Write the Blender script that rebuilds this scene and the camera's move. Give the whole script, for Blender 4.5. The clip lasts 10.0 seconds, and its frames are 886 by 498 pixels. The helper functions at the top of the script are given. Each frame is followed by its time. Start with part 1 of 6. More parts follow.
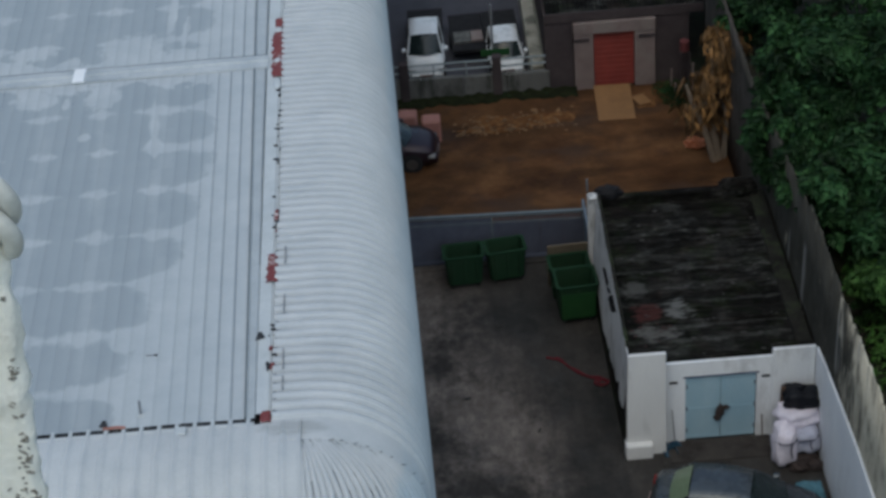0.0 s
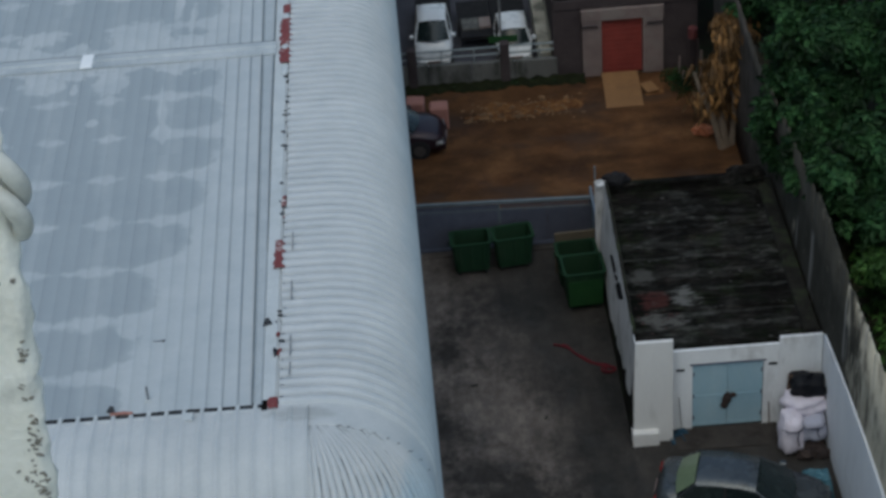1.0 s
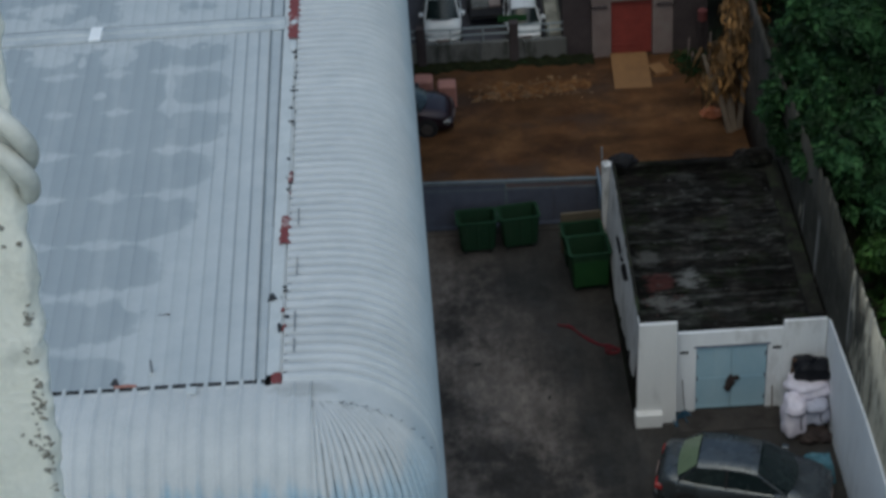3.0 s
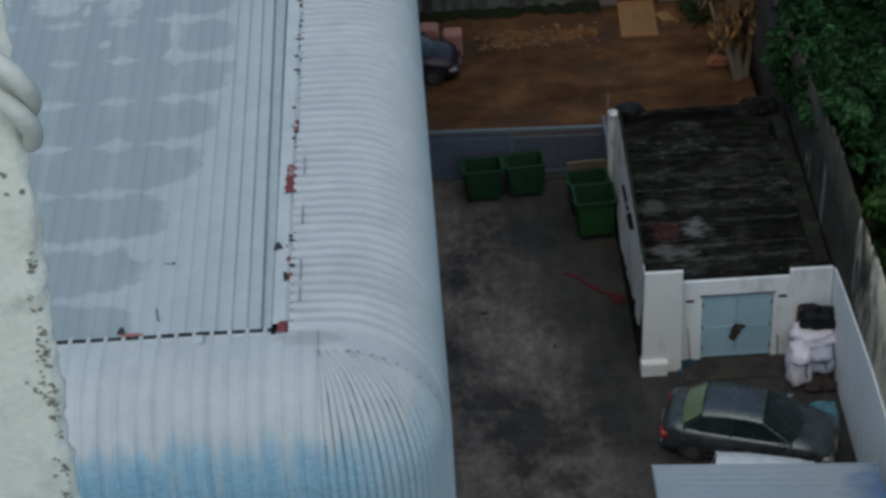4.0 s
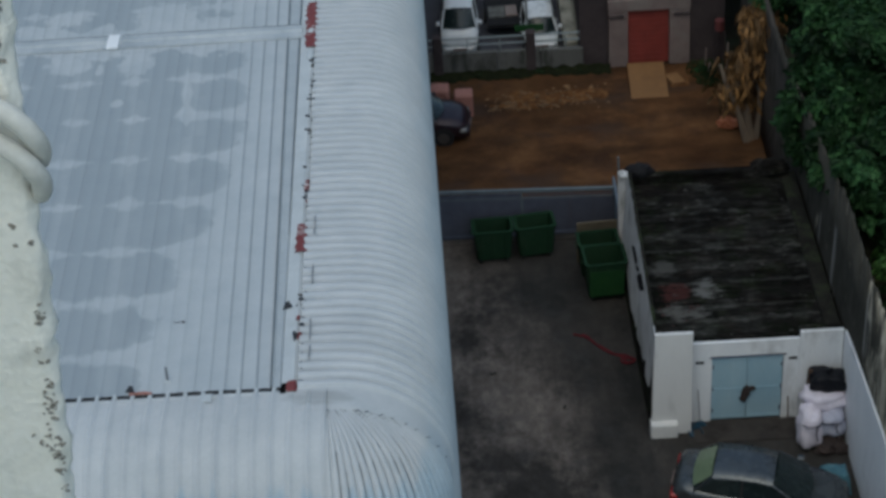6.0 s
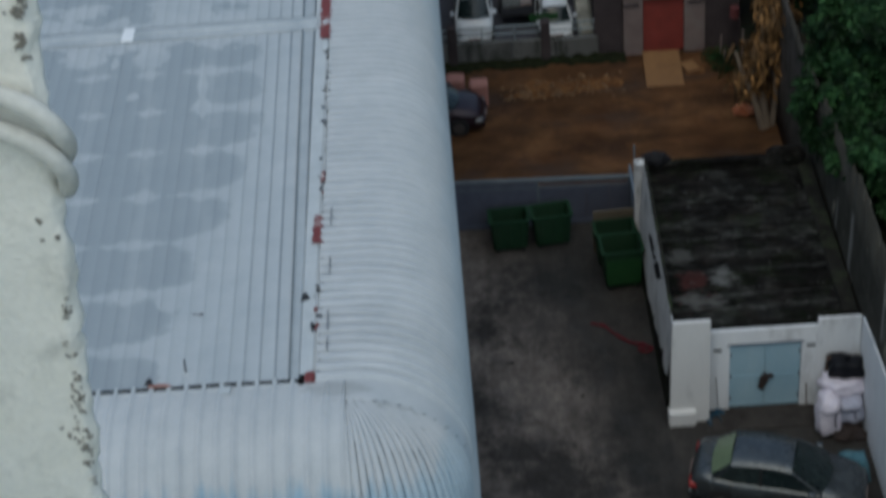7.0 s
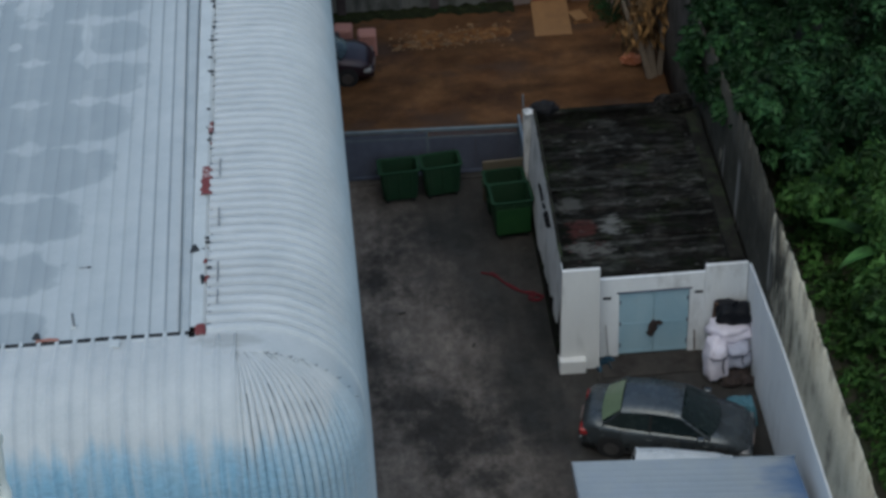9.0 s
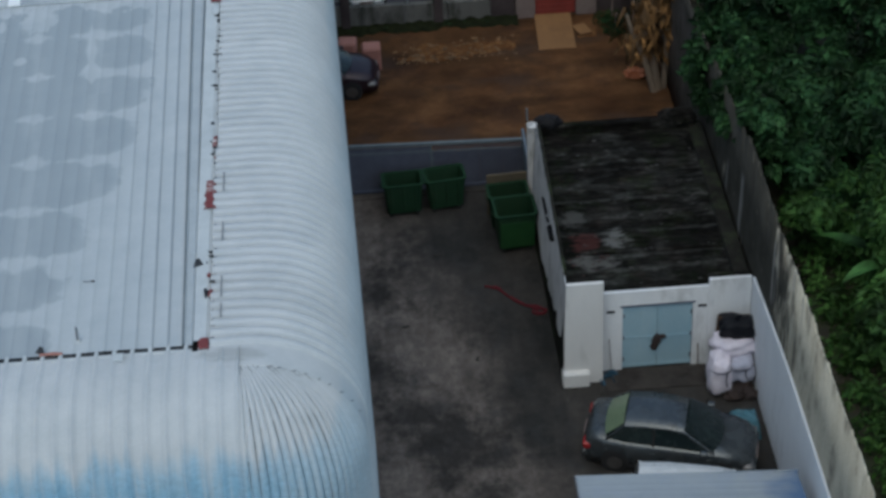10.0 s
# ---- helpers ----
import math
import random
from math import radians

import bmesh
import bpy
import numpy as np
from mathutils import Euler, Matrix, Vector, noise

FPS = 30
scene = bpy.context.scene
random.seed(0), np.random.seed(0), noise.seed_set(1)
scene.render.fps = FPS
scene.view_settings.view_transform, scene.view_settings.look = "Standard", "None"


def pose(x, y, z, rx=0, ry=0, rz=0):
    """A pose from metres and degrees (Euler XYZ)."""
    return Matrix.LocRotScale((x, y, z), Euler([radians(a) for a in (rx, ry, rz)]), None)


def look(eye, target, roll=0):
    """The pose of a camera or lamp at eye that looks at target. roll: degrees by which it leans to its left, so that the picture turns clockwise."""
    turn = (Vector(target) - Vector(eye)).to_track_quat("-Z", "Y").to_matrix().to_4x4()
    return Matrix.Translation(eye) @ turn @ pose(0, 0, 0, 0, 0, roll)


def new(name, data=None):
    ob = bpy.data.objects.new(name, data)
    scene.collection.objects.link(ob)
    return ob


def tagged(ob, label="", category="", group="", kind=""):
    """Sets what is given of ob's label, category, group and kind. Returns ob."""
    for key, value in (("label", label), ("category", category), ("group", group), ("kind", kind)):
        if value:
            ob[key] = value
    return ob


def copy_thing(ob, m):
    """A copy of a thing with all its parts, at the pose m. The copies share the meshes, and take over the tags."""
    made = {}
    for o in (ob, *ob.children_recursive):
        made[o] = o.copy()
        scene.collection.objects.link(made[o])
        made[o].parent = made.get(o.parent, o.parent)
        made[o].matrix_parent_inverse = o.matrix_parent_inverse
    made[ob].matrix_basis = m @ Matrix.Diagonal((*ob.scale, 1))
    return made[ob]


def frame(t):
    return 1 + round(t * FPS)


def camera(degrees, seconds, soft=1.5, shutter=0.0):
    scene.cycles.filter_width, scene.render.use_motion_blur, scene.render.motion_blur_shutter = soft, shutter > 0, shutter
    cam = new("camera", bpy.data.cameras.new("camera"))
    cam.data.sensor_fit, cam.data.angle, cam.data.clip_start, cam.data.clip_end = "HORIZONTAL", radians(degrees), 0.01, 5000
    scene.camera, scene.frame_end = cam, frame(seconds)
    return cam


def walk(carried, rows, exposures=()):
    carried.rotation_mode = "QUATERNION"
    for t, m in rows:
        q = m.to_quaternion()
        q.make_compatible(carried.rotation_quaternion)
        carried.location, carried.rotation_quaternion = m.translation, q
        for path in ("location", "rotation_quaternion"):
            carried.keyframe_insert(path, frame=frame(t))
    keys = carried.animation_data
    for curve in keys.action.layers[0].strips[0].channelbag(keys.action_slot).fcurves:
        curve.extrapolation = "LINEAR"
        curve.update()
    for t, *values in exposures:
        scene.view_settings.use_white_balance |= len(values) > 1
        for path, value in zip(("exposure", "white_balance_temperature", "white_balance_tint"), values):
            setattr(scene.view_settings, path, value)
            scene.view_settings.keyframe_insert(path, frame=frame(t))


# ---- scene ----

cam = camera(27.29, 10.0, soft=3.2, shutter=0.4)
PATH = [
    (0, (-3.922, -36.491, 33.004), (-4.333, -3.779, 9.987), -5.083),
    (0.5, (-3.922, -36.495, 33.003), (-4.437, -3.782, 9.990), -5.093),
    (1, (-3.927, -36.488, 32.996), (-4.517, -3.936, 9.758), -5.101),
    (1.5, (-3.926, -36.489, 32.992), (-4.483, -4.050, 9.594), -4.860),
    (2, (-3.928, -36.491, 32.992), (-4.468, -4.014, 9.648), -4.707),
    (2.5, (-3.930, -36.493, 32.990), (-4.536, -3.926, 9.774), -4.406),
    (3, (-3.929, -36.494, 32.986), (-4.676, -4.209, 9.382), -4.360),
    (3.2, (-3.930, -36.485, 32.977), (-4.773, -4.667, 8.751), -4.428),
    (3.4, (-3.930, -36.486, 32.978), (-4.828, -4.914, 8.415), -4.479),
    (3.7, (-3.928, -36.489, 32.980), (-4.863, -4.997, 8.316), -4.549),
    (4.0, (-3.926, -36.492, 32.982), (-4.871, -4.877, 8.493), -4.599),
    (4.3, (-3.925, -36.494, 32.983), (-4.888, -4.717, 8.708), -4.613),
    (4.5, (-3.926, -36.489, 32.978), (-4.918, -4.604, 8.846), -4.606),
    (5, (-3.923, -36.493, 32.977), (-5.017, -4.381, 9.151), -4.528),
    (5.5, (-3.924, -36.488, 32.970), (-4.982, -4.336, 9.197), -4.364),
    (5.7, (-3.924, -36.491, 32.969), (-4.998, -4.311, 9.235), -4.335),
    (6.0, (-3.926, -36.491, 32.970), (-5.009, -4.083, 9.553), -4.432),
    (6.3, (-3.931, -36.491, 32.973), (-5.035, -3.690, 10.100), -4.690),
    (6.6, (-3.936, -36.491, 32.975), (-5.109, -3.499, 10.373), -4.984),
    (6.8, (-3.937, -36.491, 32.976), (-5.200, -3.666, 10.152), -5.137),
    (7, (-3.935, -36.502, 32.980), (-5.387, -4.215, 9.412), -5.337),
    (7.2, (-3.932, -36.487, 32.970), (-5.262, -5.112, 8.194), -5.233),
    (7.5, (-3.923, -36.483, 32.975), (-4.736, -5.759, 7.374), -5.147),
    (8, (-3.936, -36.461, 32.949), (-4.149, -5.693, 7.391), -4.606),
    (8.2, (-3.935, -36.464, 32.961), (-3.930, -5.460, 7.690), -4.250),
    (8.5, (-3.935, -36.469, 32.980), (-3.453, -5.170, 8.077), -3.480),
    (9, (-3.959, -36.472, 32.918), (-3.072, -4.912, 8.358), -3.362),
    (9.5, (-3.927, -36.484, 32.980), (-3.162, -4.904, 8.442), -3.466),
    (10, (-3.917, -36.496, 32.990), (-3.124, -4.770, 8.641), -3.418),
]
walk(cam, [(t, look(eye, target, roll)) for t, eye, target, roll in PATH], [(0, 0.21, 6700, 2), (0.5, 0.13, 6640, 1), (1.5, 0.08, 6620, 0), (3.0, 0.06, 6600, -1), (5.5, 0.05, 6600, -1), (6.8, 0.04, 6650, 1), (7.5, -0.05, 6430, -4), (8.5, 0.16, 6500, -1), (10, 0.24, 6480, 0)])

# ---- world, sun, exposure ----
world = bpy.data.worlds.new("sky")
scene.world = world
world.use_nodes = True
wn = world.node_tree
wn.nodes.clear()
sky = wn.nodes.new("ShaderNodeTexSky")
sky.sky_type = 'NISHITA'
sky.sun_disc = False
sky.sun_elevation = radians(62)
sky.sun_rotation = radians(193)
sky.air_density, sky.dust_density, sky.ozone_density = 1.0, 2.2, 1.6
bg = wn.nodes.new("ShaderNodeBackground")
bg.inputs["Strength"].default_value = 0.15
wo = wn.nodes.new("ShaderNodeOutputWorld")
wn.links.new(sky.outputs[0], bg.inputs[0])
wn.links.new(bg.outputs[0], wo.inputs[0])
sun_data = bpy.data.lights.new("sun", 'SUN')
sun_data.energy, sun_data.angle, sun_data.color = 0.5, radians(95), (0.98, 1.0, 0.96)
sun = new("sun", sun_data)
sun.matrix_world = look((11, -20, 50), (0, 0, 0))


# ---- materials ----
def nt(m):
    return m.node_tree.nodes, m.node_tree.links


def ramp(n, stops, mode='LINEAR'):
    r = n.new("ShaderNodeValToRGB")
    r.color_ramp.interpolation = mode
    e = r.color_ramp.elements
    while len(e) < len(stops):
        e.new(0.5)
    for k, (p, c) in enumerate(stops):
        e[k].position = p
        e[k].color = (c, c, c, 1) if isinstance(c, (int, float)) else (*c, 1)
    return r


def tex(n, l, scale, detail=6, rough=0.6, stretch=None, coord='Object', w=None):
    tc = n.new("ShaderNodeTexCoord")
    mp = n.new("ShaderNodeMapping")
    l.new(tc.outputs[coord], mp.inputs[0])
    if stretch:
        mp.inputs["Scale"].default_value = stretch
    if w:
        mp.inputs["Location"].default_value = (w, w * 1.7, w * 0.6)
    t = n.new("ShaderNodeTexNoise")
    t.inputs["Scale"].default_value, t.inputs["Detail"].default_value, t.inputs["Roughness"].default_value = scale, detail, rough
    l.new(mp.outputs[0], t.inputs["Vector"])
    return t


def mix(n, l, fac, a, b, kind='MIX'):
    m = n.new("ShaderNodeMix")
    m.data_type, m.blend_type = 'RGBA', kind
    for s, v in ((m.inputs[0], fac), (m.inputs[6], a), (m.inputs[7], b)):
        if hasattr(v, "is_output"):
            l.new(v, s)
        elif isinstance(v, (int, float)):
            s.default_value = v
        else:
            s.default_value = (*v, 1)
    return m.outputs[2]


def math_node(n, l, op, a, b=None, c=None):
    m = n.new("ShaderNodeMath")
    m.operation = op
    for s, v in zip(m.inputs, (a, b, c)):
        if v is None:
            continue
        if hasattr(v, "is_output"):
            l.new(v, s)
        else:
            s.default_value = v
    return m.outputs[0]


def material(name, a, b, scale=3.0, rough=0.7, metal=0.0, fine=40.0, bump=0.15, stain=None, stain_scale=0.6, stain_at=(0.5, 0.62),
             vary=0.0, stretch=None, dist=0.01, spec=0.5, grainy=0.12):
    """Two colours over a broad noise, a fine grain, an optional stain, variation from object to object, and a bump."""
    m = bpy.data.materials.new(name)
    m.use_nodes = True
    n, l = nt(m)
    p = n["Principled BSDF"]
    broad = tex(n, l, scale, 8, 0.62, stretch)
    grain = tex(n, l, fine, 4, 0.6)
    col = mix(n, l, ramp_of(n, l, broad.outputs[0], [(0.32, 0.0), (0.68, 1.0)]), a, b)
    g = ramp_of(n, l, grain.outputs[0], [(0.25, 1 - grainy * 1.2), (0.75, 1 + grainy * 0.8)])
    col = mix(n, l, 1.0, col, g, 'MULTIPLY')
    if stain:
        s = tex(n, l, stain_scale, 9, 0.68, stretch, w=3.1)
        f = ramp_of(n, l, s.outputs[0], [(stain_at[0], 0.0), (stain_at[1], 0.9)])
        col = mix(n, l, f, col, stain)
    if vary:
        oi = n.new("ShaderNodeObjectInfo")
        v = ramp_of(n, l, oi.outputs["Random"], [(0.0, 1.0 - vary), (1.0, 1.0 + vary)])
        col = mix(n, l, 1.0, col, v, 'MULTIPLY')
    l.new(col, p.inputs["Base Color"])
    p.inputs["Metallic"].default_value = metal
    p.inputs["Specular IOR Level"].default_value = spec
    r = ramp_of(n, l, broad.outputs[0], [(0.3, max(0.02, rough - 0.1)), (0.7, min(1.0, rough + 0.1))])
    l.new(r, p.inputs["Roughness"])
    if bump:
        add = math_node(n, l, 'MULTIPLY_ADD', broad.outputs[0], 1.5, grain.outputs[0])
        bn = n.new("ShaderNodeBump")
        bn.inputs["Strength"].default_value, bn.inputs["Distance"].default_value = bump, dist
        l.new(add, bn.inputs["Height"])
        l.new(bn.outputs[0], p.inputs["Normal"])
    return m


def ramp_of(n, l, value, stops):
    r = ramp(n, stops)
    l.new(value, r.inputs[0])
    return r.outputs[0]


def roof_material():
    """Grey roof sheet with wet patches, drying along the purlin lines."""
    m = material("roof_sheet_paint", (0.388, 0.427, 0.449), (0.452, 0.485, 0.5), 1.2, 0.5, 0.0, 30, 0.03, spec=0.4, grainy=0.05)
    n, l = nt(m)
    p = n["Principled BSDF"]
    dry = p.inputs["Base Color"].links[0].from_socket
    geo = n.new("ShaderNodeNewGeometry")
    sep = n.new("ShaderNodeSeparateXYZ")
    l.new(geo.outputs["Position"], sep.inputs[0])
    x, y = sep.outputs[0], sep.outputs[1]

    def op(kind, a, b=None, c=None):
        return math_node(n, l, kind, a, b, c)

    wob = tex(n, l, 0.6, 3, 0.5).outputs[0]
    wob2 = tex(n, l, 1.7, 4, 0.55).outputs[0]
    rag = tex(n, l, 5.0, 4, 0.6, (1.0, 0.7, 1.0), w=4.4).outputs[0]
    # place between purlins: 0 on a purlin, 0.5 midway
    row = op('ADD', op('MULTIPLY_ADD', y, 1 / 1.67, 0.43 / 1.67), op('MULTIPLY_ADD', wob2, 0.1, -0.05))
    fr = op('PINGPONG', row, 0.5)
    lobe = op('MINIMUM', op('MULTIPLY', op('MULTIPLY', fr, op('SUBTRACT', 1.0, fr)), 5.5), 1.0)
    # eastern limit of the wet area: bulges between the purlins, drawn back on them and towards the south end
    lim = op('MULTIPLY_ADD', op('MINIMUM', op('ADD', y, 5.4), 0.0), 0.21, -10.05)
    lim = op('MULTIPLY_ADD', lobe, 0.62, lim)
    lim = op('MULTIPLY_ADD', op('GREATER_THAN', y, 1.4), -0.3, lim)
    lim = op('ADD', lim, op('ADD', op('MULTIPLY_ADD', wob, 1.5, -0.75), op('MULTIPLY_ADD', rag, 0.5, -0.25)))
    wet = ramp_of(n, l, op('MULTIPLY_ADD', op('SUBTRACT', lim, x), 2.0, 0.5), [(0.25, 0.0), (0.5, 0.75), (0.9, 1.0)])

    # dry dashes where the bearers cross the purlins, each of its own size
    u = op('DIVIDE', op('MULTIPLY_ADD', y, 0.066, op('ADD', x, 11.86)), 1.38)
    v = op('MULTIPLY_ADD', y, 1 / 1.67, 0.43 / 1.67)
    cu, cv = op('ROUND', u), op('ROUND', v)
    cell = n.new("ShaderNodeCombineXYZ")
    l.new(cu, cell.inputs[0])
    l.new(cv, cell.inputs[1])
    wn_ = n.new("ShaderNodeTexWhiteNoise")
    wn_.noise_dimensions = '3D'
    l.new(cell.outputs[0], wn_.inputs["Vector"])
    rc = n.new("ShaderNodeSeparateColor")
    l.new(wn_.outputs["Color"], rc.inputs[0])
    du = op('ABSOLUTE', op('MULTIPLY', op('ADD', op('SUBTRACT', u, cu), op('MULTIPLY_ADD', rc.outputs[0], 0.2, -0.1)), 1.38))
    dv = op('ABSOLUTE', op('MULTIPLY', op('SUBTRACT', v, cv), 1.67))
    a = op('MULTIPLY_ADD', op('POWER', rc.outputs[1], 2.0), 0.5, 0.34)
    a = op('MULTIPLY_ADD', op('LESS_THAN', y, -8.0), 0.5, a)
    b = op('MULTIPLY_ADD', rc.outputs[2], 0.1, 0.2)
    core = op('SUBTRACT', 1.0, op('ADD', op('DIVIDE', du, a), op('DIVIDE', dv, b)))
    core = op('ADD', core, op('MULTIPLY_ADD', rag, 1.6, -0.8))
    thin = op('SUBTRACT', op('MULTIPLY_ADD', rag, 1.4, -0.1), op('ADD', op('DIVIDE', du, op('MULTIPLY', a, 1.15)), op('DIVIDE', dv, 0.07)))
    on = ramp_of(n, l, op('MULTIPLY_ADD', op('MAXIMUM', core, thin), 0.9, 0.42), [(0.25, 0.0), (0.75, 0.95)])
    # a faint drier band along each bearer
    on = op('MAXIMUM', on, ramp_of(n, l, op('ADD', du, op('MULTIPLY_ADD', wob2, 0.3, -0.15)), [(0.02, 0.26), (0.2, 0.0)]))

    # drier next to the joint flashing, with hanging tongues and single dry spots
    near = op('ABSOLUTE', op('SUBTRACT', y, 1.45))
    edge = op('MULTIPLY_ADD', wob2, 2.6, -0.55)
    k = op('MAXIMUM', on, ramp_of(n, l, op('MULTIPLY_ADD', op('SUBTRACT', edge, near), 5.0, 0.5), [(0.3, 0.0), (0.7, 1.0)]))
    for cx, cy, rx, ry in ((-11.4, 2.5, 0.85, 0.85), (-11.92, 0.35, 0.46, 0.6), (-13.5, 0.45, 0.6, 0.5), (-12.75, 0.2, 0.1, 0.3), (-12.15, -1.35, 0.16, 0.2), (-13.9, 2.7, 0.6, 0.4),
                           (-10.6, 4.2, 0.13, 1.2), (-10.2, 3.2, 0.1, 0.9), (-10.45, -8.95, 0.35, 0.45)):
        ex, ey = op('MULTIPLY_ADD', x, 1 / rx, -cx / rx), op('MULTIPLY_ADD', y, 1 / ry, -cy / ry)
        r2 = op('ADD', op('MULTIPLY', ex, ex), op('MULTIPLY', ey, ey))
        r2 = op('ADD', r2, op('MULTIPLY_ADD', rag, 2.0, -1.0))
        k = op('MAXIMUM', k, ramp_of(n, l, r2, [(0.55, 1.0), (1.15, 0.0)]))
    wet = op('MULTIPLY', wet, op('SUBTRACT', 1.0, k))
    # one dry run-down below a purlin
    dx = op('ABSOLUTE', op('ADD', op('MULTIPLY_ADD', y, 0.09, x), 10.68))
    wide = op('MULTIPLY_ADD', op('ABSOLUTE', op('ADD', y, 2.0)), -0.5, 0.26)
    wide = op('MAXIMUM', wide, op('MULTIPLY_ADD', op('ABSOLUTE', op('ADD', y, 1.1)), -0.11, 0.13))
    run = ramp_of(n, l, op('MULTIPLY_ADD', op('SUBTRACT', wide, dx), 7.0, 0.5), [(0.3, 0.0), (0.8, 1.0)])
    wet = op('MULTIPLY', wet, op('SUBTRACT', 1.0, run))
    wet = op('MULTIPLY', wet, 0.65)
    damp = tex(n, l, 0.9, 5, 0.6, (1.0, 0.2, 1.0), w=1.9)
    wetcol = mix(n, l, damp.outputs[0], (0.195, 0.235, 0.26), (0.265, 0.305, 0.328))
    # grime along the sheet laps
    xs = op('MULTIPLY_ADD', y, 0.033, op('ADD', x, 0.033 * 9.2))
    pan = op('DIVIDE', op('ADD', xs, 8.09 - 0.02), 0.28)
    seam = op('PINGPONG', pan, 0.5)
    fade = tex(n, l, 0.7, 3, 0.5, (1.0, 0.3, 1.0), w=21.0)
    side = ramp_of(n, l, op('MULTIPLY_ADD', xs, 0.5, 5.0), [(0.0, 0.16), (0.45, 0.3), (0.85, 0.72)])
    line = ramp_of(n, l, seam, [(0.03, 1.0), (0.13, 0.0)])
    line = op('MULTIPLY', op('MULTIPLY', line, side), ramp_of(n, l, fade.outputs[0], [(0.25, 0.4), (0.6, 0.9)]))
    both = mix(n, l, line, mix(n, l, wet, dry, wetcol), (0.15, 0.18, 0.205))
    # slight side-to-side shading painted across each pan
    band = ramp_of(n, l, op('FRACT', pan), [(0.1, 0.965), (0.5, 1.0), (0.9, 1.03)])
    both = mix(n, l, 1.0, both, band, 'MULTIPLY')
    l.new(both, p.inputs["Base Color"])
    l.new(op('MULTIPLY_ADD', wet, -0.22, 0.55), p.inputs["Roughness"])
    return m


def cladding_material():
    """Ribbed sheet: blue coating, chalked almost white on top, the blue left on the upright faces."""
    m = material("bleached_blue_sheet", (0.435, 0.466, 0.484), (0.505, 0.53, 0.543), 1.5, 0.75, 0.0, 25, 0.05, stain=(0.38, 0.42, 0.44), stain_scale=1.3, stain_at=(0.58, 0.8), vary=0.035, spec=0.12, grainy=0.05)
    n, l = nt(m)
    p = n["Principled BSDF"]
    pale = p.inputs["Base Color"].links[0].from_socket
    geo = n.new("ShaderNodeNewGeometry")
    sep = n.new("ShaderNodeSeparateXYZ")
    l.new(geo.outputs["Position"], sep.inputs[0])
    x, y, z = sep.outputs
    wob = tex(n, l, 1.3, 3, 0.5, (1.6, 0.5, 0.25))
    h = math_node(n, l, 'MULTIPLY_ADD', wob.outputs[0], 1.0, -0.5)
    h = math_node(n, l, 'SUBTRACT', math_node(n, l, 'ADD', z, h), 9.9)
    # the round corner is bleached further down
    corner = ramp_of(n, l, math_node(n, l, 'MULTIPLY_ADD', x, 1.0, 6.75), [(0.0, 0.0), (1.0, 1.0)])
    h = math_node(n, l, 'MULTIPLY_ADD', corner, 0.08, h)
    # streaks of chalk running down from the laps
    streak = tex(n, l, 3.4, 2, 0.5, (1.6, 0.06, 0.04), w=8.8)
    h = math_node(n, l, 'ADD', h, math_node(n, l, 'MULTIPLY_ADD', streak.outputs[0], 0.75, -0.33))
    f = ramp_of(n, l, math_node(n, l, 'DIVIDE', h, 2.2), [(0.5, 1.0), (0.63, 0.75), (0.76, 0.0)])
    f = math_node(n, l, 'MULTIPLY', f, math_node(n, l, 'MULTIPLY_ADD', corner, -0.12, 1.0))
    blue = mix(n, l, wob.outputs[0], (0.16, 0.325, 0.46), (0.26, 0.42, 0.525))
    blue = mix(n, l, corner, blue, (0.31, 0.455, 0.555))
    speck = tex(n, l, 9.0, 5, 0.7, (0.7, 0.7, 1.6), w=27.0)
    blue = mix(n, l, 1.0, blue, ramp_of(n, l, speck.outputs[0], [(0.34, 0.84), (0.66, 1.16)]), 'MULTIPLY')
    f = math_node(n, l, 'MULTIPLY', f, ramp_of(n, l, math_node(n, l, 'MULTIPLY_ADD', y, -0.5, -5.9), [(0.0, 0.25), (1.0, 1.0)]))
    thin = tex(n, l, 5.0, 4, 0.6, (2.0, 0.3, 0.12), w=3.3)
    f = math_node(n, l, 'MULTIPLY', f, ramp_of(n, l, thin.outputs[0], [(0.3, 1.0), (0.5, 0.95), (0.68, 0.55)]))
    both = mix(n, l, f, pale, blue)
    # groove shade painted on the flat part of the east eave, uneven like grime
    g = math_node(n, l, 'PINGPONG', math_node(n, l, 'MULTIPLY_ADD', y, 1 / 0.262, 11.65 / 0.262), 0.5)
    g = ramp_of(n, l, g, [(0.05, 1.0), (0.3, 0.0)])
    flat = ramp_of(n, l, math_node(n, l, 'MULTIPLY_ADD', x, -0.5, -2.55), [(0.1, 0.0), (0.75, 1.0)])
    flat = math_node(n, l, 'MULTIPLY', flat, math_node(n, l, 'GREATER_THAN', y, -11.6))
    # grey smear where the gutter ends at the corner
    ex = math_node(n, l, 'MULTIPLY_ADD', x, 1 / 0.75, 7.15 / 0.75)
    ey = math_node(n, l, 'MULTIPLY_ADD', y, 1 / 0.24, 11.88 / 0.24)
    q = math_node(n, l, 'ADD', math_node(n, l, 'MULTIPLY', ex, ex), math_node(n, l, 'MULTIPLY', ey, ey))
    smear = tex(n, l, 4.0, 6, 0.7, (0.5, 2.2, 1.0), w=71.0)
    q = math_node(n, l, 'MULTIPLY_ADD', smear.outputs[0], 2.4, math_node(n, l, 'SUBTRACT', -0.2, q))
    both = mix(n, l, ramp_of(n, l, q, [(0.1, 0.0), (0.8, 0.5)]), both, (0.27, 0.285, 0.285))
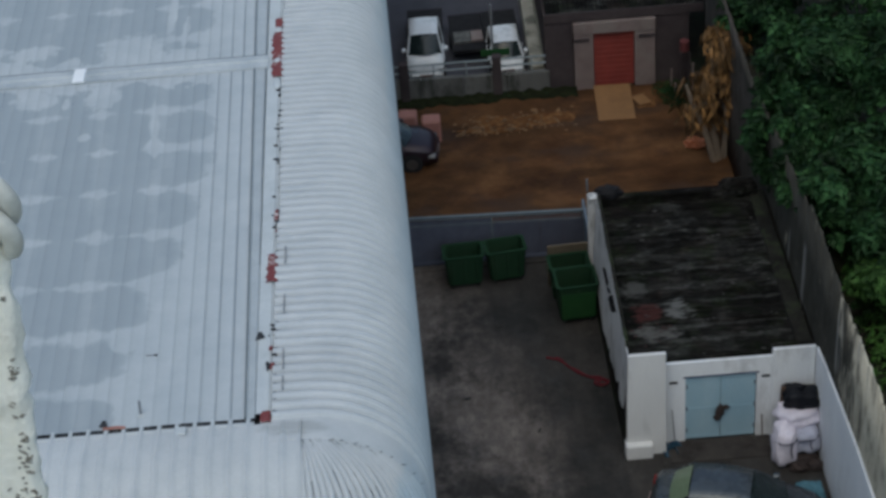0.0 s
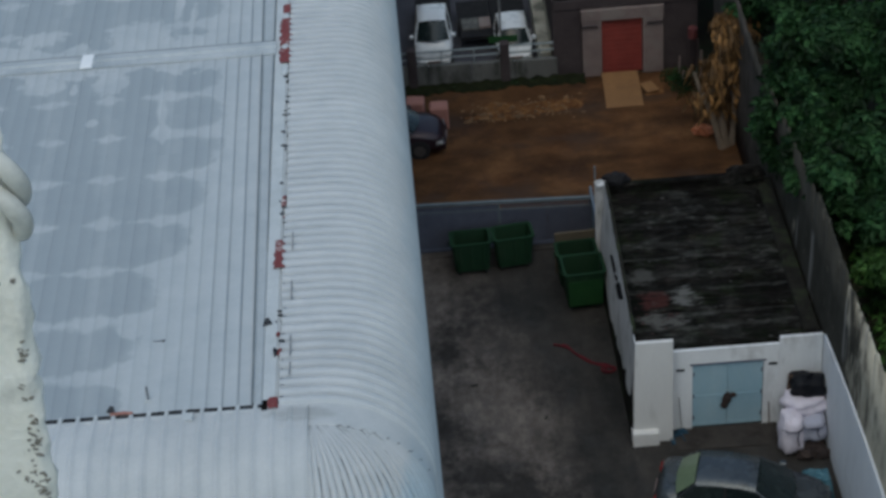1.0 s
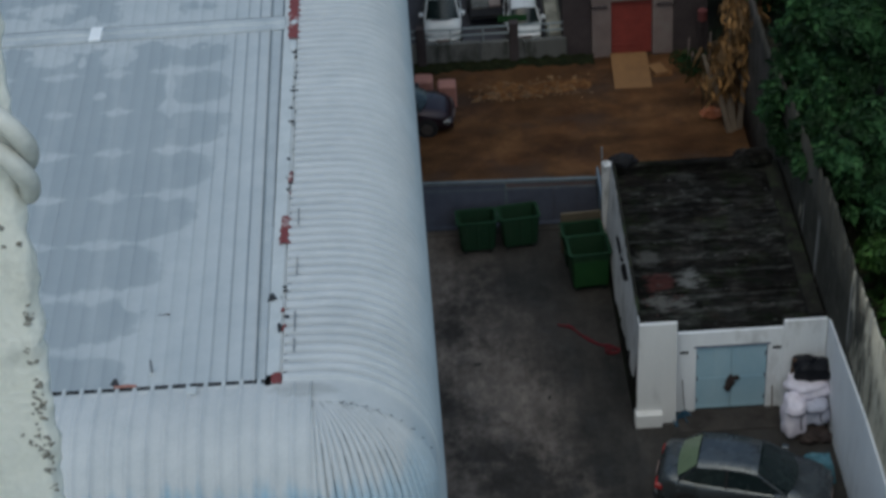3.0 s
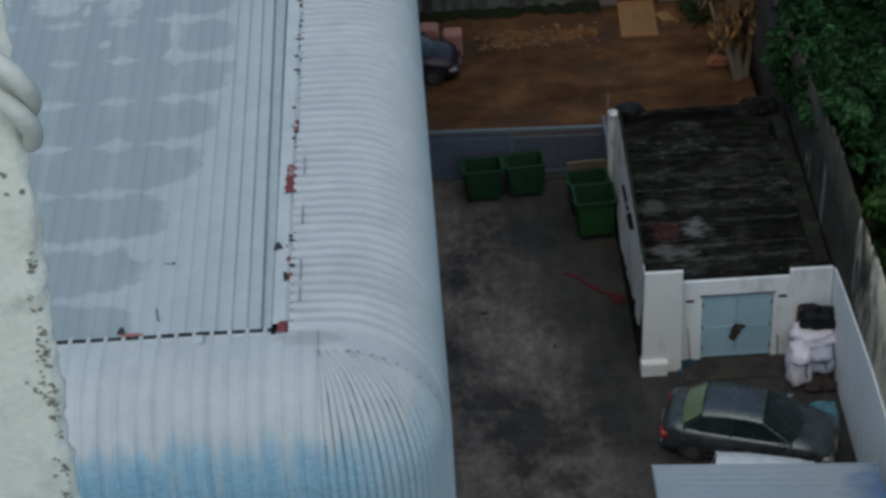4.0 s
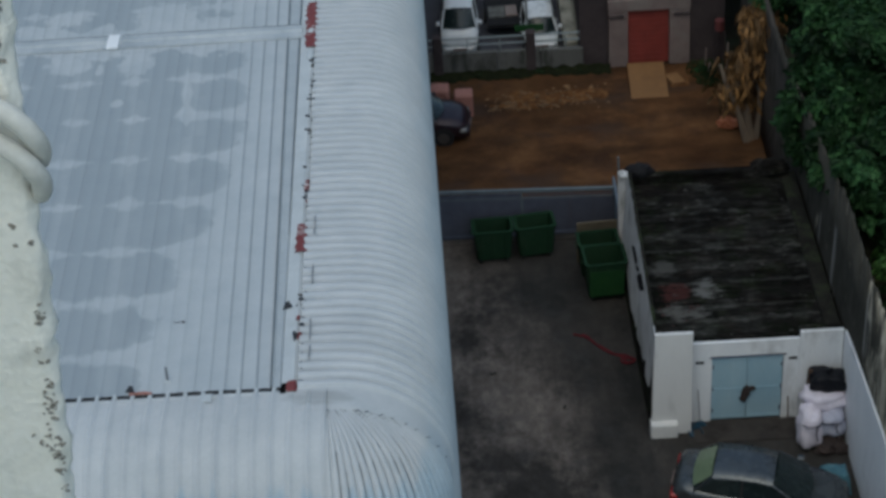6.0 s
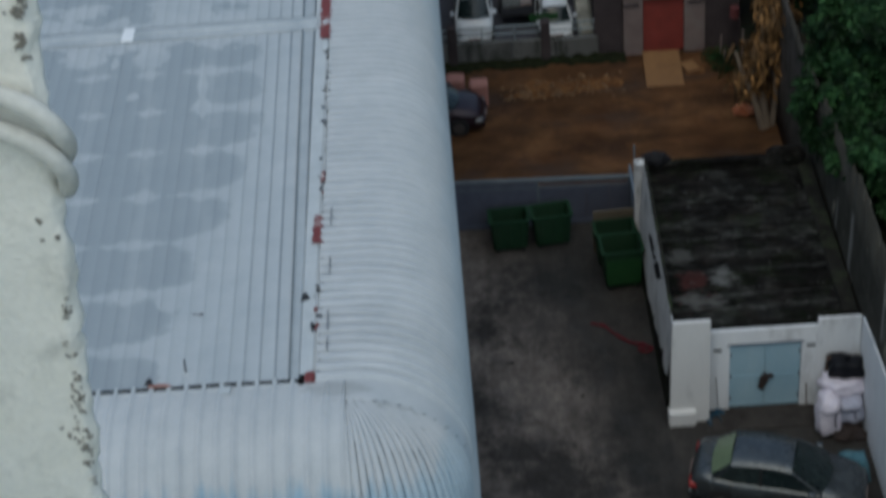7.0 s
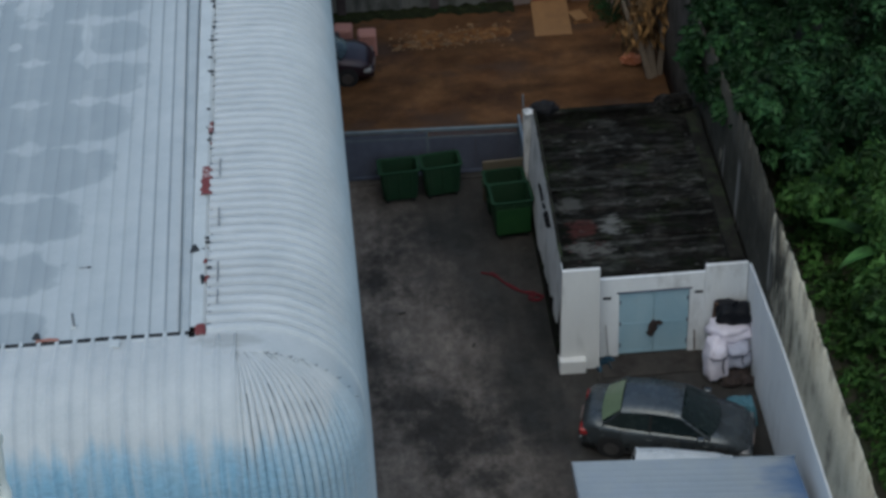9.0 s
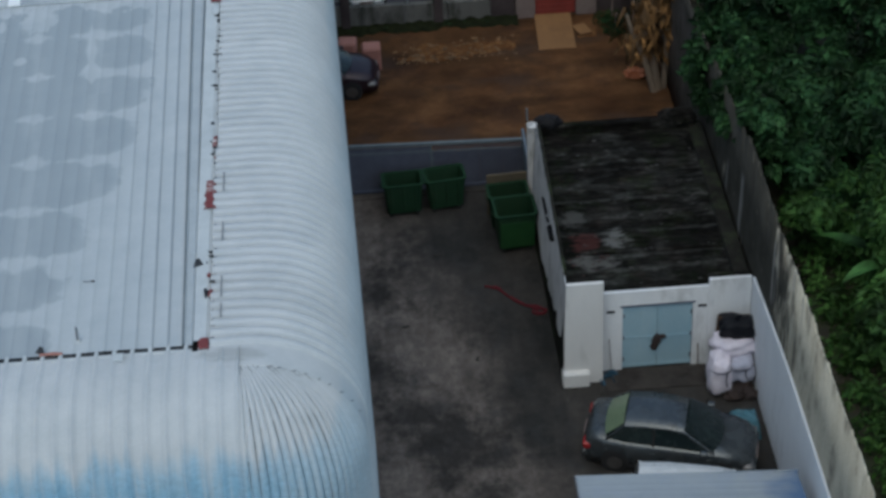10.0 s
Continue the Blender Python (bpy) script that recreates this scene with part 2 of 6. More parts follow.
    groove_tone = tex(n, l, 1.4, 6, 0.65, (0.5, 2.5, 1.0), w=61.0)
    g = math_node(n, l, 'MULTIPLY', math_node(n, l, 'MULTIPLY', g, flat), ramp_of(n, l, groove_tone.outputs[0], [(0.3, 0.12), (0.65, 0.5)]))
    l.new(mix(n, l, g, both, (0.2, 0.225, 0.245)), p.inputs["Base Color"])
    return m


def asphalt_material():
    m = material("yard_concrete", (0.112, 0.096, 0.085), (0.18, 0.154, 0.136), 0.5, 0.85, 0.0, 14, 0.25, spec=0.22, stain=(0.03, 0.028, 0.026), stain_scale=0.4, stain_at=(0.47, 0.6))
    n, l = nt(m)
    p = n["Principled BSDF"]
    col = p.inputs["Base Color"].links[0].from_socket
    s = tex(n, l, 0.5, 5, 0.55, (1.0, 0.35, 1.0), w=5.0)
    f = ramp_of(n, l, s.outputs[0], [(0.54, 0.0), (0.72, 0.5)])
    c = mix(n, l, f, col, (0.125, 0.11, 0.1))
    blot = tex(n, l, 1.1, 6, 0.7, w=41.0)
    c = mix(n, l, 1.0, c, ramp_of(n, l, blot.outputs[0], [(0.34, 0.78), (0.5, 0.95), (0.66, 1.25)]), 'MULTIPLY')
    grit = tex(n, l, 6.0, 5, 0.75, (1.0, 0.6, 1.0), w=43.0)
    c = mix(n, l, 1.0, c, ramp_of(n, l, grit.outputs[0], [(0.34, 0.75), (0.66, 1.25)]), 'MULTIPLY')
    s2 = tex(n, l, 1.5, 7, 0.65, w=9.0)
    f2 = ramp_of(n, l, s2.outputs[0], [(0.52, 0.0), (0.72, 0.5)])
    c = mix(n, l, f2, c, (0.028, 0.026, 0.025))
    # damp and the tall walls' shade painted dark along the shed, paler towards the factory
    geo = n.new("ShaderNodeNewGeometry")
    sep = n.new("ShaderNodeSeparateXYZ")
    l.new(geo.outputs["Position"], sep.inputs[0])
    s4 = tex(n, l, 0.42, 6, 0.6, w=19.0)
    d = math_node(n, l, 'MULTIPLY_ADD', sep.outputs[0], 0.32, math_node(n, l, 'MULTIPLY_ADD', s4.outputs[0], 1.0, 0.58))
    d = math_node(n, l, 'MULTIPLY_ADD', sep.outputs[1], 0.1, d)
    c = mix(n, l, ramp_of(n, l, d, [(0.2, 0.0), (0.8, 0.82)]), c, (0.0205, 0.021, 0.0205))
    s3 = tex(n, l, 3.0, 3, 0.5, (1.0, 0.2, 1.0), w=15.0)
    c = mix(n, l, 1.0, c, ramp_of(n, l, s3.outputs[0], [(0.3, 0.82), (0.7, 1.15)]), 'MULTIPLY')
    l.new(c, p.inputs["Base Color"])
    l.new(ramp_of(n, l, s2.outputs[0], [(0.5, 0.9), (0.66, 0.6)]), p.inputs["Roughness"])
    return m


def leaf_material(name, a, b):
    m = bpy.data.materials.new(name)
    m.use_nodes = True
    n, l = nt(m)
    p = n["Principled BSDF"]
    geo = n.new("ShaderNodeNewGeometry")
    c = mix(n, l, geo.outputs["Random Per Island"], a, b)
    # broad noise paints lit and shaded clumps into the leaf colour
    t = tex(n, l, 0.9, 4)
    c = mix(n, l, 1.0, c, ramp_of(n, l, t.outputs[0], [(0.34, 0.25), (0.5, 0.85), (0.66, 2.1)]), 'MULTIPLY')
    l.new(c, p.inputs["Base Color"])
    p.inputs["Roughness"].default_value = 0.55
    p.inputs["Specular IOR Level"].default_value = 0.12
    p.inputs["Transmission Weight"].default_value = 0.0
    return m


M = {}
M["roof"] = roof_material()
M["clad"] = cladding_material()
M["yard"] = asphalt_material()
M["flash"] = material("galvanised_flashing", (0.44, 0.478, 0.497), (0.52, 0.555, 0.565), 2.0, 0.65, 0.0, 30, 0.05, stain=(0.42, 0.455, 0.465), stain_scale=1.2)
M["seam"] = material("grey_lap_seam", (0.355, 0.395, 0.42), (0.42, 0.46, 0.48), 1.5, 0.6, 0, 30, 0.03)
M["joint"] = material("weathered_joint_flashing", (0.36, 0.4, 0.425), (0.47, 0.505, 0.52), 1.6, 0.6, 0.0, 30, 0.05, stain=(0.3, 0.34, 0.365), stain_scale=0.9, stain_at=(0.5, 0.62))
M["lap"] = material("dark_lap_grey", (0.1, 0.12, 0.135), (0.16, 0.185, 0.2), 1.5, 0.7, 0, 30, 0.03)
M["gapgrey"] = material("dark_grey_opening", (0.03, 0.033, 0.04), (0.075, 0.08, 0.088), 3, 0.9, spec=0.1)
M["dark"] = material("black_void_felt", (0.012, 0.012, 0.014), (0.028, 0.028, 0.03), 4, 0.9, spec=0.1)
M["rust"] = material("red_primer_rust", (0.135, 0.026, 0.03), (0.2, 0.05, 0.05), 5, 0.85, stain=(0.5, 0.47, 0.46), stain_scale=2.5, stain_at=(0.57, 0.62))
M["earth"] = material("brown_earth", (0.103, 0.046, 0.019), (0.185, 0.094, 0.043), 0.55, 0.9, 0.0, 9, 0.6, spec=0.12, stain=(0.055, 0.03, 0.02), stain_scale=0.45, stain_at=(0.5, 0.68), dist=0.03)
def rutted():
    m = M["earth"]
    n, l = nt(m)
    p = n["Principled BSDF"]
    col = p.inputs["Base Color"].links[0].from_socket
    s = tex(n, l, 0.8, 8, 0.68, (0.55, 1.2, 1.0), w=5.5)
    col = mix(n, l, 1.0, col, ramp_of(n, l, s.outputs[0], [(0.34, 0.34), (0.5, 0.58), (0.68, 0.92)]), 'MULTIPLY')
    s2 = tex(n, l, 0.35, 4, 0.6, (1.0, 1.6, 1.0), w=9.5)
    col = mix(n, l, ramp_of(n, l, s2.outputs[0], [(0.52, 0.0), (0.66, 0.6)]), col, (0.05, 0.034, 0.026))
    # grey-brown tone blended in towards the gate
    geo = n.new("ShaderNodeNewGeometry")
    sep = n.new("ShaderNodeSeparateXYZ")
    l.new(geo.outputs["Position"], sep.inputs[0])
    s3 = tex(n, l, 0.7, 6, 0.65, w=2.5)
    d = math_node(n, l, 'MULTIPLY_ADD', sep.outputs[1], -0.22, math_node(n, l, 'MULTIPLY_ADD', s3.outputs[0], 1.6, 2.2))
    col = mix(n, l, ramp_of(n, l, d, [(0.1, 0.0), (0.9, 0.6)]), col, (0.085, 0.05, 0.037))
    l.new(col, p.inputs["Base Color"])


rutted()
M["mud"] = material("trodden_mud_concrete", (0.036, 0.0335, 0.032), (0.064, 0.057, 0.052), 1.6, 0.9, 0, 16, 0.4, stain=(0.025, 0.022, 0.021), stain_scale=1.4, stain_at=(0.48, 0.64), spec=0.15)
M["lot"] = material("car_park_asphalt", (0.045, 0.046, 0.056), (0.078, 0.078, 0.092), 0.8, 0.85, 0, 12, 0.2, spec=0.15)
M["bank"] = material("bank_soil", (0.02, 0.018, 0.012), (0.05, 0.045, 0.025), 1.2, 0.95, 0, 12, 0.6, stain=(0.02, 0.035, 0.012), dist=0.05)
M["white"] = material("white_wall_paint", (0.715, 0.74, 0.765), (0.79, 0.81, 0.825), 1.2, 0.75, 0, 20, 0.08, stain=(0.42, 0.43, 0.43), stain_scale=1.3, stain_at=(0.56, 0.78), stretch=(1, 1, 0.35), grainy=0.05)
M["oldwhite"] = material("mould_streaked_white_paint", (0.54, 0.55, 0.565), (0.7, 0.7, 0.7), 1.2, 0.8, 0, 20, 0.1, stain=(0.14, 0.15, 0.14), stain_scale=1.9, stain_at=(0.5, 0.7), stretch=(1, 1, 0.4), grainy=0.06)
M["pillar"] = material("warm_white_wall_paint", (0.64, 0.64, 0.63), (0.72, 0.715, 0.7), 1.2, 0.75, 0, 20, 0.08, stain=(0.42, 0.42, 0.4), stain_scale=1.3, stain_at=(0.56, 0.78), stretch=(1, 1, 0.35), grainy=0.05)
M["bluewhite"] = material("bluish_white_paint", (0.11, 0.15, 0.19), (0.16, 0.2, 0.25), 1.2, 0.7, 0, 20, 0.08)
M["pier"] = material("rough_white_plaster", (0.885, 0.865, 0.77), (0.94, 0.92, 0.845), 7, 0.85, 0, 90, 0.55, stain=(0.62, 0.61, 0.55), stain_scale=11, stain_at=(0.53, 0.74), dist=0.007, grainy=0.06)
M["pvc"] = material("white_conduit", (0.63, 0.625, 0.57), (0.72, 0.71, 0.66), 8, 0.5, 0, 60, 0.05)
M["chip"] = material("bare_chip", (0.17, 0.155, 0.13), (0.34, 0.32, 0.28), 60, 0.95)
M["greywall"] = material("weathered_concrete_wall", (0.4, 0.36, 0.275), (0.55, 0.51, 0.405), 1.1, 0.9, 0, 14, 0.4, stain=(0.13, 0.12, 0.1), stain_scale=1.6, stain_at=(0.54, 0.72), stretch=(1.2, 1.2, 0.55), dist=0.015, spec=0.1)
def streaked_wall():
    m = M["greywall"]
    n, l = nt(m)
    p = n["Principled BSDF"]
    col = p.inputs["Base Color"].links[0].from_socket
    geo = n.new("ShaderNodeNewGeometry")
    sep = n.new("ShaderNodeSeparateXYZ")
    l.new(geo.outputs["Position"], sep.inputs[0])
    s = tex(n, l, 2.4, 7, 0.62, (1.0, 1.0, 0.3), w=2.2)
    # black algae and tree shade painted behind the shed, thinning out southwards
    t = math_node(n, l, 'MULTIPLY_ADD', sep.outputs[1], 0.085, 0.44)
    t = math_node(n, l, 'MINIMUM', t, 0.45)
    f = ramp_of(n, l, math_node(n, l, 'ADD', s.outputs[0], t), [(0.62, 0.0), (0.8, 0.93)])
    mot = tex(n, l, 2.6, 8, 0.75, (1.0, 1.0, 0.4), w=33.0)
    c2 = mix(n, l, f, col, mix(n, l, ramp_of(n, l, mot.outputs[0], [(0.36, 0.0), (0.62, 1.0)]), (0.008, 0.009, 0.0075), (0.032, 0.032, 0.029)))
    # black growth hanging from the broken top, and pale lime runs
    top = tex(n, l, 1.3, 7, 0.65, (1.0, 1.5, 0.5), w=6.6)
    g = math_node(n, l, 'MULTIPLY_ADD', sep.outputs[2], 0.36, math_node(n, l, 'MULTIPLY_ADD', top.outputs[0], 1.9, -2.86))
    c2 = mix(n, l, ramp_of(n, l, g, [(0.22, 0.0), (0.7, 0.88)]), c2, (0.03, 0.028, 0.027))
    pale = tex(n, l, 2.1, 5, 0.55, (1.0, 1.5, 0.14), w=14.0)
    c2 = mix(n, l, ramp_of(n, l, pale.outputs[0], [(0.62, 0.0), (0.76, 0.22)]), c2, (0.2, 0.19, 0.175))
    # beyond the shed the darkening is thinner: grey-brown mottled concrete
    far = ramp_of(n, l, math_node(n, l, 'MULTIPLY_ADD', sep.outputs[1], 0.25, -2.1), [(0.0, 0.0), (1.0, 1.0)])
    f3 = math_node(n, l, 'MULTIPLY', far, ramp_of(n, l, mot.outputs[0], [(0.42, 0.0), (0.6, 0.85)]))
    c2 = mix(n, l, f3, c2, (0.095, 0.083, 0.077))
    # single long lime runs: where they sit, how wide, between which heights
    for yc, half, z0, z1 in ((2.75, 0.2, 2.2, 4.7), (2.35, 0.1, 1.6, 2.9), (-1.25, 0.1, 3.4, 5.5), (-1.5, 0.06, 3.6, 5.2), (-3.2, 0.08, 5.2, 6.2), (4.6, 0.08, 2.6, 3.9)):
        q = math_node(n, l, 'ADD', math_node(n, l, 'MULTIPLY_ADD', pale.outputs[0], 0.5, -0.25 - yc), sep.outputs[1])
        q = math_node(n, l, 'SUBTRACT', 1.0, math_node(n, l, 'DIVIDE', math_node(n, l, 'ABSOLUTE', q), half))
        zz = math_node(n, l, 'MINIMUM', math_node(n, l, 'SUBTRACT', sep.outputs[2], z0), math_node(n, l, 'SUBTRACT', z1, sep.outputs[2]))
        q = math_node(n, l, 'MINIMUM', q, math_node(n, l, 'MULTIPLY', zz, 2.0))
        c2 = mix(n, l, ramp_of(n, l, q, [(0.0, 0.0), (0.6, 0.6)]), c2, (0.33, 0.32, 0.295))
    l.new(c2, p.inputs["Base Color"])


streaked_wall()
M["mossroof"] = material("mossy_roof_sheet", (0.006, 0.006, 0.0055), (0.016, 0.0145, 0.013), 1.1, 0.95, 0, 14, 0.6, stain=(0.01, 0.013, 0.007), stain_scale=1.0, stain_at=(0.5, 0.62), vary=0.4, dist=0.02, spec=0.06)


def moss_roof():
    """Black growth with pale bald patches, reddish crust and green moss."""
    m = M["mossroof"]
    n, l = nt(m)
    p = n["Principled BSDF"]
    col = p.inputs["Base Color"].links[0].from_socket
    where = tex(n, l, 0.55, 3, 0.5, w=17.0)
    s = tex(n, l, 1.6, 9, 0.7, (0.6, 1.5, 1.0), w=4.0)
    v = math_node(n, l, 'MULTIPLY_ADD', where.outputs[0], 0.6, s.outputs[0])
    col = mix(n, l, ramp_of(n, l, v, [(0.84, 0.0), (1.02, 0.85)]), col, (0.045, 0.046, 0.042))
    s2 = tex(n, l, 1.3, 6, 0.7, w=8.0)
    col = mix(n, l, ramp_of(n, l, s2.outputs[0], [(0.56, 0.0), (0.7, 0.6)]), col, (0.022, 0.016, 0.013))
    s4 = tex(n, l, 4.5, 7, 0.75, (0.45, 1.5, 1.0), w=51.0)
    col = mix(n, l, 1.0, col, ramp_of(n, l, s4.outputs[0], [(0.38, 0.35), (0.52, 0.9), (0.66, 2.4)]), "MULTIPLY")
    s3 = tex(n, l, 1.1, 6, 0.65, w=11.0)
    col = mix(n, l, ramp_of(n, l, s3.outputs[0], [(0.56, 0.0), (0.68, 0.85)]), col, (0.005, 0.008, 0.004))
    # washed-out streaks along some laps, a bald patch and a red crust near the front
    geo = n.new("ShaderNodeNewGeometry")
    sep = n.new("ShaderNodeSeparateXYZ")
    l.new(geo.outputs["Position"], sep.inputs[0])
    x, y = sep.outputs[0], sep.outputs[1]
    brk = tex(n, l, 1.9, 7, 0.7, (0.8, 1.2, 1.0), w=23.0).outputs[0]
    fine = tex(n, l, 6.0, 5, 0.7, (0.5, 1.6, 1.0), w=31.0).outputs[0]
    for yc, half, much in ((4.58, 0.08, 0.3), (3.1, 0.07, 0.26), (2.05, 0.07, 0.26), (1.5, 0.12, 0.26), (6.3, 0.05, 0.12), (5.2, 0.2, 0.14), (3.8, 0.26, 0.18)):
        q = math_node(n, l, 'ABSOLUTE', math_node(n, l, 'ADD', math_node(n, l, 'MULTIPLY_ADD', brk, 0.5, -0.25 - yc), y))
        q = math_node(n, l, 'SUBTRACT', 1.0, math_node(n, l, 'DIVIDE', q, half))
        q = math_node(n, l, 'ADD', math_node(n, l, 'MINIMUM', q, 0.6), math_node(n, l, 'MULTIPLY_ADD', math_node(n, l, 'ADD', brk, fine), 2.4, -2.4))
        col = mix(n, l, ramp_of(n, l, q, [(0.1, 0.0), (0.9, much)]), col, (0.125, 0.128, 0.115))
    for cx, cy, rx, ry, tint, much in ((1.85, 2.75, 0.42, 0.45, (0.15, 0.152, 0.145), 0.7), (0.75, 3.7, 0.35, 0.5, (0.075, 0.075, 0.07), 0.6), (0.9, 2.75, 0.42, 0.42, (0.06, 0.022, 0.02), 0.75), (1.1, 1.9, 0.6, 0.35, (0.13, 0.128, 0.12), 0.6)):
        ex, ey = math_node(n, l, 'MULTIPLY_ADD', x, 1 / rx, -cx / rx), math_node(n, l, 'MULTIPLY_ADD', y, 1 / ry, -cy / ry)
        q = math_node(n, l, 'ADD', math_node(n, l, 'MULTIPLY', ex, ex), math_node(n, l, 'MULTIPLY', ey, ey))
        q = math_node(n, l, 'ADD', q, math_node(n, l, 'MULTIPLY_ADD', math_node(n, l, 'ADD', brk, fine), -5.0, 5.0))
        col = mix(n, l, ramp_of(n, l, math_node(n, l, 'MULTIPLY', q, 0.5), [(0.1, much), (0.55, 0.0)]), col, tint)
    l.new(col, p.inputs["Base Color"])


moss_roof()


def awning_material():
    m = material("bleached_awning_sheet", (0.25, 0.292, 0.335), (0.3, 0.338, 0.372), 0.9, 0.5, 0, 20, 0.03, vary=0.05, grainy=0.06, stain=(0.27, 0.315, 0.38), stain_scale=1.2, stain_at=(0.48, 0.7))
    n, l = nt(m)
    p = n["Principled BSDF"]
    col = p.inputs["Base Color"].links[0].from_socket
    tc = n.new("ShaderNodeTexCoord")
    sep = n.new("ShaderNodeSeparateXYZ")
    l.new(tc.outputs["Object"], sep.inputs[0])
    s = tex(n, l, 1.1, 5, 0.6, (0.7, 1.6, 1.0), w=2.0)
    f = math_node(n, l, 'MULTIPLY_ADD', sep.outputs[0], 0.75, math_node(n, l, 'MULTIPLY_ADD', s.outputs[0], 1.5, -4.05))
    f = ramp_of(n, l, f, [(0.0, 0.0), (0.6, 0.9)])
    l.new(mix(n, l, f, col, (0.07, 0.14, 0.27)), p.inputs["Base Color"])
    return m


M["lichen"] = material("pale_litter", (0.018, 0.017, 0.015), (0.045, 0.042, 0.038), 2.5, 0.95, 0, 20, 0.4)
M["brickred"] = material("broken_red_tile", (0.03, 0.013, 0.012), (0.05, 0.022, 0.018), 6, 0.9, 0, 20, 0.4)
M["blue_door"] = material("pale_blue_door_paint", (0.28, 0.44, 0.53), (0.36, 0.51, 0.58), 1.5, 0.5, 0, 25, 0.05, grainy=0.06, stain=(0.33, 0.45, 0.5), stain_scale=2.2, stain_at=(0.58, 0.75), stretch=(1, 1, 0.4))
M["steel"] = material("grey_blue_gate_paint", (0.075, 0.085, 0.12), (0.11, 0.122, 0.165), 3, 0.55, 0.1, 30, 0.05)
M["rail"] = material("pale_grey_rail_paint", (0.17, 0.21, 0.22), (0.25, 0.285, 0.295), 3, 0.6, 0.1, 30, 0.05)
M["green"] = material("green_bin_plastic", (0.008, 0.03, 0.014), (0.013, 0.042, 0.019), 3, 0.75, 0, 30, 0.05, stain=(0.016, 0.04, 0.02), vary=0.12, spec=0.2)
M["greenlight"] = material("green_bin_rim", (0.01, 0.034, 0.017), (0.015, 0.046, 0.022), 3, 0.8, 0, 30, 0.05, spec=0.15)
M["greenbright"] = material("brighter_green_plastic", (0.011, 0.052, 0.016), (0.02, 0.072, 0.022), 2.5, 0.7, 0, 30, 0.05, spec=0.2)
M["gaterail"] = material("dull_gate_rail", (0.105, 0.135, 0.15), (0.155, 0.185, 0.2), 3, 0.6, 0.1, 30, 0.05)
M["rubber"] = material("black_rubber", (0.012, 0.012, 0.013), (0.022, 0.022, 0.023), 8, 0.75)
M["glass"] = material("dark_car_glass", (0.009, 0.015, 0.016), (0.014, 0.024, 0.024), 3, 0.25, 0, 30, 0.0, spec=0.4)
M["sunshade"] = material("green_tinted_rear_glass", (0.13, 0.18, 0.115), (0.17, 0.225, 0.14), 5, 0.18, 0, 30, 0.0)
M["carpaint"] = material("grey_car_paint", (0.062, 0.074, 0.084), (0.098, 0.112, 0.12), 2, 0.27, 0.5, 60, 0.02, stain=(0.06, 0.062, 0.06), stain_scale=1.6, stain_at=(0.5, 0.7))
M["whitepaint"] = material("white_car_paint", (0.56, 0.59, 0.61), (0.64, 0.66, 0.68), 2, 0.3, 0, 60, 0.02)
M["purple"] = material("dark_purple_car_paint", (0.02, 0.011, 0.016), (0.032, 0.018, 0.025), 2, 0.35, 0.3, 60, 0.02)
M["taillight"] = material("red_tail_lamp", (0.3, 0.015, 0.02), (0.4, 0.03, 0.03), 6, 0.25, 0, 60, 0)
M["headlight"] = material("clear_head_lamp", (0.14, 0.145, 0.15), (0.22, 0.225, 0.23), 6, 0.25, 0, 60, 0)
M["chrome"] = material("dull_wheel_alloy", (0.12, 0.115, 0.11), (0.18, 0.17, 0.165), 6, 0.45, 0.7, 60, 0.02)
M["awning"] = awning_material()
M["bag_white"] = material("white_woven_bulk_bag", (0.62, 0.58, 0.67), (0.76, 0.72, 0.8), 3, 0.8, 0, 40, 0.3)
M["bag_grey"] = material("grey_woven_bulk_bag", (0.36, 0.38, 0.47), (0.48, 0.49, 0.58), 3, 0.8, 0, 40, 0.3)
M["strap"] = material("blue_grey_webbing", (0.07, 0.072, 0.1), (0.12, 0.122, 0.16), 8, 0.8)
M["bag_black"] = material("black_bin_bag", (0.005, 0.006, 0.009), (0.011, 0.012, 0.016), 3, 0.55, 0, 20, 0.3, spec=0.2)
M["tarp"] = material("turquoise_tarpaulin", (0.04, 0.13, 0.17), (0.08, 0.2, 0.25), 3, 0.5, 0, 20, 0.3)
M["rag"] = material("dark_rag", (0.025, 0.018, 0.018), (0.05, 0.035, 0.03), 8, 0.9)
M["timber"] = material("dark_timber", (0.06, 0.035, 0.022), (0.12, 0.07, 0.045), 3, 0.8, 0, 30, 0.2)
M["hose"] = material("red_hose_rubber", (0.075, 0.016, 0.022), (0.12, 0.022, 0.028), 1.5, 0.9, spec=0.1)
M["ply"] = material("plywood_board", (0.16, 0.08, 0.029), (0.225, 0.118, 0.047), 2.2, 0.8, 0, 30, 0.1)
M["rubble"] = material("rubble_stone", (0.1, 0.056, 0.026), (0.19, 0.112, 0.055), 3, 0.9, 0, 20, 0.5, vary=0.35)
M["sand"] = material("ochre_sand", (0.085, 0.038, 0.014), (0.2, 0.1, 0.042), 2.6, 0.95, 0, 22, 0.5, spec=0.1, stain=(0.07, 0.03, 0.012), stain_scale=3.5, stain_at=(0.46, 0.6))
M["footgreen"] = material("dark_green_foot", (0.008, 0.01, 0.005), (0.02, 0.024, 0.011), 4, 0.95, 0, 30, 0.5, spec=0.08)
M["card"] = material("damp_cardboard", (0.085, 0.068, 0.045), (0.13, 0.105, 0.07), 2.2, 0.9, 0, 30, 0.1)
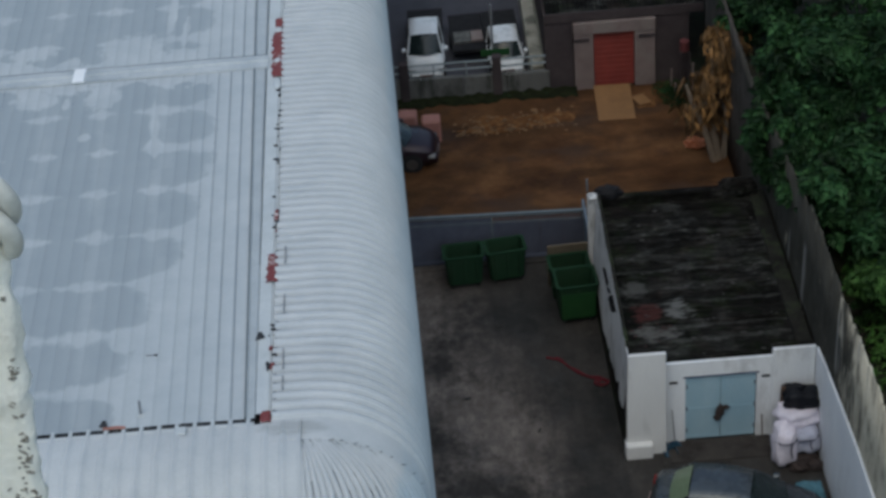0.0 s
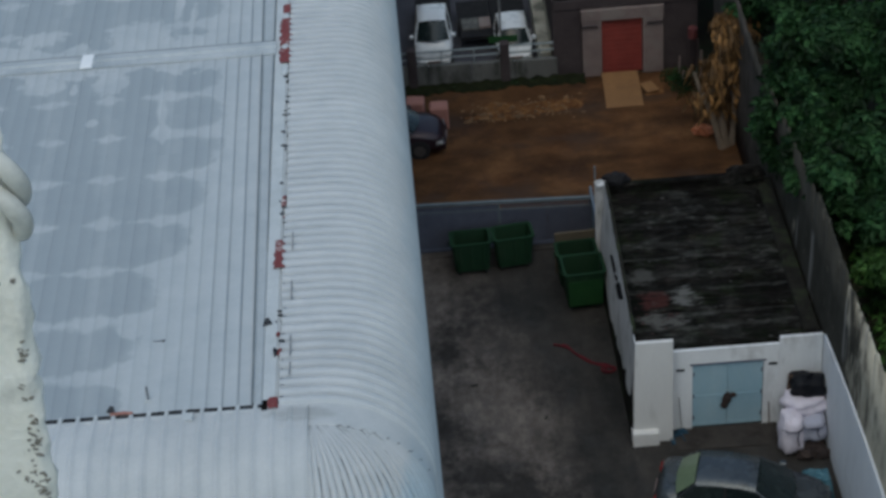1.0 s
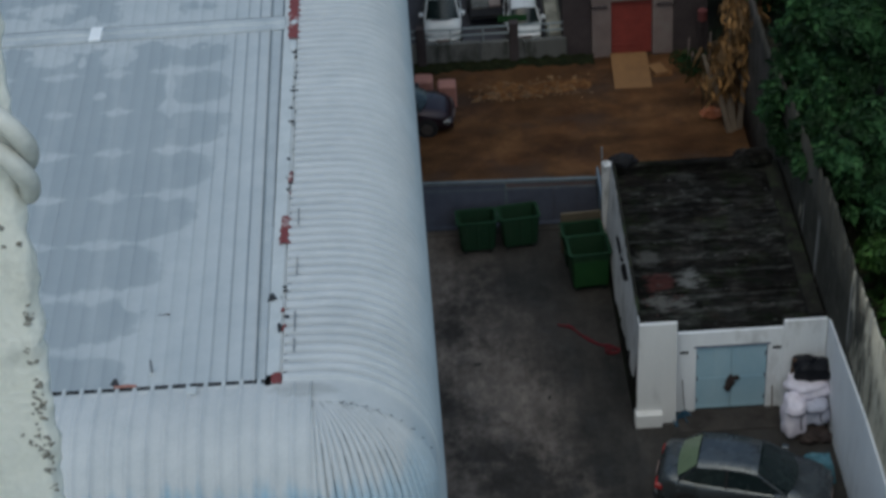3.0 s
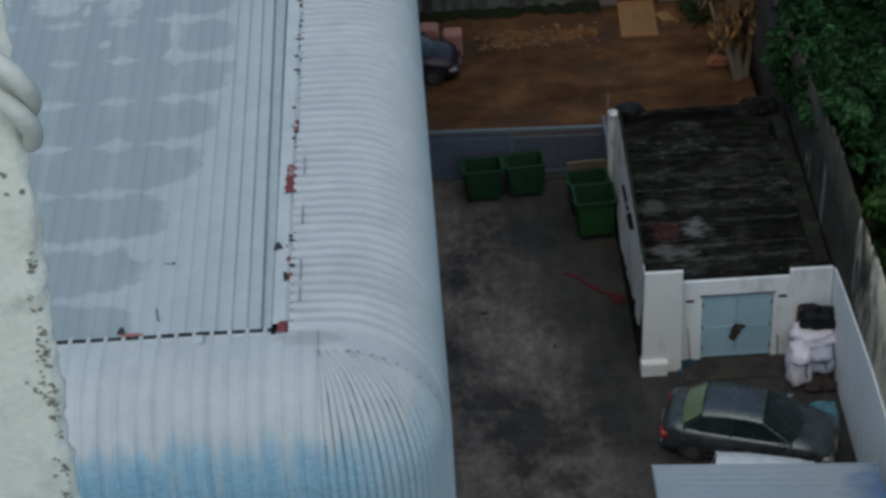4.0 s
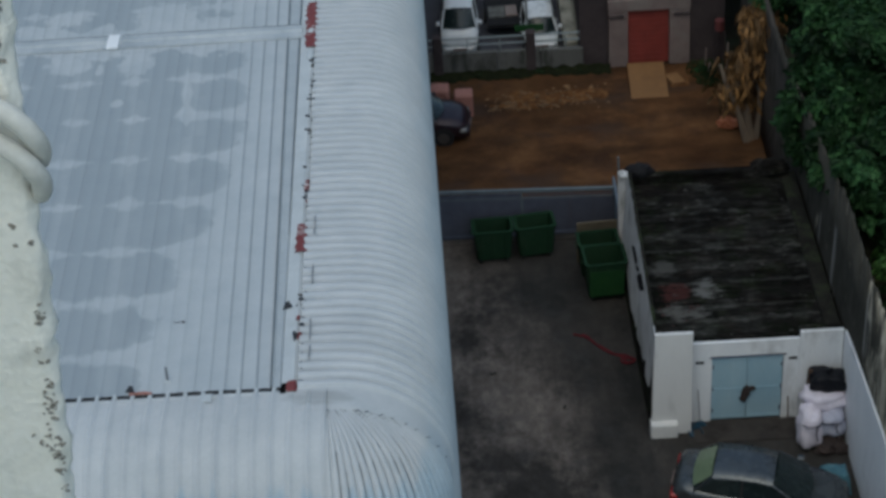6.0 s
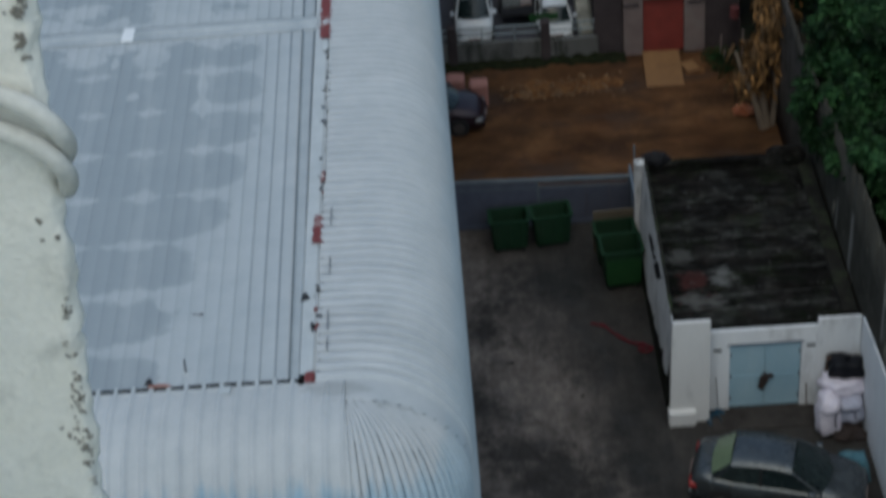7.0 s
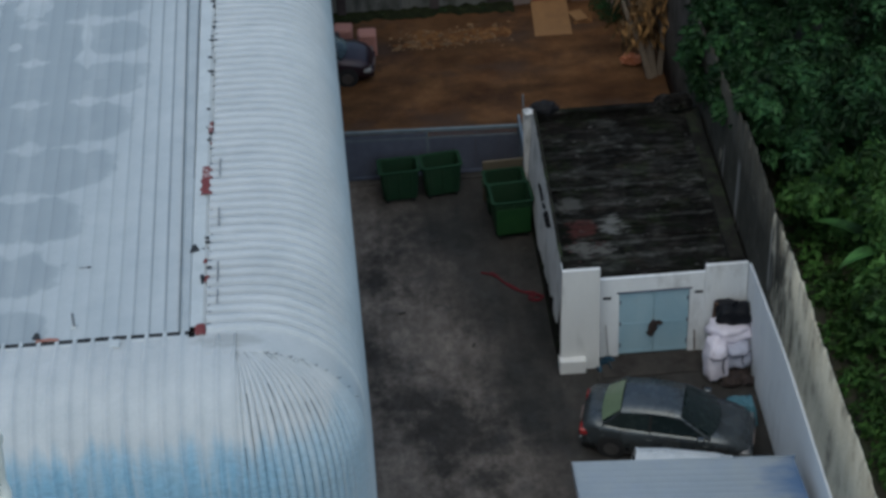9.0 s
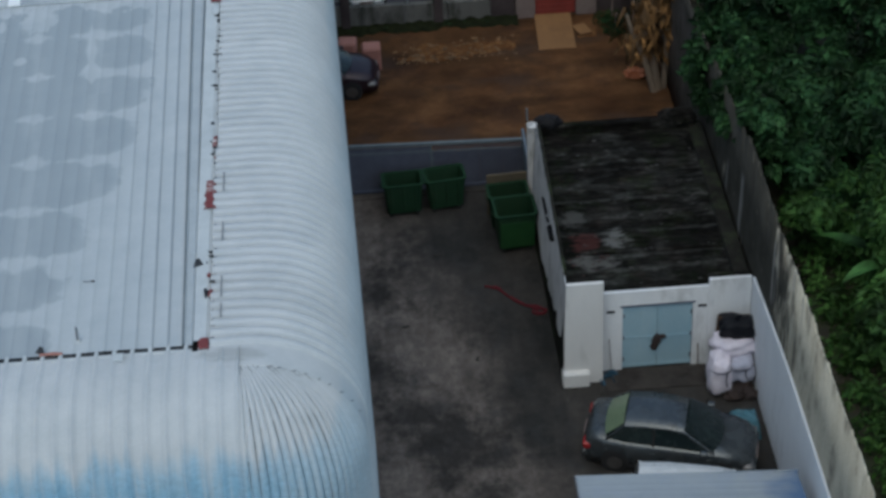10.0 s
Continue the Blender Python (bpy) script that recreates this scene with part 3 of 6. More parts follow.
M["red_door"] = material("red_roller_door_paint", (0.18, 0.026, 0.02), (0.25, 0.042, 0.032), 2, 0.6, 0, 30, 0.1)
M["drumred"] = material("dull_dark_red_plastic", (0.08, 0.022, 0.024), (0.13, 0.035, 0.035), 3, 0.6)
M["portico"] = material("grey_pink_plaster", (0.15, 0.115, 0.108), (0.225, 0.175, 0.162), 1.2, 0.85, 0, 20, 0.15, stain=(0.2, 0.17, 0.155), stain_scale=1.1)
M["mould"] = material("black_wall_mould", (0.013, 0.0125, 0.011), (0.03, 0.029, 0.025), 2.2, 0.95, 0, 20, 0.2, stain=(0.035, 0.045, 0.025), stain_scale=1.5, spec=0.05)
M["darkwall"] = material("dark_grime_wall", (0.042, 0.034, 0.036), (0.07, 0.057, 0.058), 1.2, 0.9, 0, 20, 0.2, spec=0.1)
M["blockwall"] = material("grey_block_wall", (0.09, 0.09, 0.085), (0.145, 0.145, 0.138), 1.0, 0.9, 0, 20, 0.2, stain=(0.035, 0.038, 0.032), stain_scale=1.2, stretch=(1.5, 1.5, 0.4))
M["lotwall"] = material("pale_weathered_concrete", (0.24, 0.23, 0.19), (0.36, 0.35, 0.3), 1.2, 0.9, 0, 20, 0.2, stain=(0.1, 0.1, 0.085), stain_scale=1.0)
M["pink"] = material("pink_foam_block", (0.28, 0.125, 0.1), (0.36, 0.17, 0.14), 3, 0.8)
M["orange"] = material("orange_plastic", (0.4, 0.13, 0.06), (0.5, 0.19, 0.09), 4, 0.6)
M["bark"] = material("pale_bark", (0.13, 0.1, 0.075), (0.25, 0.2, 0.15), 2.5, 0.9, 0, 20, 0.5, stretch=(3, 3, 0.4))
M["darkbark"] = material("dark_bark", (0.035, 0.028, 0.02), (0.07, 0.055, 0.04), 3, 0.9, 0, 20, 0.5)
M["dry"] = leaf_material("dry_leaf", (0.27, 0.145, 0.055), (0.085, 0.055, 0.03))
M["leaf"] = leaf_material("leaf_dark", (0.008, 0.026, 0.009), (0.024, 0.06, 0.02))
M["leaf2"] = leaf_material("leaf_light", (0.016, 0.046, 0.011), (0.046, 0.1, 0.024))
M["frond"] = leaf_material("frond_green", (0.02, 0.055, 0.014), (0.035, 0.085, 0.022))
M["blue_plastic"] = material("blue_plastic", (0.015, 0.05, 0.085), (0.025, 0.075, 0.12), 4, 0.5)
M["pole_grey"] = material("galvanised_pole", (0.24, 0.25, 0.26), (0.33, 0.34, 0.35), 4, 0.5, 0.5)


# ---- mesh helpers ----
rnd = random.Random(4)


def part(name, bm, mat, parent=None, label="", smooth=False):
    me = bpy.data.meshes.new(name)
    bm.normal_update()
    bm.to_mesh(me)
    bm.free()
    me.materials.append(M[mat])
    if smooth:
        for p in me.polygons:
            p.use_smooth = True
    ob = new(name, me)
    ob.parent = parent
    if label:
        ob["label"] = label
    return ob


def thing(name, at=(0, 0, 0), rz=0, label="", category="", group="", kind=""):
    ob = new(name)
    ob.matrix_basis = pose(*at, 0, 0, rz)
    return tagged(ob, label, category, group, kind)


def box(bm, x0, x1, y0, y1, z0, z1, bevel=0.0, m=None):
    r = bmesh.ops.create_cube(bm, size=1.0)
    vs = r["verts"]
    for v in vs:
        v.co = Vector((x0 + (v.co.x + 0.5) * (x1 - x0), y0 + (v.co.y + 0.5) * (y1 - y0), z0 + (v.co.z + 0.5) * (z1 - z0)))
    if bevel:
        es = list({e for v in vs for e in v.link_edges})
        r = bmesh.ops.bevel(bm, geom=es, offset=bevel, segments=1, affect='EDGES', profile=0.6)
        vs = list({v for v in r["verts"]} | {v for v in vs if v.is_valid})
    if m is not None:
        bmesh.ops.transform(bm, matrix=m, verts=vs)
    return vs


def boxed(x0, x1, y0, y1, z0, z1, bevel=0.0, m=None):
    bm = bmesh.new()
    box(bm, x0, x1, y0, y1, z0, z1, bevel, m)
    return bm


def tube(bm, pts, radius, sides=8, taper=None, cap=True):
    """A round bar along points."""
    pts = [Vector(p) for p in pts]
    rings = []
    for i, p in enumerate(pts):
        d = (pts[min(i + 1, len(pts) - 1)] - pts[max(i - 1, 0)]).normalized()
        a = d.orthogonal().normalized() if i == 0 else (rings_a - d * rings_a.dot(d)).normalized()
        rings_a = a
        b = d.cross(a)
        r = radius if taper is None else radius + (taper - radius) * i / (len(pts) - 1)
        rings.append([bm.verts.new(p + r * (math.cos(k * math.tau / sides) * a + math.sin(k * math.tau / sides) * b)) for k in range(sides)])
    for u, v in zip(rings, rings[1:]):
        for k in range(sides):
            bm.faces.new((u[k], u[(k + 1) % sides], v[(k + 1) % sides], v[k]))
    if cap:
        bm.faces.new(rings[0][::-1])
        bm.faces.new(rings[-1])
    return bm


def loft(bm, rings, closed=True, caps=True):
    vs = [[bm.verts.new(p) for p in r] for r in rings]
    n = len(vs[0])
    for a, b in zip(vs, vs[1:]):
        for k in range(n if closed else n - 1):
            bm.faces.new((a[k], a[(k + 1) % n], b[(k + 1) % n], b[k]))
    if caps and closed:
        bm.faces.new(vs[0][::-1])
        bm.faces.new(vs[-1])
    return vs


def sheet(bm, grid, thick=0.0):
    """A skin over a grid of points; thick gives it a back."""
    vs = [[bm.verts.new(p) for p in r] for r in grid]
    for a, b in zip(vs, vs[1:]):
        for k in range(len(a) - 1):
            bm.faces.new((a[k], a[k + 1], b[k + 1], b[k]))
    return bm


def blob(bm, c, r, sx=1, sy=1, sz=1, lump=0.25, freq=1.6, seed=0, sub=3, flat=None):
    """A lumpy closed body."""
    vs = bmesh.ops.create_icosphere(bm, subdivisions=sub, radius=1.0)["verts"]
    for v in vs:
        d = v.co.normalized()
        k = 1 + lump * noise.noise(d * freq + Vector((seed, seed * 2.3, 0)))
        k += lump * 0.5 * noise.noise(d * freq * 2.7 + Vector((0, seed, 5)))
        v.co = Vector(c) + Vector((d.x * sx, d.y * sy, d.z * sz)) * r * k
        if flat is not None and v.co.z < flat:
            v.co.z = flat
    return vs


# ---- ground ----
def ground_sheets():
    bm = bmesh.new()
    sheet(bm, [[(x, y, -0.06) for x in (-2500, -60, -6, 2, 40, 2500)] for y in (-2500, -60, -10, 5, 60, 2500)])
    tagged(part("ground", bm, "bank"), "dark bare soil ground reaching away", "ground", kind="structure")
    xs = np.linspace(-8, 6, 57)
    bm = bmesh.new()
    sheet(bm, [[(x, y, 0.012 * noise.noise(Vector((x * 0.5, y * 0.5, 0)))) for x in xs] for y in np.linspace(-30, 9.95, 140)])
    tagged(part("yard_pavement", bm, "yard", smooth=True), "dark stained damp concrete yard pavement, shade painted in along the shed", "pavement", kind="structure")
    bm = bmesh.new()
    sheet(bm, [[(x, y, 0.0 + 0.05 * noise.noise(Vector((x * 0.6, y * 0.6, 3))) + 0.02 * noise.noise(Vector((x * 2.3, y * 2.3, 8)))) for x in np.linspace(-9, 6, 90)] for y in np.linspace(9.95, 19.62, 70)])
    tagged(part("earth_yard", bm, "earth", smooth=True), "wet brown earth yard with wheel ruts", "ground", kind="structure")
    bm = bmesh.new()
    sheet(bm, [[(x, y, 0.0) for x in np.linspace(-25, 0.3, 12)] for y in np.linspace(19.62, 60, 12)])
    tagged(part("car_park", bm, "lot"), "dark grey asphalt car park", "road", kind="structure")
    # the raised bank behind the tall wall
    bm = bmesh.new()
    sheet(bm, [[(x, y, 3.2 + 0.22 * (x - 5.6) + 0.35 * noise.noise(Vector((x * 0.4, y * 0.4, 1)))) for x in np.linspace(5.6, 40, 50)] for y in np.linspace(-30, 60, 80)])
    tagged(part("bank", bm, "bank", smooth=True), "dark overgrown soil bank behind the concrete wall", "ground", kind="structure")


ground_sheets()


# ---- factory ----
EAVE_Z, TOP_Z, POLE_X, POLE_Y, CLAD_BASE = 10.1, 12.1, -7.0, -12.15, 5.0
PITCH, PITCH_E = 0.318, 0.262


def outer_x(y):
    return -5.0 - (0.033 if y > -7 else 0.018) * (y + 7)


def skew(y):
    """Sideways run of the roof sheets, which are not laid quite along y."""
    return -0.033 * (y + 9.2)


def sheet_edge(y):
    return -7.9 - 0.0233 * (y + 9.2)


def rib_end(y):
    return -7.556 - 0.02 * (y + 9.3)


def rib(u, high=0.027, power=1.8):
    """Height of the rib over the pan, u in pitches."""
    return high * (0.5 + 0.5 * math.cos(u * math.tau)) ** power


def groove(u, high=0.052, power=6.0):
    """Broad rounded rib with a narrow groove at whole pitches."""
    return high * (1 - (0.5 + 0.5 * math.cos(u * math.tau)) ** power)


RIB_U = (0.0, 0.1, 0.2, 0.32, 0.5, 0.68, 0.8, 0.9)
ARC = [radians(a) for a in range(0, 91, 6)]


def factory():
    root = thing("factory_building", (0, 0, 0), 0, "large metal-clad factory with pale ribbed roof and rounded bleached-blue eaves", "factory")
    # main roof: flat ribbed sheets side by side, two bays
    def roof_sheet(x0, x1, y0, y1, z):
        bm = bmesh.new()
        w = 0.28
        prof = []
        for k in range(round((x1 - x0) / w)):
            a = x0 + k * w
            t = 0.014 if a > -8.7 else 0.008 if a > -9.6 else 0.004
            prof += [(a, 0.0), (a + 0.014, t), (a + 0.03, t), (a + 0.037, 0.0), (a + 0.15, 0.002)]
        prof.append((x1, 0.0))
        sheet(bm, [[(a + skew(y), y, z + h + 0.01 * noise.noise(Vector((a * 0.7, y * 0.5, 0)))) for a, h in prof] for y in np.linspace(y0, y1, 9)])
        return bm
    sw = 0.28 * 3
    for k in range(32):
        x1 = -8.09 - k * sw
        for y0, y1, z in ((-11.55, 1.25, 12.12), (1.55, 34, 12.14)):
            part("roof_sheet", roof_sheet(x1 - sw + 0.001, x1, y0, y1, z + 0.003 * (k % 2)), "roof", root)
    # flashing at the joint between the bays
    bm = bmesh.new()
    prof = [(1.1, 12.135), (1.11, 12.165), (1.17, 12.17), (1.19, 12.155), (1.36, 12.16), (1.42, 12.195), (1.52, 12.195), (1.58, 12.165), (1.7, 12.158)]
    sheet(bm, [[(x, y, z) for y, z in prof] for x in np.linspace(-35, -8.1, 40)])
    part("joint_flashing", bm, "joint", root, "pale metal joint flashing across the roof")
    # last narrow pan beside the gutter, a tone darker, with its upstand
    bm = bmesh.new()
    ys = np.linspace(-11.55, 34, 40)
    sheet(bm, [[(-8.09 + skew(y), y, 12.118), (-8.075 + skew(y), y, 12.15), (-8.05 + skew(y), y, 12.15), (-8.04 + skew(y), y, 12.118), (sheet_edge(y) - 0.02, y, 12.12), (sheet_edge(y), y, 12.14), (sheet_edge(y) + 0.012, y, 12.1)] for y in ys])
    part("edge_pan", bm, "seam", root, "darker narrow roof pan beside the gutter")
    bm = bmesh.new()
    loft(bm, [[(-8.1 + skew(y), y, 12.11), (-8.062 + skew(y), y, 12.11), (-8.062 + skew(y), y, 12.156), (-8.1 + skew(y), y, 12.156)] for y in ys])
    part("lap_seam", bm, "lap", root, "dark standing seam")
    bm = bmesh.new()
    loft(bm, [[(sheet_edge(y) - 0.004 - 0.022 * min(1.0, max(0.0, (y + 7) / 5)), y, 12.11), (sheet_edge(y) + 0.004, y, 12.11), (sheet_edge(y) + 0.004, y, 12.146), (sheet_edge(y) - 0.004 - 0.022 * min(1.0, max(0.0, (y + 7) / 5)), y, 12.146)] for y in ys if y > -7.2])
    part("lap_seam", bm, "lap", root, "dark strip on the sheet edge")
    part("flashing_patch", boxed(-12.72, -12.44, 1.08, 1.68, 12.15, 12.21, 0.01), "white", root, "white repair patch")
    # dark strip added as the shadow line behind the flashing
    part("flashing_lip", boxed(-35, -8.12, 1.7, 1.72, 12.15, 12.164), "lap", root)
    # flat gutter strip beside the eave
    bm = bmesh.new()
    sheet(bm, [[(sheet_edge(y), y, 12.1), (sheet_edge(y) + 0.03, y, 12.128), (rib_end(y) - 0.1, y, 12.132), (rib_end(y) - 0.03, y, 12.1), (rib_end(y) + 0.03, y, 12.09)] for y in np.linspace(-11.45, 34, 70)])
    part("gutter_strip", bm, "flash", root)
    # walls below the cladding and the roof deck under the sheets
    part("wall", boxed(-36, -5.35, -13.85, -13.55, 0, CLAD_BASE + 0.4), "darkwall", root)
    bm = bmesh.new()
    loft(bm, [[(outer_x(y) - 0.35, y, 0), (outer_x(y) - 0.35, y, CLAD_BASE + 0.4), (outer_x(y) - 0.65, y, CLAD_BASE + 0.4), (outer_x(y) - 0.65, y, 0)] for y in (-13.5, -7, 34)])
    part("wall", bm, "darkwall", root)
    part("wall", boxed(-36.2, -35.9, -13.55, 34, 0, 12.0), "darkwall", root)
    part("wall", boxed(-36.2, -6.8, 34, 34.3, 0, 12.05), "darkwall", root)
    part("roof_deck", boxed(-36, -7.2, -12.4, 34, 11.7, 12.0), "dark", root)
    # dark slot along the south end of the roof sheets, with the rib ends crossing it
    part("slot", boxed(-36, -7.85, -11.6, -11.54, 11.98, 12.085), "gapgrey", root, "dark open slot under the roof edge")
    part("slot_lip", boxed(-36, -7.85, -11.69, -11.622, 11.98, 12.105, 0.01), "flash", root)
    for k in range(36):
        x = POLE_X - (3 + k) * PITCH
        part("slot_clip", boxed(x - 0.035, x + 0.035, -11.71, -11.49, 12.05, 12.125, 0.012), "flash", root)
    # east eave: sheets of three ribs each bent over the edge
    us = [k + u for k in range(4) for u in RIB_U] + [4.0]
    def bent(y, h, flat_from, rx):
        row = [(flat_from, y, TOP_Z + h), (POLE_X - 0.3, y, TOP_Z + h)]
        e = 2 / (2 + 0.45 * min(1.0, max(0.0, (y + 11.9) / 3.0)))
        for a in ARC:
            row.append((POLE_X + (rx + h) * math.sin(a) ** e, y, EAVE_Z + (TOP_Z - EAVE_Z + h) * max(0.0, math.cos(a)) ** e))
        row += [(POLE_X + rx + h, y, z) for z in (9.4, 7.6, CLAD_BASE)]
        return row
    w = 4 * PITCH_E
    for k in range(44):
        y0 = POLE_Y + 0.5 + k * w
        bm = bmesh.new()
        j = rnd.uniform(-0.012, 0.012)
        sheet(bm, [[(p[0], p[1], p[2] + j * 0.4) for p in bent(y0 + u * PITCH_E, groove(u, 0.075, 3.2), rib_end(y0 + u * PITCH_E) + j * 3, outer_x(y0 + u * PITCH_E) - POLE_X)] for u in us])
        part("eave_sheet", bm, "clad", root, smooth=True)
    # dark ticks that stand in for the shadows at the rib ends
    bm = boxed(-0.5, 0.5, -0.5, 0.5, -0.5, 0.5)
    notch = bpy.data.meshes.new("rib_end_gap")
    bm.to_mesh(notch)
    bm.free()
    notch.materials.append(M["gapgrey"])
    for k in range(130):
        if rnd.random() < 0.3:
            continue
        y = POLE_Y + 0.5 + k * PITCH_E
        ln = rnd.uniform(0.02, 0.09)
        ob = new("rib_end_gap", notch)
        ob.parent = root
        ob.matrix_basis = pose(rib_end(y) + ln / 2 + rnd.uniform(-0.02, 0.01), y, TOP_Z + 0.012, 0, 0, rnd.uniform(-8, 8)) @ Matrix.Diagonal((ln, rnd.uniform(0.012, 0.028), 0.02, 1))
    # smooth capping strip between the last ribbed sheet and the corner
    bm = bmesh.new()
    strip = [(-12.21, -0.02), (-12.2, 0.0), (-12.12, 0.012), (-12.0, 0.008), (-11.93, 0.018), (-11.84, 0.01), (-11.76, 0.022), (-11.66, 0.012), (-11.62, 0.026)]
    sheet(bm, [[(p[0], p[1] + 0.012 * noise.noise(Vector((p[0] * 3, p[2] * 3, 0))), p[2] + 0.008 * noise.noise(Vector((p[0] * 2, y, 3)))) for p in bent(y, h, -7.7, outer_x(y) - POLE_X)] for y, h in strip])
    part("corner_cap", bm, "clad", root, "smooth metal capping strip", smooth=True)
    # dark blobs for the shade in gaps below the strip's edge
    for k in range(9):
        a = radians(14 + 6.5 * k + rnd.uniform(-2, 2))
        x, z = POLE_X + 2.2 * math.sin(a), EAVE_Z + 2.03 * math.cos(a)
        bm = bmesh.new()
        blob(bm, (x, -12.21, z - 0.012), 0.02, rnd.uniform(1.2, 2.6), 0.5, 0.5, 0.6, 2, k, 1)
        part("gap", bm, "gapgrey", root)
    # south eave
    us = [k + u for k in range(3) for u in RIB_U] + [3.0]
    w = 3 * PITCH
    for k in range(30):
        x1 = POLE_X - k * w
        bm = bmesh.new()
        rows = []
        j = rnd.uniform(-0.012, 0.012)
        for u in us:
            h = rib(u, 0.062, 4.0)
            x = x1 - u * PITCH
            row = [(x, -11.67 + j, TOP_Z - 0.02 + h), (x, POLE_Y + 0.2, TOP_Z + h)]
            row += [(x, POLE_Y - (2.0 + h) * math.sin(a), EAVE_Z + (2.0 + h) * math.cos(a)) for a in ARC]
            row += [(x, POLE_Y - 2.0 - h, z) for z in (9.4, 7.6, CLAD_BASE)]
            rows.append(row)
        sheet(bm, rows)
        part("eave_sheet", bm, "clad", root, smooth=True)
    # rounded corner: sheets that leave the capping strip slantwise and sweep round to hang straight down
    gores = 20
    rx0 = outer_x(POLE_Y) - POLE_X
    def fan(u, s, h=0.0):
        x0, x1 = 0.02 + 0.78 * u ** 1.9, 0.998 * math.sin(u * math.pi / 2)
        y1 = math.sqrt(max(0.0, 1 - x1 * x1))
        cx, cy = x0 + 0.66 * (x1 - x0), 0.42 * y1
        x = (1 - s) ** 2 * x0 + 2 * s * (1 - s) * cx + s * s * x1
        y = 2 * s * (1 - s) * cy + s * s * y1
        r = min(1.0, math.hypot(x, y))
        z = math.sqrt(1 - r * r)
        return (POLE_X - 0.035 * (1 - u) + (rx0 + h) * x, POLE_Y - 0.03 - (1.97 + h) * y, EAVE_Z + (2.0 + h) * z - 0.004)
    us = RIB_U + (1.0,)
    for g in range(gores):
        bm = bmesh.new()
        rows = []
        for u in us:
            v = (g + u) / gores
            row = []
            for i in range(23):
                s = i / 22
                h = (groove(u, 0.056, 2.8) - 0.008 * u) * min(1.0, s * 2.2 + 0.2) * (0.75 + 0.25 * v)
                if g == 0:
                    h = max(h, 0.05 * (1 - u / 0.6))
                row.append(fan(v, math.sin(s * math.pi / 2), h))
            e = row[-1]
            row += [(e[0], e[1], z) for z in (9.4, 7.6, CLAD_BASE)]
            rows.append(row)
        sheet(bm, rows)
        part("corner_sheet", bm, "clad", root, "fan-shaped ribbed corner sheet", smooth=True)
    # dark slivers laid in the fan's grooves for the shade in open laps
    for k in range(44):
        v = rnd.randrange(1, 17) / gores
        s0 = rnd.uniform(0.0, 0.05) if k < 14 else rnd.uniform(0.35, 0.85)
        ln = (0.01 + 0.008 * (k % 4)) if k < 14 else 0.012 + 0.014 * (k % 4)
        bm = bmesh.new()
        tube(bm, [fan(v, min(1.0, s0 + ln * i), 0.004) for i in range(5)], rnd.uniform(0.004, 0.008), 5, 0.002)
        part("gap", bm, "gapgrey", root)
    # flat infill between slot, gutter and the corner
    part("corner_plate", boxed(-7.75, -6.9, -12.2, -11.5, 11.95, 12.04), "flash", root)
    return root


FACTORY = factory()


def rust_strip():
    """Red-primed flashing left bare along the gutter."""
    for y0, y1, off, w in ((0.62, 1.36, 0.12, 0.27), (1.42, 2.8, 0.12, 0.28), (3.05, 3.5, 0.1, 0.22), (4.7, 6.2, 0.1, 0.24), (6.8, 9.0, 0.1, 0.18), (-7.5, -6.55, 0.1, 0.22), (-5.35, -5.05, 0.04, 0.1), (-10.25, -10.05, 0.03, 0.1), (-11.72, -11.42, 0.13, 0.17)):
        bm = bmesh.new()
        n = max(4, int((y1 - y0) / 0.09))
        rows = []
        for k in range(n + 1):
            y = y0 + (y1 - y0) * k / n
            x = rib_end(y) - off
            a, b = rnd.uniform(0.55, 1.0) * w * 0.62, rnd.uniform(0.55, 1.0) * w * 0.62
            rows.append([(x - a, y, 12.142), (x - a * 0.5, y, 12.16), (x + b * 0.5, y, 12.17), (x + b, y, 12.145)])
        sheet(bm, rows)
        part("rusted_flashing", bm, "rust", FACTORY, "red rusted flashing strip")
    for y, s in ((0.28, 1.0), (1.4, 0.5), (2.9, 0.7)):
        bm = bmesh.new()
        blob(bm, (0, 0, 0), 0.11, 0.8, 2.2 * s, 0.3, 0.4, 2.0, y, 2)
        ob = part("filler_lump", bm, "flash", FACTORY, "pale smeared filler")
        ob.matrix_basis = pose(rib_end(y) - 0.12, y, 12.15)


rust_strip()


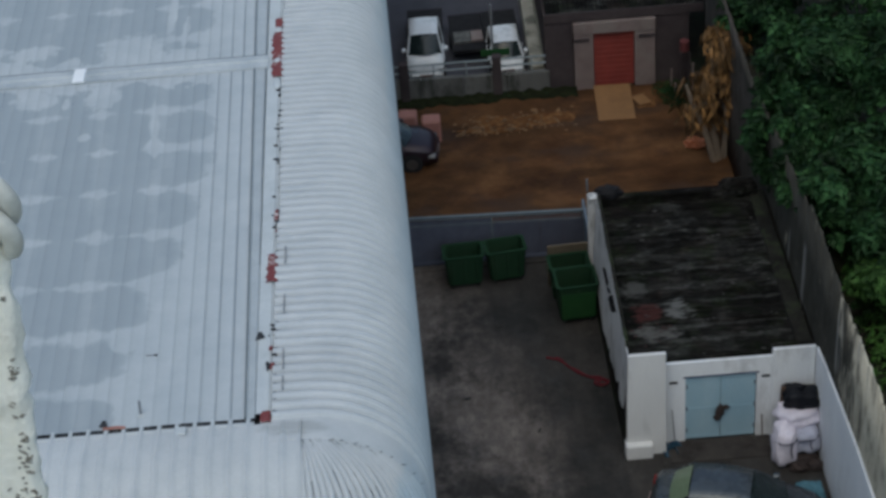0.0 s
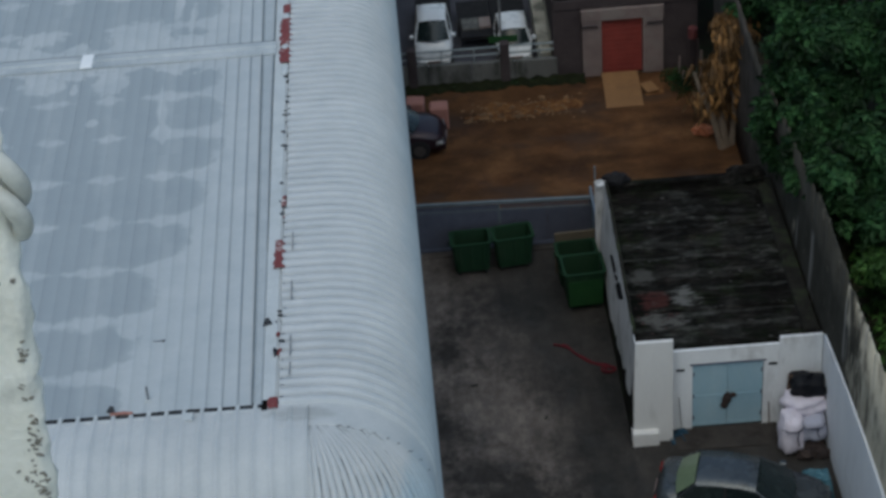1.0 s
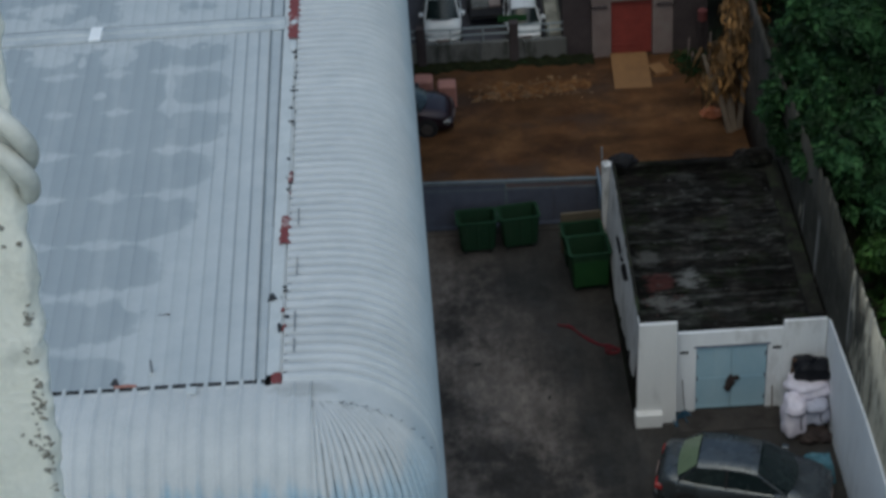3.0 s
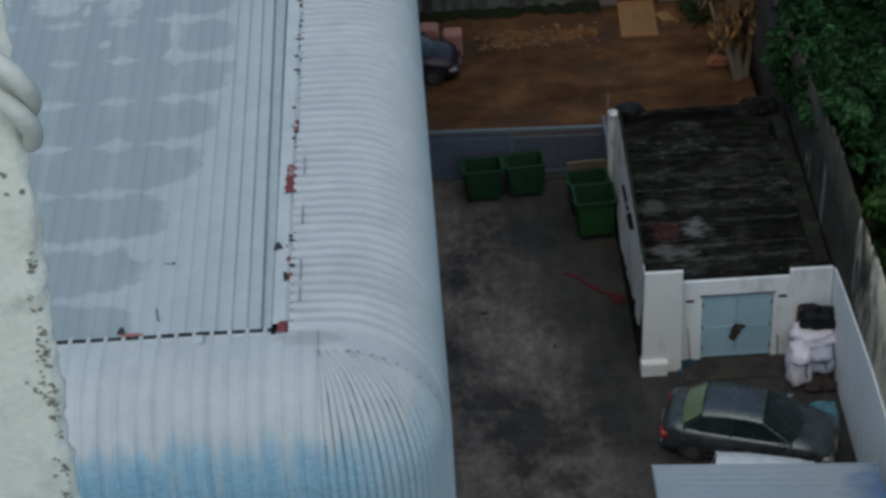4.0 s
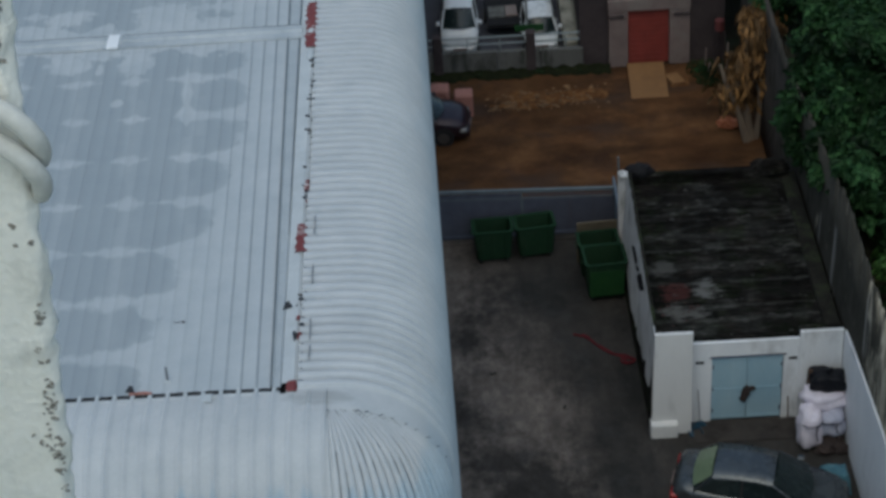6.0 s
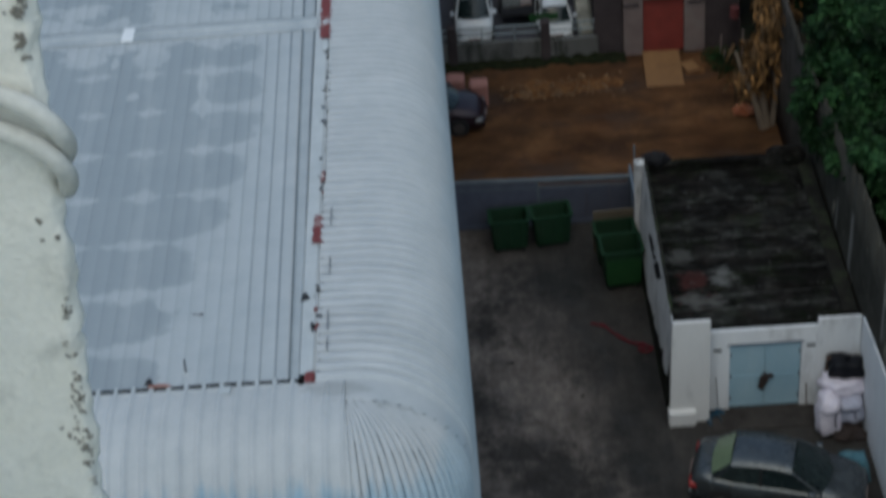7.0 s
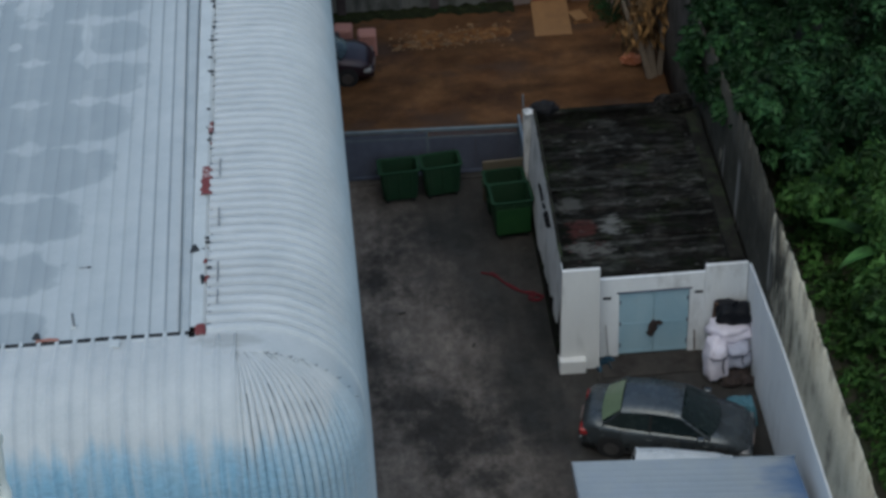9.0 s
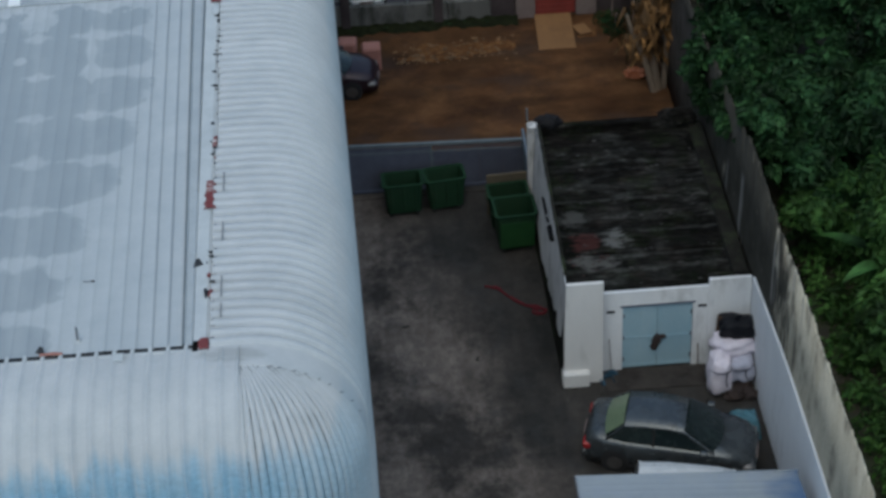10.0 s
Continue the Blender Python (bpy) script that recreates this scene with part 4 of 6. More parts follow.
# ---- plastered pier with conduits ----
def pier():
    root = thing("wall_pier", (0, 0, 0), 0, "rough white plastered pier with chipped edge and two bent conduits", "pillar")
    bm = bmesh.new()
    rings = []
    zs = [0, 28] + list(np.linspace(30.2, 33.2, 150)) + [36]
    for z in zs:
        e = -4.5165 + 0.0815 * (max(30.2, min(z, 33)) - 31.6)
        ring = []
        for k in range(40):
            # right edge rounded, then the front face to the left and the back
            if k < 16:
                a = -math.pi / 2 + math.pi * k / 15
                p = Vector((e - 0.02 + 0.02 * math.cos(a) - (0.05 * (a - 0.5) if a > 0.5 else 0), -34.54 + 0.02 * math.sin(a) + (0.08 * (a - 0.5) if a > 0.5 else 0), z))
            elif k < 28:
                p = Vector((e - 0.08 - (k - 15) * 0.038, -34.43, z))
            else:
                p = Vector((e - 0.02 - (40 - k) * 0.042, -34.56, z))
            if 30 < z < 33.3:
                q = Vector((p.x * 9, p.y * 9, p.z * 9))
                d = 0.004 * noise.noise(q) + 0.0034 * noise.noise(q * 3.1) + 0.0034 * noise.noise(q * 7)
                p.x += d * (2.3 if k < 16 else 0.3)
                p.y -= d if k >= 28 or k < 6 else 0
            ring.append(p)
        rings.append(ring)
    loft(bm, rings)
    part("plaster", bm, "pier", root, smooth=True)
    # chips along the edge: shallow dark scars
    def edge(z):
        return -4.5165 + 0.0815 * (z - 31.6)
    # centre height, distance from the edge, spread along and across, count
    for z0, off, sz, sx, count in ((31.504, 0.012, 0.012, 0.006, 9), (31.451, 0.014, 0.003, 0.003, 3), (31.426, 0.017, 0.002, 0.007, 4), (31.385, 0.011, 0.006, 0.003, 4), (31.352, 0.014, 0.014, 0.007, 14), (31.288, 0.016, 0.013, 0.008, 15), (31.253, 0.009, 0.01, 0.005, 9),
                                   (31.222, 0.008, 0.003, 0.003, 3), (31.193, 0.006, 0.004, 0.004, 4), (31.624, 0.01, 0.004, 0.003, 3), (31.618, 0.026, 0.003, 0.004, 3), (31.652, 0.03, 0.002, 0.002, 2), (31.843, 0.027, 0.002, 0.003, 2), (31.894, 0.014, 0.003, 0.003, 3),
                                   (32.015, 0.012, 0.008, 0.004, 8), (31.976, 0.013, 0.004, 0.003, 5), (31.957, 0.017, 0.005, 0.007, 9), (31.925, 0.02, 0.003, 0.002, 2), (31.91, 0.021, 0.002, 0.002, 2), (31.12, 0.01, 0.012, 0.006, 10), (31.06, 0.012, 0.014, 0.006, 10), (30.99, 0.01, 0.02, 0.008, 12)):
        for k in range(max(3, int(count * 1.3))):
            z = rnd.gauss(z0, sz)
            x = edge(z) - max(0.004, rnd.gauss(off, sx))
            bm = bmesh.new()
            blob(bm, (0, 0, 0), rnd.uniform(0.0012, 0.0027) * (1.5 if z0 > 31.88 else 1.0), rnd.uniform(1.0, 2.4), 0.8, rnd.uniform(0.7, 1.1), 0.8, 2.6, k + z0, 2)
            bmesh.ops.transform(bm, matrix=pose(x, -34.5612, z, 0, rnd.choice((-35, -20, 15, 40, 60)), 0), verts=bm.verts)
            part("chip", bm, "chip", root)
    for dx, dz in ((0.0, 0.0), (-0.008, -0.051)):
        ctrl = [(-4.72, -34.575, 31.938), (-4.6, -34.578, 31.881), (-4.547, -34.58, 31.855), (-4.514, -34.582, 31.836), (-4.494, -34.582, 31.815), (-4.485, -34.577, 31.795), (-4.483, -34.566, 31.776),
                (-4.486, -34.552, 31.757), (-4.493, -34.537, 31.738), (-4.505, -34.515, 31.72), (-4.54, -34.48, 31.7)]
        pts = []
        for k in range(len(ctrl) - 1):
            p0, p1, p2, p3 = (Vector(ctrl[max(0, min(len(ctrl) - 1, k + o))]) for o in (-1, 0, 1, 2))
            for s in (0, 0.25, 0.5, 0.75):
                pts.append(0.5 * ((2 * p1) + (p2 - p0) * s + (2 * p0 - 5 * p1 + 4 * p2 - p3) * s * s + (3 * p1 - p0 - 3 * p2 + p3) * s ** 3) + Vector((dx, 0, dz)))
        bm = bmesh.new()
        tube(bm, pts, 0.0135, 16)
        part("conduit", bm, "pvc", root, "white bent plastic conduit", smooth=True)
    return root



def own_building():
    """Plain mass of the high building that the view is taken from, with the side wall that ends in the pier."""
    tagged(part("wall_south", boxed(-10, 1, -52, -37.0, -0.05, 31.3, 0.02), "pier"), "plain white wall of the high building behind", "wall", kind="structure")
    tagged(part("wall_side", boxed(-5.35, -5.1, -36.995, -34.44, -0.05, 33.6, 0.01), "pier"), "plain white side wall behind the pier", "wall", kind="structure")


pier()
own_building()


# ---- boundary walls ----
def boundary_walls():
    bm = bmesh.new()
    rings = []
    for y in np.linspace(-26, 0.45, 60):
        t = 3.36 + 0.03 * noise.noise(Vector((y * 0.8, 4, 0)))
        if y > -4:
            t -= 0.41 * ((y + 4) / 4.45) ** 1.3
        rings.append([(5.06, y, 0), (5.12, y, 0), (5.12, y, t), (5.06, y, t)])
    loft(bm, rings)
    tagged(part("wall_east", bm, "white"), "plain white painted boundary wall along the yard", "wall", kind="structure")
    # tall wall: flush face, ragged thin head that falls away behind
    bm = bmesh.new()
    rings = []
    for y in np.linspace(-26, 19.4, 520):
        top = 5.98 + 0.12 * noise.noise(Vector((y * 0.35, 0, 0))) + 0.16 * noise.noise(Vector((y * 1.9, 3, 0))) + 0.16 * noise.noise(Vector((y * 7.0, 7, 0)))
        if y > 2:
            top -= min(1.0, (y - 2) * 0.12)
        w = 0.03 * noise.noise(Vector((y * 1.1, 9, 0)))
        rings.append([(5.125, y, 0), (5.125, y, 1.4), (5.13, y, 3.0), (5.15 + abs(w), y, 4.5), (5.17 + abs(w), y, top), (5.23 + abs(w), y, top - 0.06), (5.36, y, top - 0.8), (5.5, y, 0)])
    loft(bm, rings)
    tagged(part("wall_retaining", bm, "greywall", smooth=True), "tall weathered grey concrete wall with black run-off streaks and a broken top", "wall", kind="structure")


boundary_walls()


# ---- shed ----
def shed():
    root = thing("shed", (0, 0, 0), 0, "white painted shed with mossy black roof and pale blue door", "shed")
    # left wall, its outer face leaning in a little, with three dark slot marks below the head
    top = 3.36
    def slab(y0, y1, z0, z1, inset=0.0):
        def ring(y, z):
            f = z / top
            a = 0.02 - 0.0175 * y + f * (0.085 + 0.0195 * y)
            return a + inset, 0.135 + 0.0035 * y
        bm = bmesh.new()
        loft(bm, [[(ring(y, z0)[0], y, z0), (ring(y, z0)[1], y, z0), (ring(y, z1)[1], y, z1), (ring(y, z1)[0], y, z1)] for y in np.linspace(y0, y1, 5)])
        return bm
    part("side_wall", slab(0.12, 7.8, 0, top), "oldwhite", root)
    # three slanting dark slabs painted as shaded slots: rear and front edge at the sill, front and rear edge at the
    # head
    for y0, y1, z0, y2, y3, z1 in ((4.3, 3.62, 2.16, 2.6, 3.42, 2.98), (4.66, 4.34, 2.28, 3.82, 4.02, 2.72), (5.68, 4.75, 2.2, 4.3, 5.02, 2.7)):
        def at(y, z, out):
            return (0.02 - 0.0175 * y + z / top * (0.085 + 0.0195 * y) + out, y, z)
        quad = [(y0, z0), (y1, z0 + 0.05), (0.5 * (y1 + y2) - 0.06, 0.5 * (z0 + z1) + 0.03), (y2, z1), (y3, z1 - 0.06), (0.5 * (y0 + y3) + 0.04, 0.5 * (z0 + z1))]
        bm = bmesh.new()
        loft(bm, [[at(y, z, o) for y, z in quad] for o in (-0.012, 0.01)])
        part("vent_slot", bm, "dark", root, "dark slab for the shaded depth of a wall slot")
    # weathered, blackened wall head
    bm = bmesh.new()
    rows = []
    for q in np.linspace(0.55, 7.75, 60):
        a = 0.105 + 0.002 * q + 0.016 * noise.noise(Vector((q * 3.0, 1, 0)))
        rows.append([(a, q, top + 0.002), (a + 0.012, q, top + 0.018), (0.19 + 0.0035 * q, q, top + 0.018), (0.2 + 0.0035 * q, q, top - 0.3)])
    sheet(bm, rows)
    part("wall_head", bm, "mould", root, "mould-blackened wall head")
    part("wall_end_pier", boxed(-0.14, 0.115, 7.9, 8.1, 0, 3.2, 0.012), "oldwhite", root, "white pier at the wall end")
    part("wall_cap", boxed(-0.1, 0.2, 7.78, 8.08, 3.14, 3.23, 0.015), "oldwhite", root)
    part("wall_end_post", boxed(-0.14, -0.1, 8.02, 8.1, 3.3, 3.72, 0.008), "gaterail", root, "thin grey post on the wall end")
    part("side_wall", boxed(-0.14, -0.07, 8.1, 9.95, 0, 1.78, 0.01), "bluewhite", root, "bluish wall stub by the gate")
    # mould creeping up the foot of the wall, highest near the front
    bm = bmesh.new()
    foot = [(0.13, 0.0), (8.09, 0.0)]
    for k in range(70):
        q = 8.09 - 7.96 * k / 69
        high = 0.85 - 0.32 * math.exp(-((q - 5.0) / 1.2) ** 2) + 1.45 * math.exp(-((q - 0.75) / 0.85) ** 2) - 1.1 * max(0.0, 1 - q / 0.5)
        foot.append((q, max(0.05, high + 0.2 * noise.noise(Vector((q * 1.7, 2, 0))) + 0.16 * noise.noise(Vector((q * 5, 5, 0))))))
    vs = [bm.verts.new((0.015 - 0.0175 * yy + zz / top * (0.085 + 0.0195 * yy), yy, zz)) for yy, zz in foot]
    bm.faces.new(vs)
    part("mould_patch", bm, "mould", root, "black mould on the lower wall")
    part("side_wall", boxed(4.8, 5.04, 0.8, 8.1, 0, 2.6), "darkwall", root)
    part("back_wall", boxed(0.26, 4.8, 7.9, 8.1, 0, 3.0), "darkwall", root)
    bm = bmesh.new()
    loft(bm, [[(a, 0.1, z), (1.09, 0.1, z), (1.09, 0.2, z), (a, 0.2, z)] for a, z in ((0.045, 0), (0.07, 1.6), (0.112, 3.39), (0.117, 3.4))])
    part("corner_pillar", bm, "pillar", root)
    part("pillar_back", boxed(0.17, 1.085, 0.201, 0.515, 0, 3.36, 0.02), "mossroof", root, "moss-blackened pillar top")
    part("pillar_base", boxed(0.0, 0.72, -0.08, 0.3, 0, 0.47, 0.03), "pillar", root)
    # front wall round the doorway
    part("front_wall", boxed(1.09, 1.66, 0.52, 0.6, 0, 2.705), "white", root)
    part("front_wall", boxed(3.54, 3.93, 0.52, 0.6, 0, 2.705), "white", root)
    part("lintel", boxed(1.66, 3.54, 0.521, 0.6, 2.2, 2.704), "white", root)
    part("parapet", boxed(3.93, 5.055, 0.46, 0.56, 0, 2.96, 0.012), "white", root)
    part("wall_head", boxed(1.09, 3.93, 0.603, 0.76, 2.3, 2.7, 0.02), "mossroof", root, "moss-blackened wall head")
    part("wall_head", boxed(3.935, 5.05, 0.563, 0.8, 2.3, 2.93, 0.02), "mossroof", root, "moss-blackened wall head")
    for x in (1.34, 3.78):
        part("vent_slot", boxed(x - 0.11, x + 0.11, 0.505, 0.53, 2.02, 2.1, 0.005), "dark", root)
    # door leaves
    for a, b, hinge in ((1.67, 2.595, 1.7), (2.605, 3.53, 3.5)):
        bm = bmesh.new()
        box(bm, a, b, 0.57, 0.61, 0.03, 2.19, 0.008)
        w = (b - a)
        box(bm, a + 0.02, b - 0.02, 0.555, 0.575, 0.05, 0.13)
        box(bm, a + 0.02, b - 0.02, 0.555, 0.575, 1.05, 1.1)
        leaf = part("door_leaf", bm, "blue_door", root, "pale blue sheet metal door leaf")
        for z in (0.35, 1.1, 1.85):
            part("hinge", boxed(hinge - 0.02, hinge + 0.02, 0.54, 0.58, z - 0.06, z + 0.06, 0.006), "steel", leaf)
    part("door_frame", boxed(1.6, 3.6, 0.5, 0.54, 2.19, 2.24, 0.006), "steel", root)
    bm = bmesh.new()
    blob(bm, (2.58, 0.5, 1.0), 0.13, 0.8, 0.5, 1.5, 0.5, 1.8, 5)
    blob(bm, (2.72, 0.5, 1.1), 0.1, 1.2, 0.5, 0.7, 0.5, 1.8, 9)
    blob(bm, (2.52, 0.5, 0.78), 0.09, 1.0, 0.5, 1.4, 0.5, 1.8, 2)
    part("chain_bundle", bm, "rag", root, "dark rag and chain bundle on the door handles")
    # roof: overlapping courses of corrugated sheets, sunk between the walls
    part("roof_slab", boxed(0.24, 4.85, 0.74, 7.9, 2.5, 2.62), "darkwall", root)
    y0 = 0.72
    j = 0
    while y0 < 7.8:
        course = (0.62, 0.86, 0.55, 0.78, 0.9, 0.6, 0.8, 0.66, 0.95, 0.7, 0.8, 0.8)[j]
        a = 0.15
        i = 0
        while a < 4.6:
            b = min(4.62, a + (0.7 + 0.35 * rnd.random() if i else 0.35 + 0.6 * rnd.random()))
            y1 = y0 + course + 0.08
            bm = bmesh.new()
            zt = 2.7 + 0.016 * y0 + rnd.uniform(-0.01, 0.012)
            lift = 0.001 + 0.011 * rnd.random() ** 2
            tilt = rnd.uniform(-0.02, 0.02)
            skew = rnd.uniform(-0.05, 0.05)
            rows = []
            for v in (0, 0.33, 0.66, 1):
                rows.append([(a + (b - a) * k / 10, y0 + (y1 - y0) * v + skew * (k / 10 - 0.5) + 0.07 * noise.noise(Vector((a * 2.3 + k * 0.25, j * 1.7, 0))),
                              zt + lift * (1 - v) + tilt * k / 10 + 0.03 * noise.noise(Vector((a + k * 0.13, y0 + v, 4)))) for k in range(11)])
            sheet(bm, rows)
            # front lip gives the sheet its thickness
            sheet(bm, [[(p[0], p[1] + 0.012, p[2] - 0.012) for p in rows[0]], rows[0]])
            part("roof_sheet", bm, "mossroof", root)
            a = b - 0.01 if b < 4.6 else 9
            i += 1
        y0 += course
        j += 1
    part("roof_curb", boxed(4.62, 5.04, 0.8, 8.1, 2.6, 2.86, 0.03), "mould", root, "moss-blackened gutter strip along the tall wall")
    bm = bmesh.new()
    blob(bm, (4.25, 8.0, 3.12), 0.32, 1.7, 0.8, 0.8, 0.4, 2.0, 6)
    part("moss_clump", bm, "mossroof", root, "black overgrown clump on the wall head")
    part("roof_curb", boxed(0.24, 4.8, 7.85, 8.12, 2.6, 3.12, 0.03), "mossroof", root)
    return root


shed()


def roof_litter():
    """Leaf litter and flaking lichen caught along the laps."""
    bm = bmesh.new()
    for j in range(10):
        heavy = (0.3, 1.0, 0.55, 0.35, 1.0, 0.3, 0.75, 0.2, 0.4, 0.25)[j]
        for k in range(int(26 * heavy)):
            x = 0.4 + 4.1 * rnd.random()
            if noise.noise(Vector((x * 0.9, j * 2.1, 0))) < -0.05:
                continue
            y = 0.74 + j * 0.74 + abs(rnd.gauss(0, 0.05 + 0.12 * (rnd.random() < 0.25)))
            z = 2.715 + 0.016 * y
            s = rnd.uniform(0.015, 0.06)
            vs = bmesh.ops.create_icosphere(bm, subdivisions=1, radius=s)["verts"]
            for v in vs:
                v.co = Vector((x + v.co.x * 1.5, y + v.co.y * 0.9, z + v.co.z * 0.3))
    tagged(part("leaf_litter", bm, "lichen"), "pale lichen and leaf litter on the shed roof", "litter", kind="stuff")
    bm = bmesh.new()
    for k in range(60):
        x, y = rnd.gauss(0.85, 0.35), rnd.gauss(2.1, 0.7)
        if not 0.35 < x < 2 or not 0.9 < y < 5:
            continue
        if k % 2:
            continue
        w = rnd.uniform(0.02, 0.06)
        box(bm, -w, w, -w * 0.6, w * 0.5, 0, 0.012, 0, pose(x, y, 2.72 + 0.016 * y, rnd.uniform(-12, 12), rnd.uniform(-12, 12), rnd.uniform(0, 180)))
    tagged(part("tile_shards", bm, "brickred"), "broken red tile shards scattered on the mossy roof", "debris", kind="stuff")
    bm = bmesh.new()
    blob(bm, (0.5, 8.0, 3.27), 0.22, 1.7, 1.0, 1.0, 0.5, 2.0, 3)
    tagged(part("bin_bag", bm, "dark", smooth=True), "dull black bin bag slumped on the shed roof corner", "bag")


roof_litter()


# ---- gate ----
def gate():
    root = thing("sliding_gate", (0, 9.5, 0), 0, "grey-blue steel sliding gate with upright bars and one sheeted panel", "gate")
    def top(x):
        return 1.66 - 0.033 * x
    L, Rr = -6.6, -0.03
    for name, dz, r in (("top_rail", 0.0, 0.045), ("bottom_rail", None, 0.04), ("middle_rail", -0.28, 0.02)):
        bm = bmesh.new()
        z = (lambda x: 0.14) if dz is None else (lambda x, d=dz: top(x) + d)
        loft(bm, [[(x, -r, z(x) - r), (x, r, z(x) - r), (x, r, z(x) + r), (x, -r, z(x) + r)] for x in (L, Rr)])
        part(name, bm, "steel" if dz is None else "gaterail", root)
    x = -2.85
    while x < Rr - 0.05:
        part("bar", boxed(x - 0.02, x + 0.02, -0.012, 0.012, 0.14, top(x), 0), "steel", root)
        x += 0.078
    for x in (-6.5, -5.52, -2.95, -0.08):
        part("upright", boxed(x - 0.03, x + 0.03, -0.035, 0.035, 0.05, top(x) + 0.01, 0.006), "gaterail", root)
    for k in range(26):
        a = -5.47 + k * 0.096
        part("panel_slat", boxed(a, a + 0.094, -0.012 + 0.012 * (k % 2), 0.012 + 0.006 * (k % 2), 0.2, top(a) - 0.1), "steel", root)
    for k in range(4):
        a = -2.92 + k * 0.72
        part("mesh_sheet", boxed(a, a + 0.71, 0.02, 0.026, 0.2, top(a) - 0.35), "steel", root)
    for x in (-5.6, -0.4):
        part("roller", boxed(x - 0.09, x + 0.09, -0.03, 0.03, 0.0, 0.12, 0.03), "rubber", root)
    bm = bmesh.new()
    box(bm, -6.4, 0.0, 9.25, 9.75, -0.05, 0.05, 0.015)
    tagged(part("kerb", bm, "yard"), "low concrete kerb under the gate", "kerb", kind="structure")


gate()


# ---- bins ----
def wheeled_bin(w, d, h):
    root = thing("wheeled_bin", (0, 0, 0), 0, "dark green plastic wheeled waste bin, open and empty", "bin", "green waste bins")
    bm = bmesh.new()
    t, s = 0.05, 0.09
    def ring(z, k, o=0.0):
        a, b = w / 2 - s * k - o, d / 2 - s * 0.7 * k - o
        c = 0.07
        return [(-a + c, -b, z), (a - c, -b, z), (a, -b + c, z), (a, b - c, z), (a - c, b, z), (-a + c, b, z), (-a, b - c, z), (-a, -b + c, z)]
    loft(bm, [ring(0.16, 1.0), ring(0.5, 0.7), ring(h - 0.02, 0.05), ring(h - 0.02, 0.05, t), ring(0.5, 0.7, t), ring(0.22, 0.95, t)])
    body = part("body", bm, "green", root)
    bm = bmesh.new()
    loft(bm, [ring(h - 0.08, -0.15), ring(h, -0.35), ring(h, 0.05, 0.05), ring(h - 0.08, 0.05, 0.02), ring(h - 0.08, -0.15)], caps=False)
    part("rim", bm, "greenlight", root, "lighter green moulded rim")
    for k in (-0.3, 0.0, 0.3):
        part("rib", boxed(k * w - 0.03, k * w + 0.03, -d / 2 - 0.005, -d / 2 + 0.06, 0.3, h - 0.1, 0.01), "green", body)
    for sx in (-1, 1):
        for sy in (-1, 1):
            bm = bmesh.new()
            x, y = sx * (w / 2 - 0.2), sy * (d / 2 - 0.17)
            tube(bm, [(x - 0.03, y, 0.085), (x + 0.03, y, 0.085)], 0.085, 12)
            wheel = part("wheel", bm, "rubber", root)
            part("caster", boxed(x - 0.045, x + 0.045, y - 0.03, y + 0.03, 0.1, 0.22, 0.01), "pole_grey", wheel)
        bm = bmesh.new()
        tube(bm, [(sx * w / 2, -0.12, h - 0.2), (sx * (w / 2 + 0.06), -0.12, h - 0.2), (sx * (w / 2 + 0.06), 0.12, h - 0.2), (sx * w / 2, 0.12, h - 0.2)], 0.018, 6)
        part("handle", bm, "green", root)
    return root


def bins():
    b = wheeled_bin(1.2, 0.78, 1.2)
    b.matrix_basis = pose(-3.9, 8.56, 0, 0, 0, 3)
    copy_thing(b, pose(-2.62, 8.68, 0, 0, 0, 7))
    c = wheeled_bin(1.2, 0.74, 1.32)
    tagged(c, "dark green plastic wheeled waste bin beside the shed wall")
    c.matrix_basis = pose(-0.8, 7.44, 0, 0, 0, 4)
    d = wheeled_bin(1.2, 1.0, 1.38)
    d.matrix_basis = pose(-0.68, 6.5, 0, 0, 0, 4)
    part("front_panel", boxed(-0.5, 0.5, -0.515, -0.5, 0.28, 1.2, 0.004, Matrix.Translation((0, 0.03, 0)) @ Matrix.Rotation(radians(3.4), 4, 'X')), "greenbright", d, "lighter green front")
    tagged(d, "large green plastic wheeled waste bin with lighter front by the shed")
    bm = bmesh.new()
    box(bm, -0.62, 0.6, -0.03, 0.03, 0, 1.56, 0.01, pose(-0.78, 8.1, 0.0, 6, 0, 3))
    box(bm, -0.58, 0.2, -0.02, 0.02, 0, 1.44, 0.01, pose(-0.7, 8.2, 0.0, 6, 0, -2))
    tagged(part("cardboard_box", bm, "card"), "flattened brown cardboard box propped behind the green bins", "box")


bins()


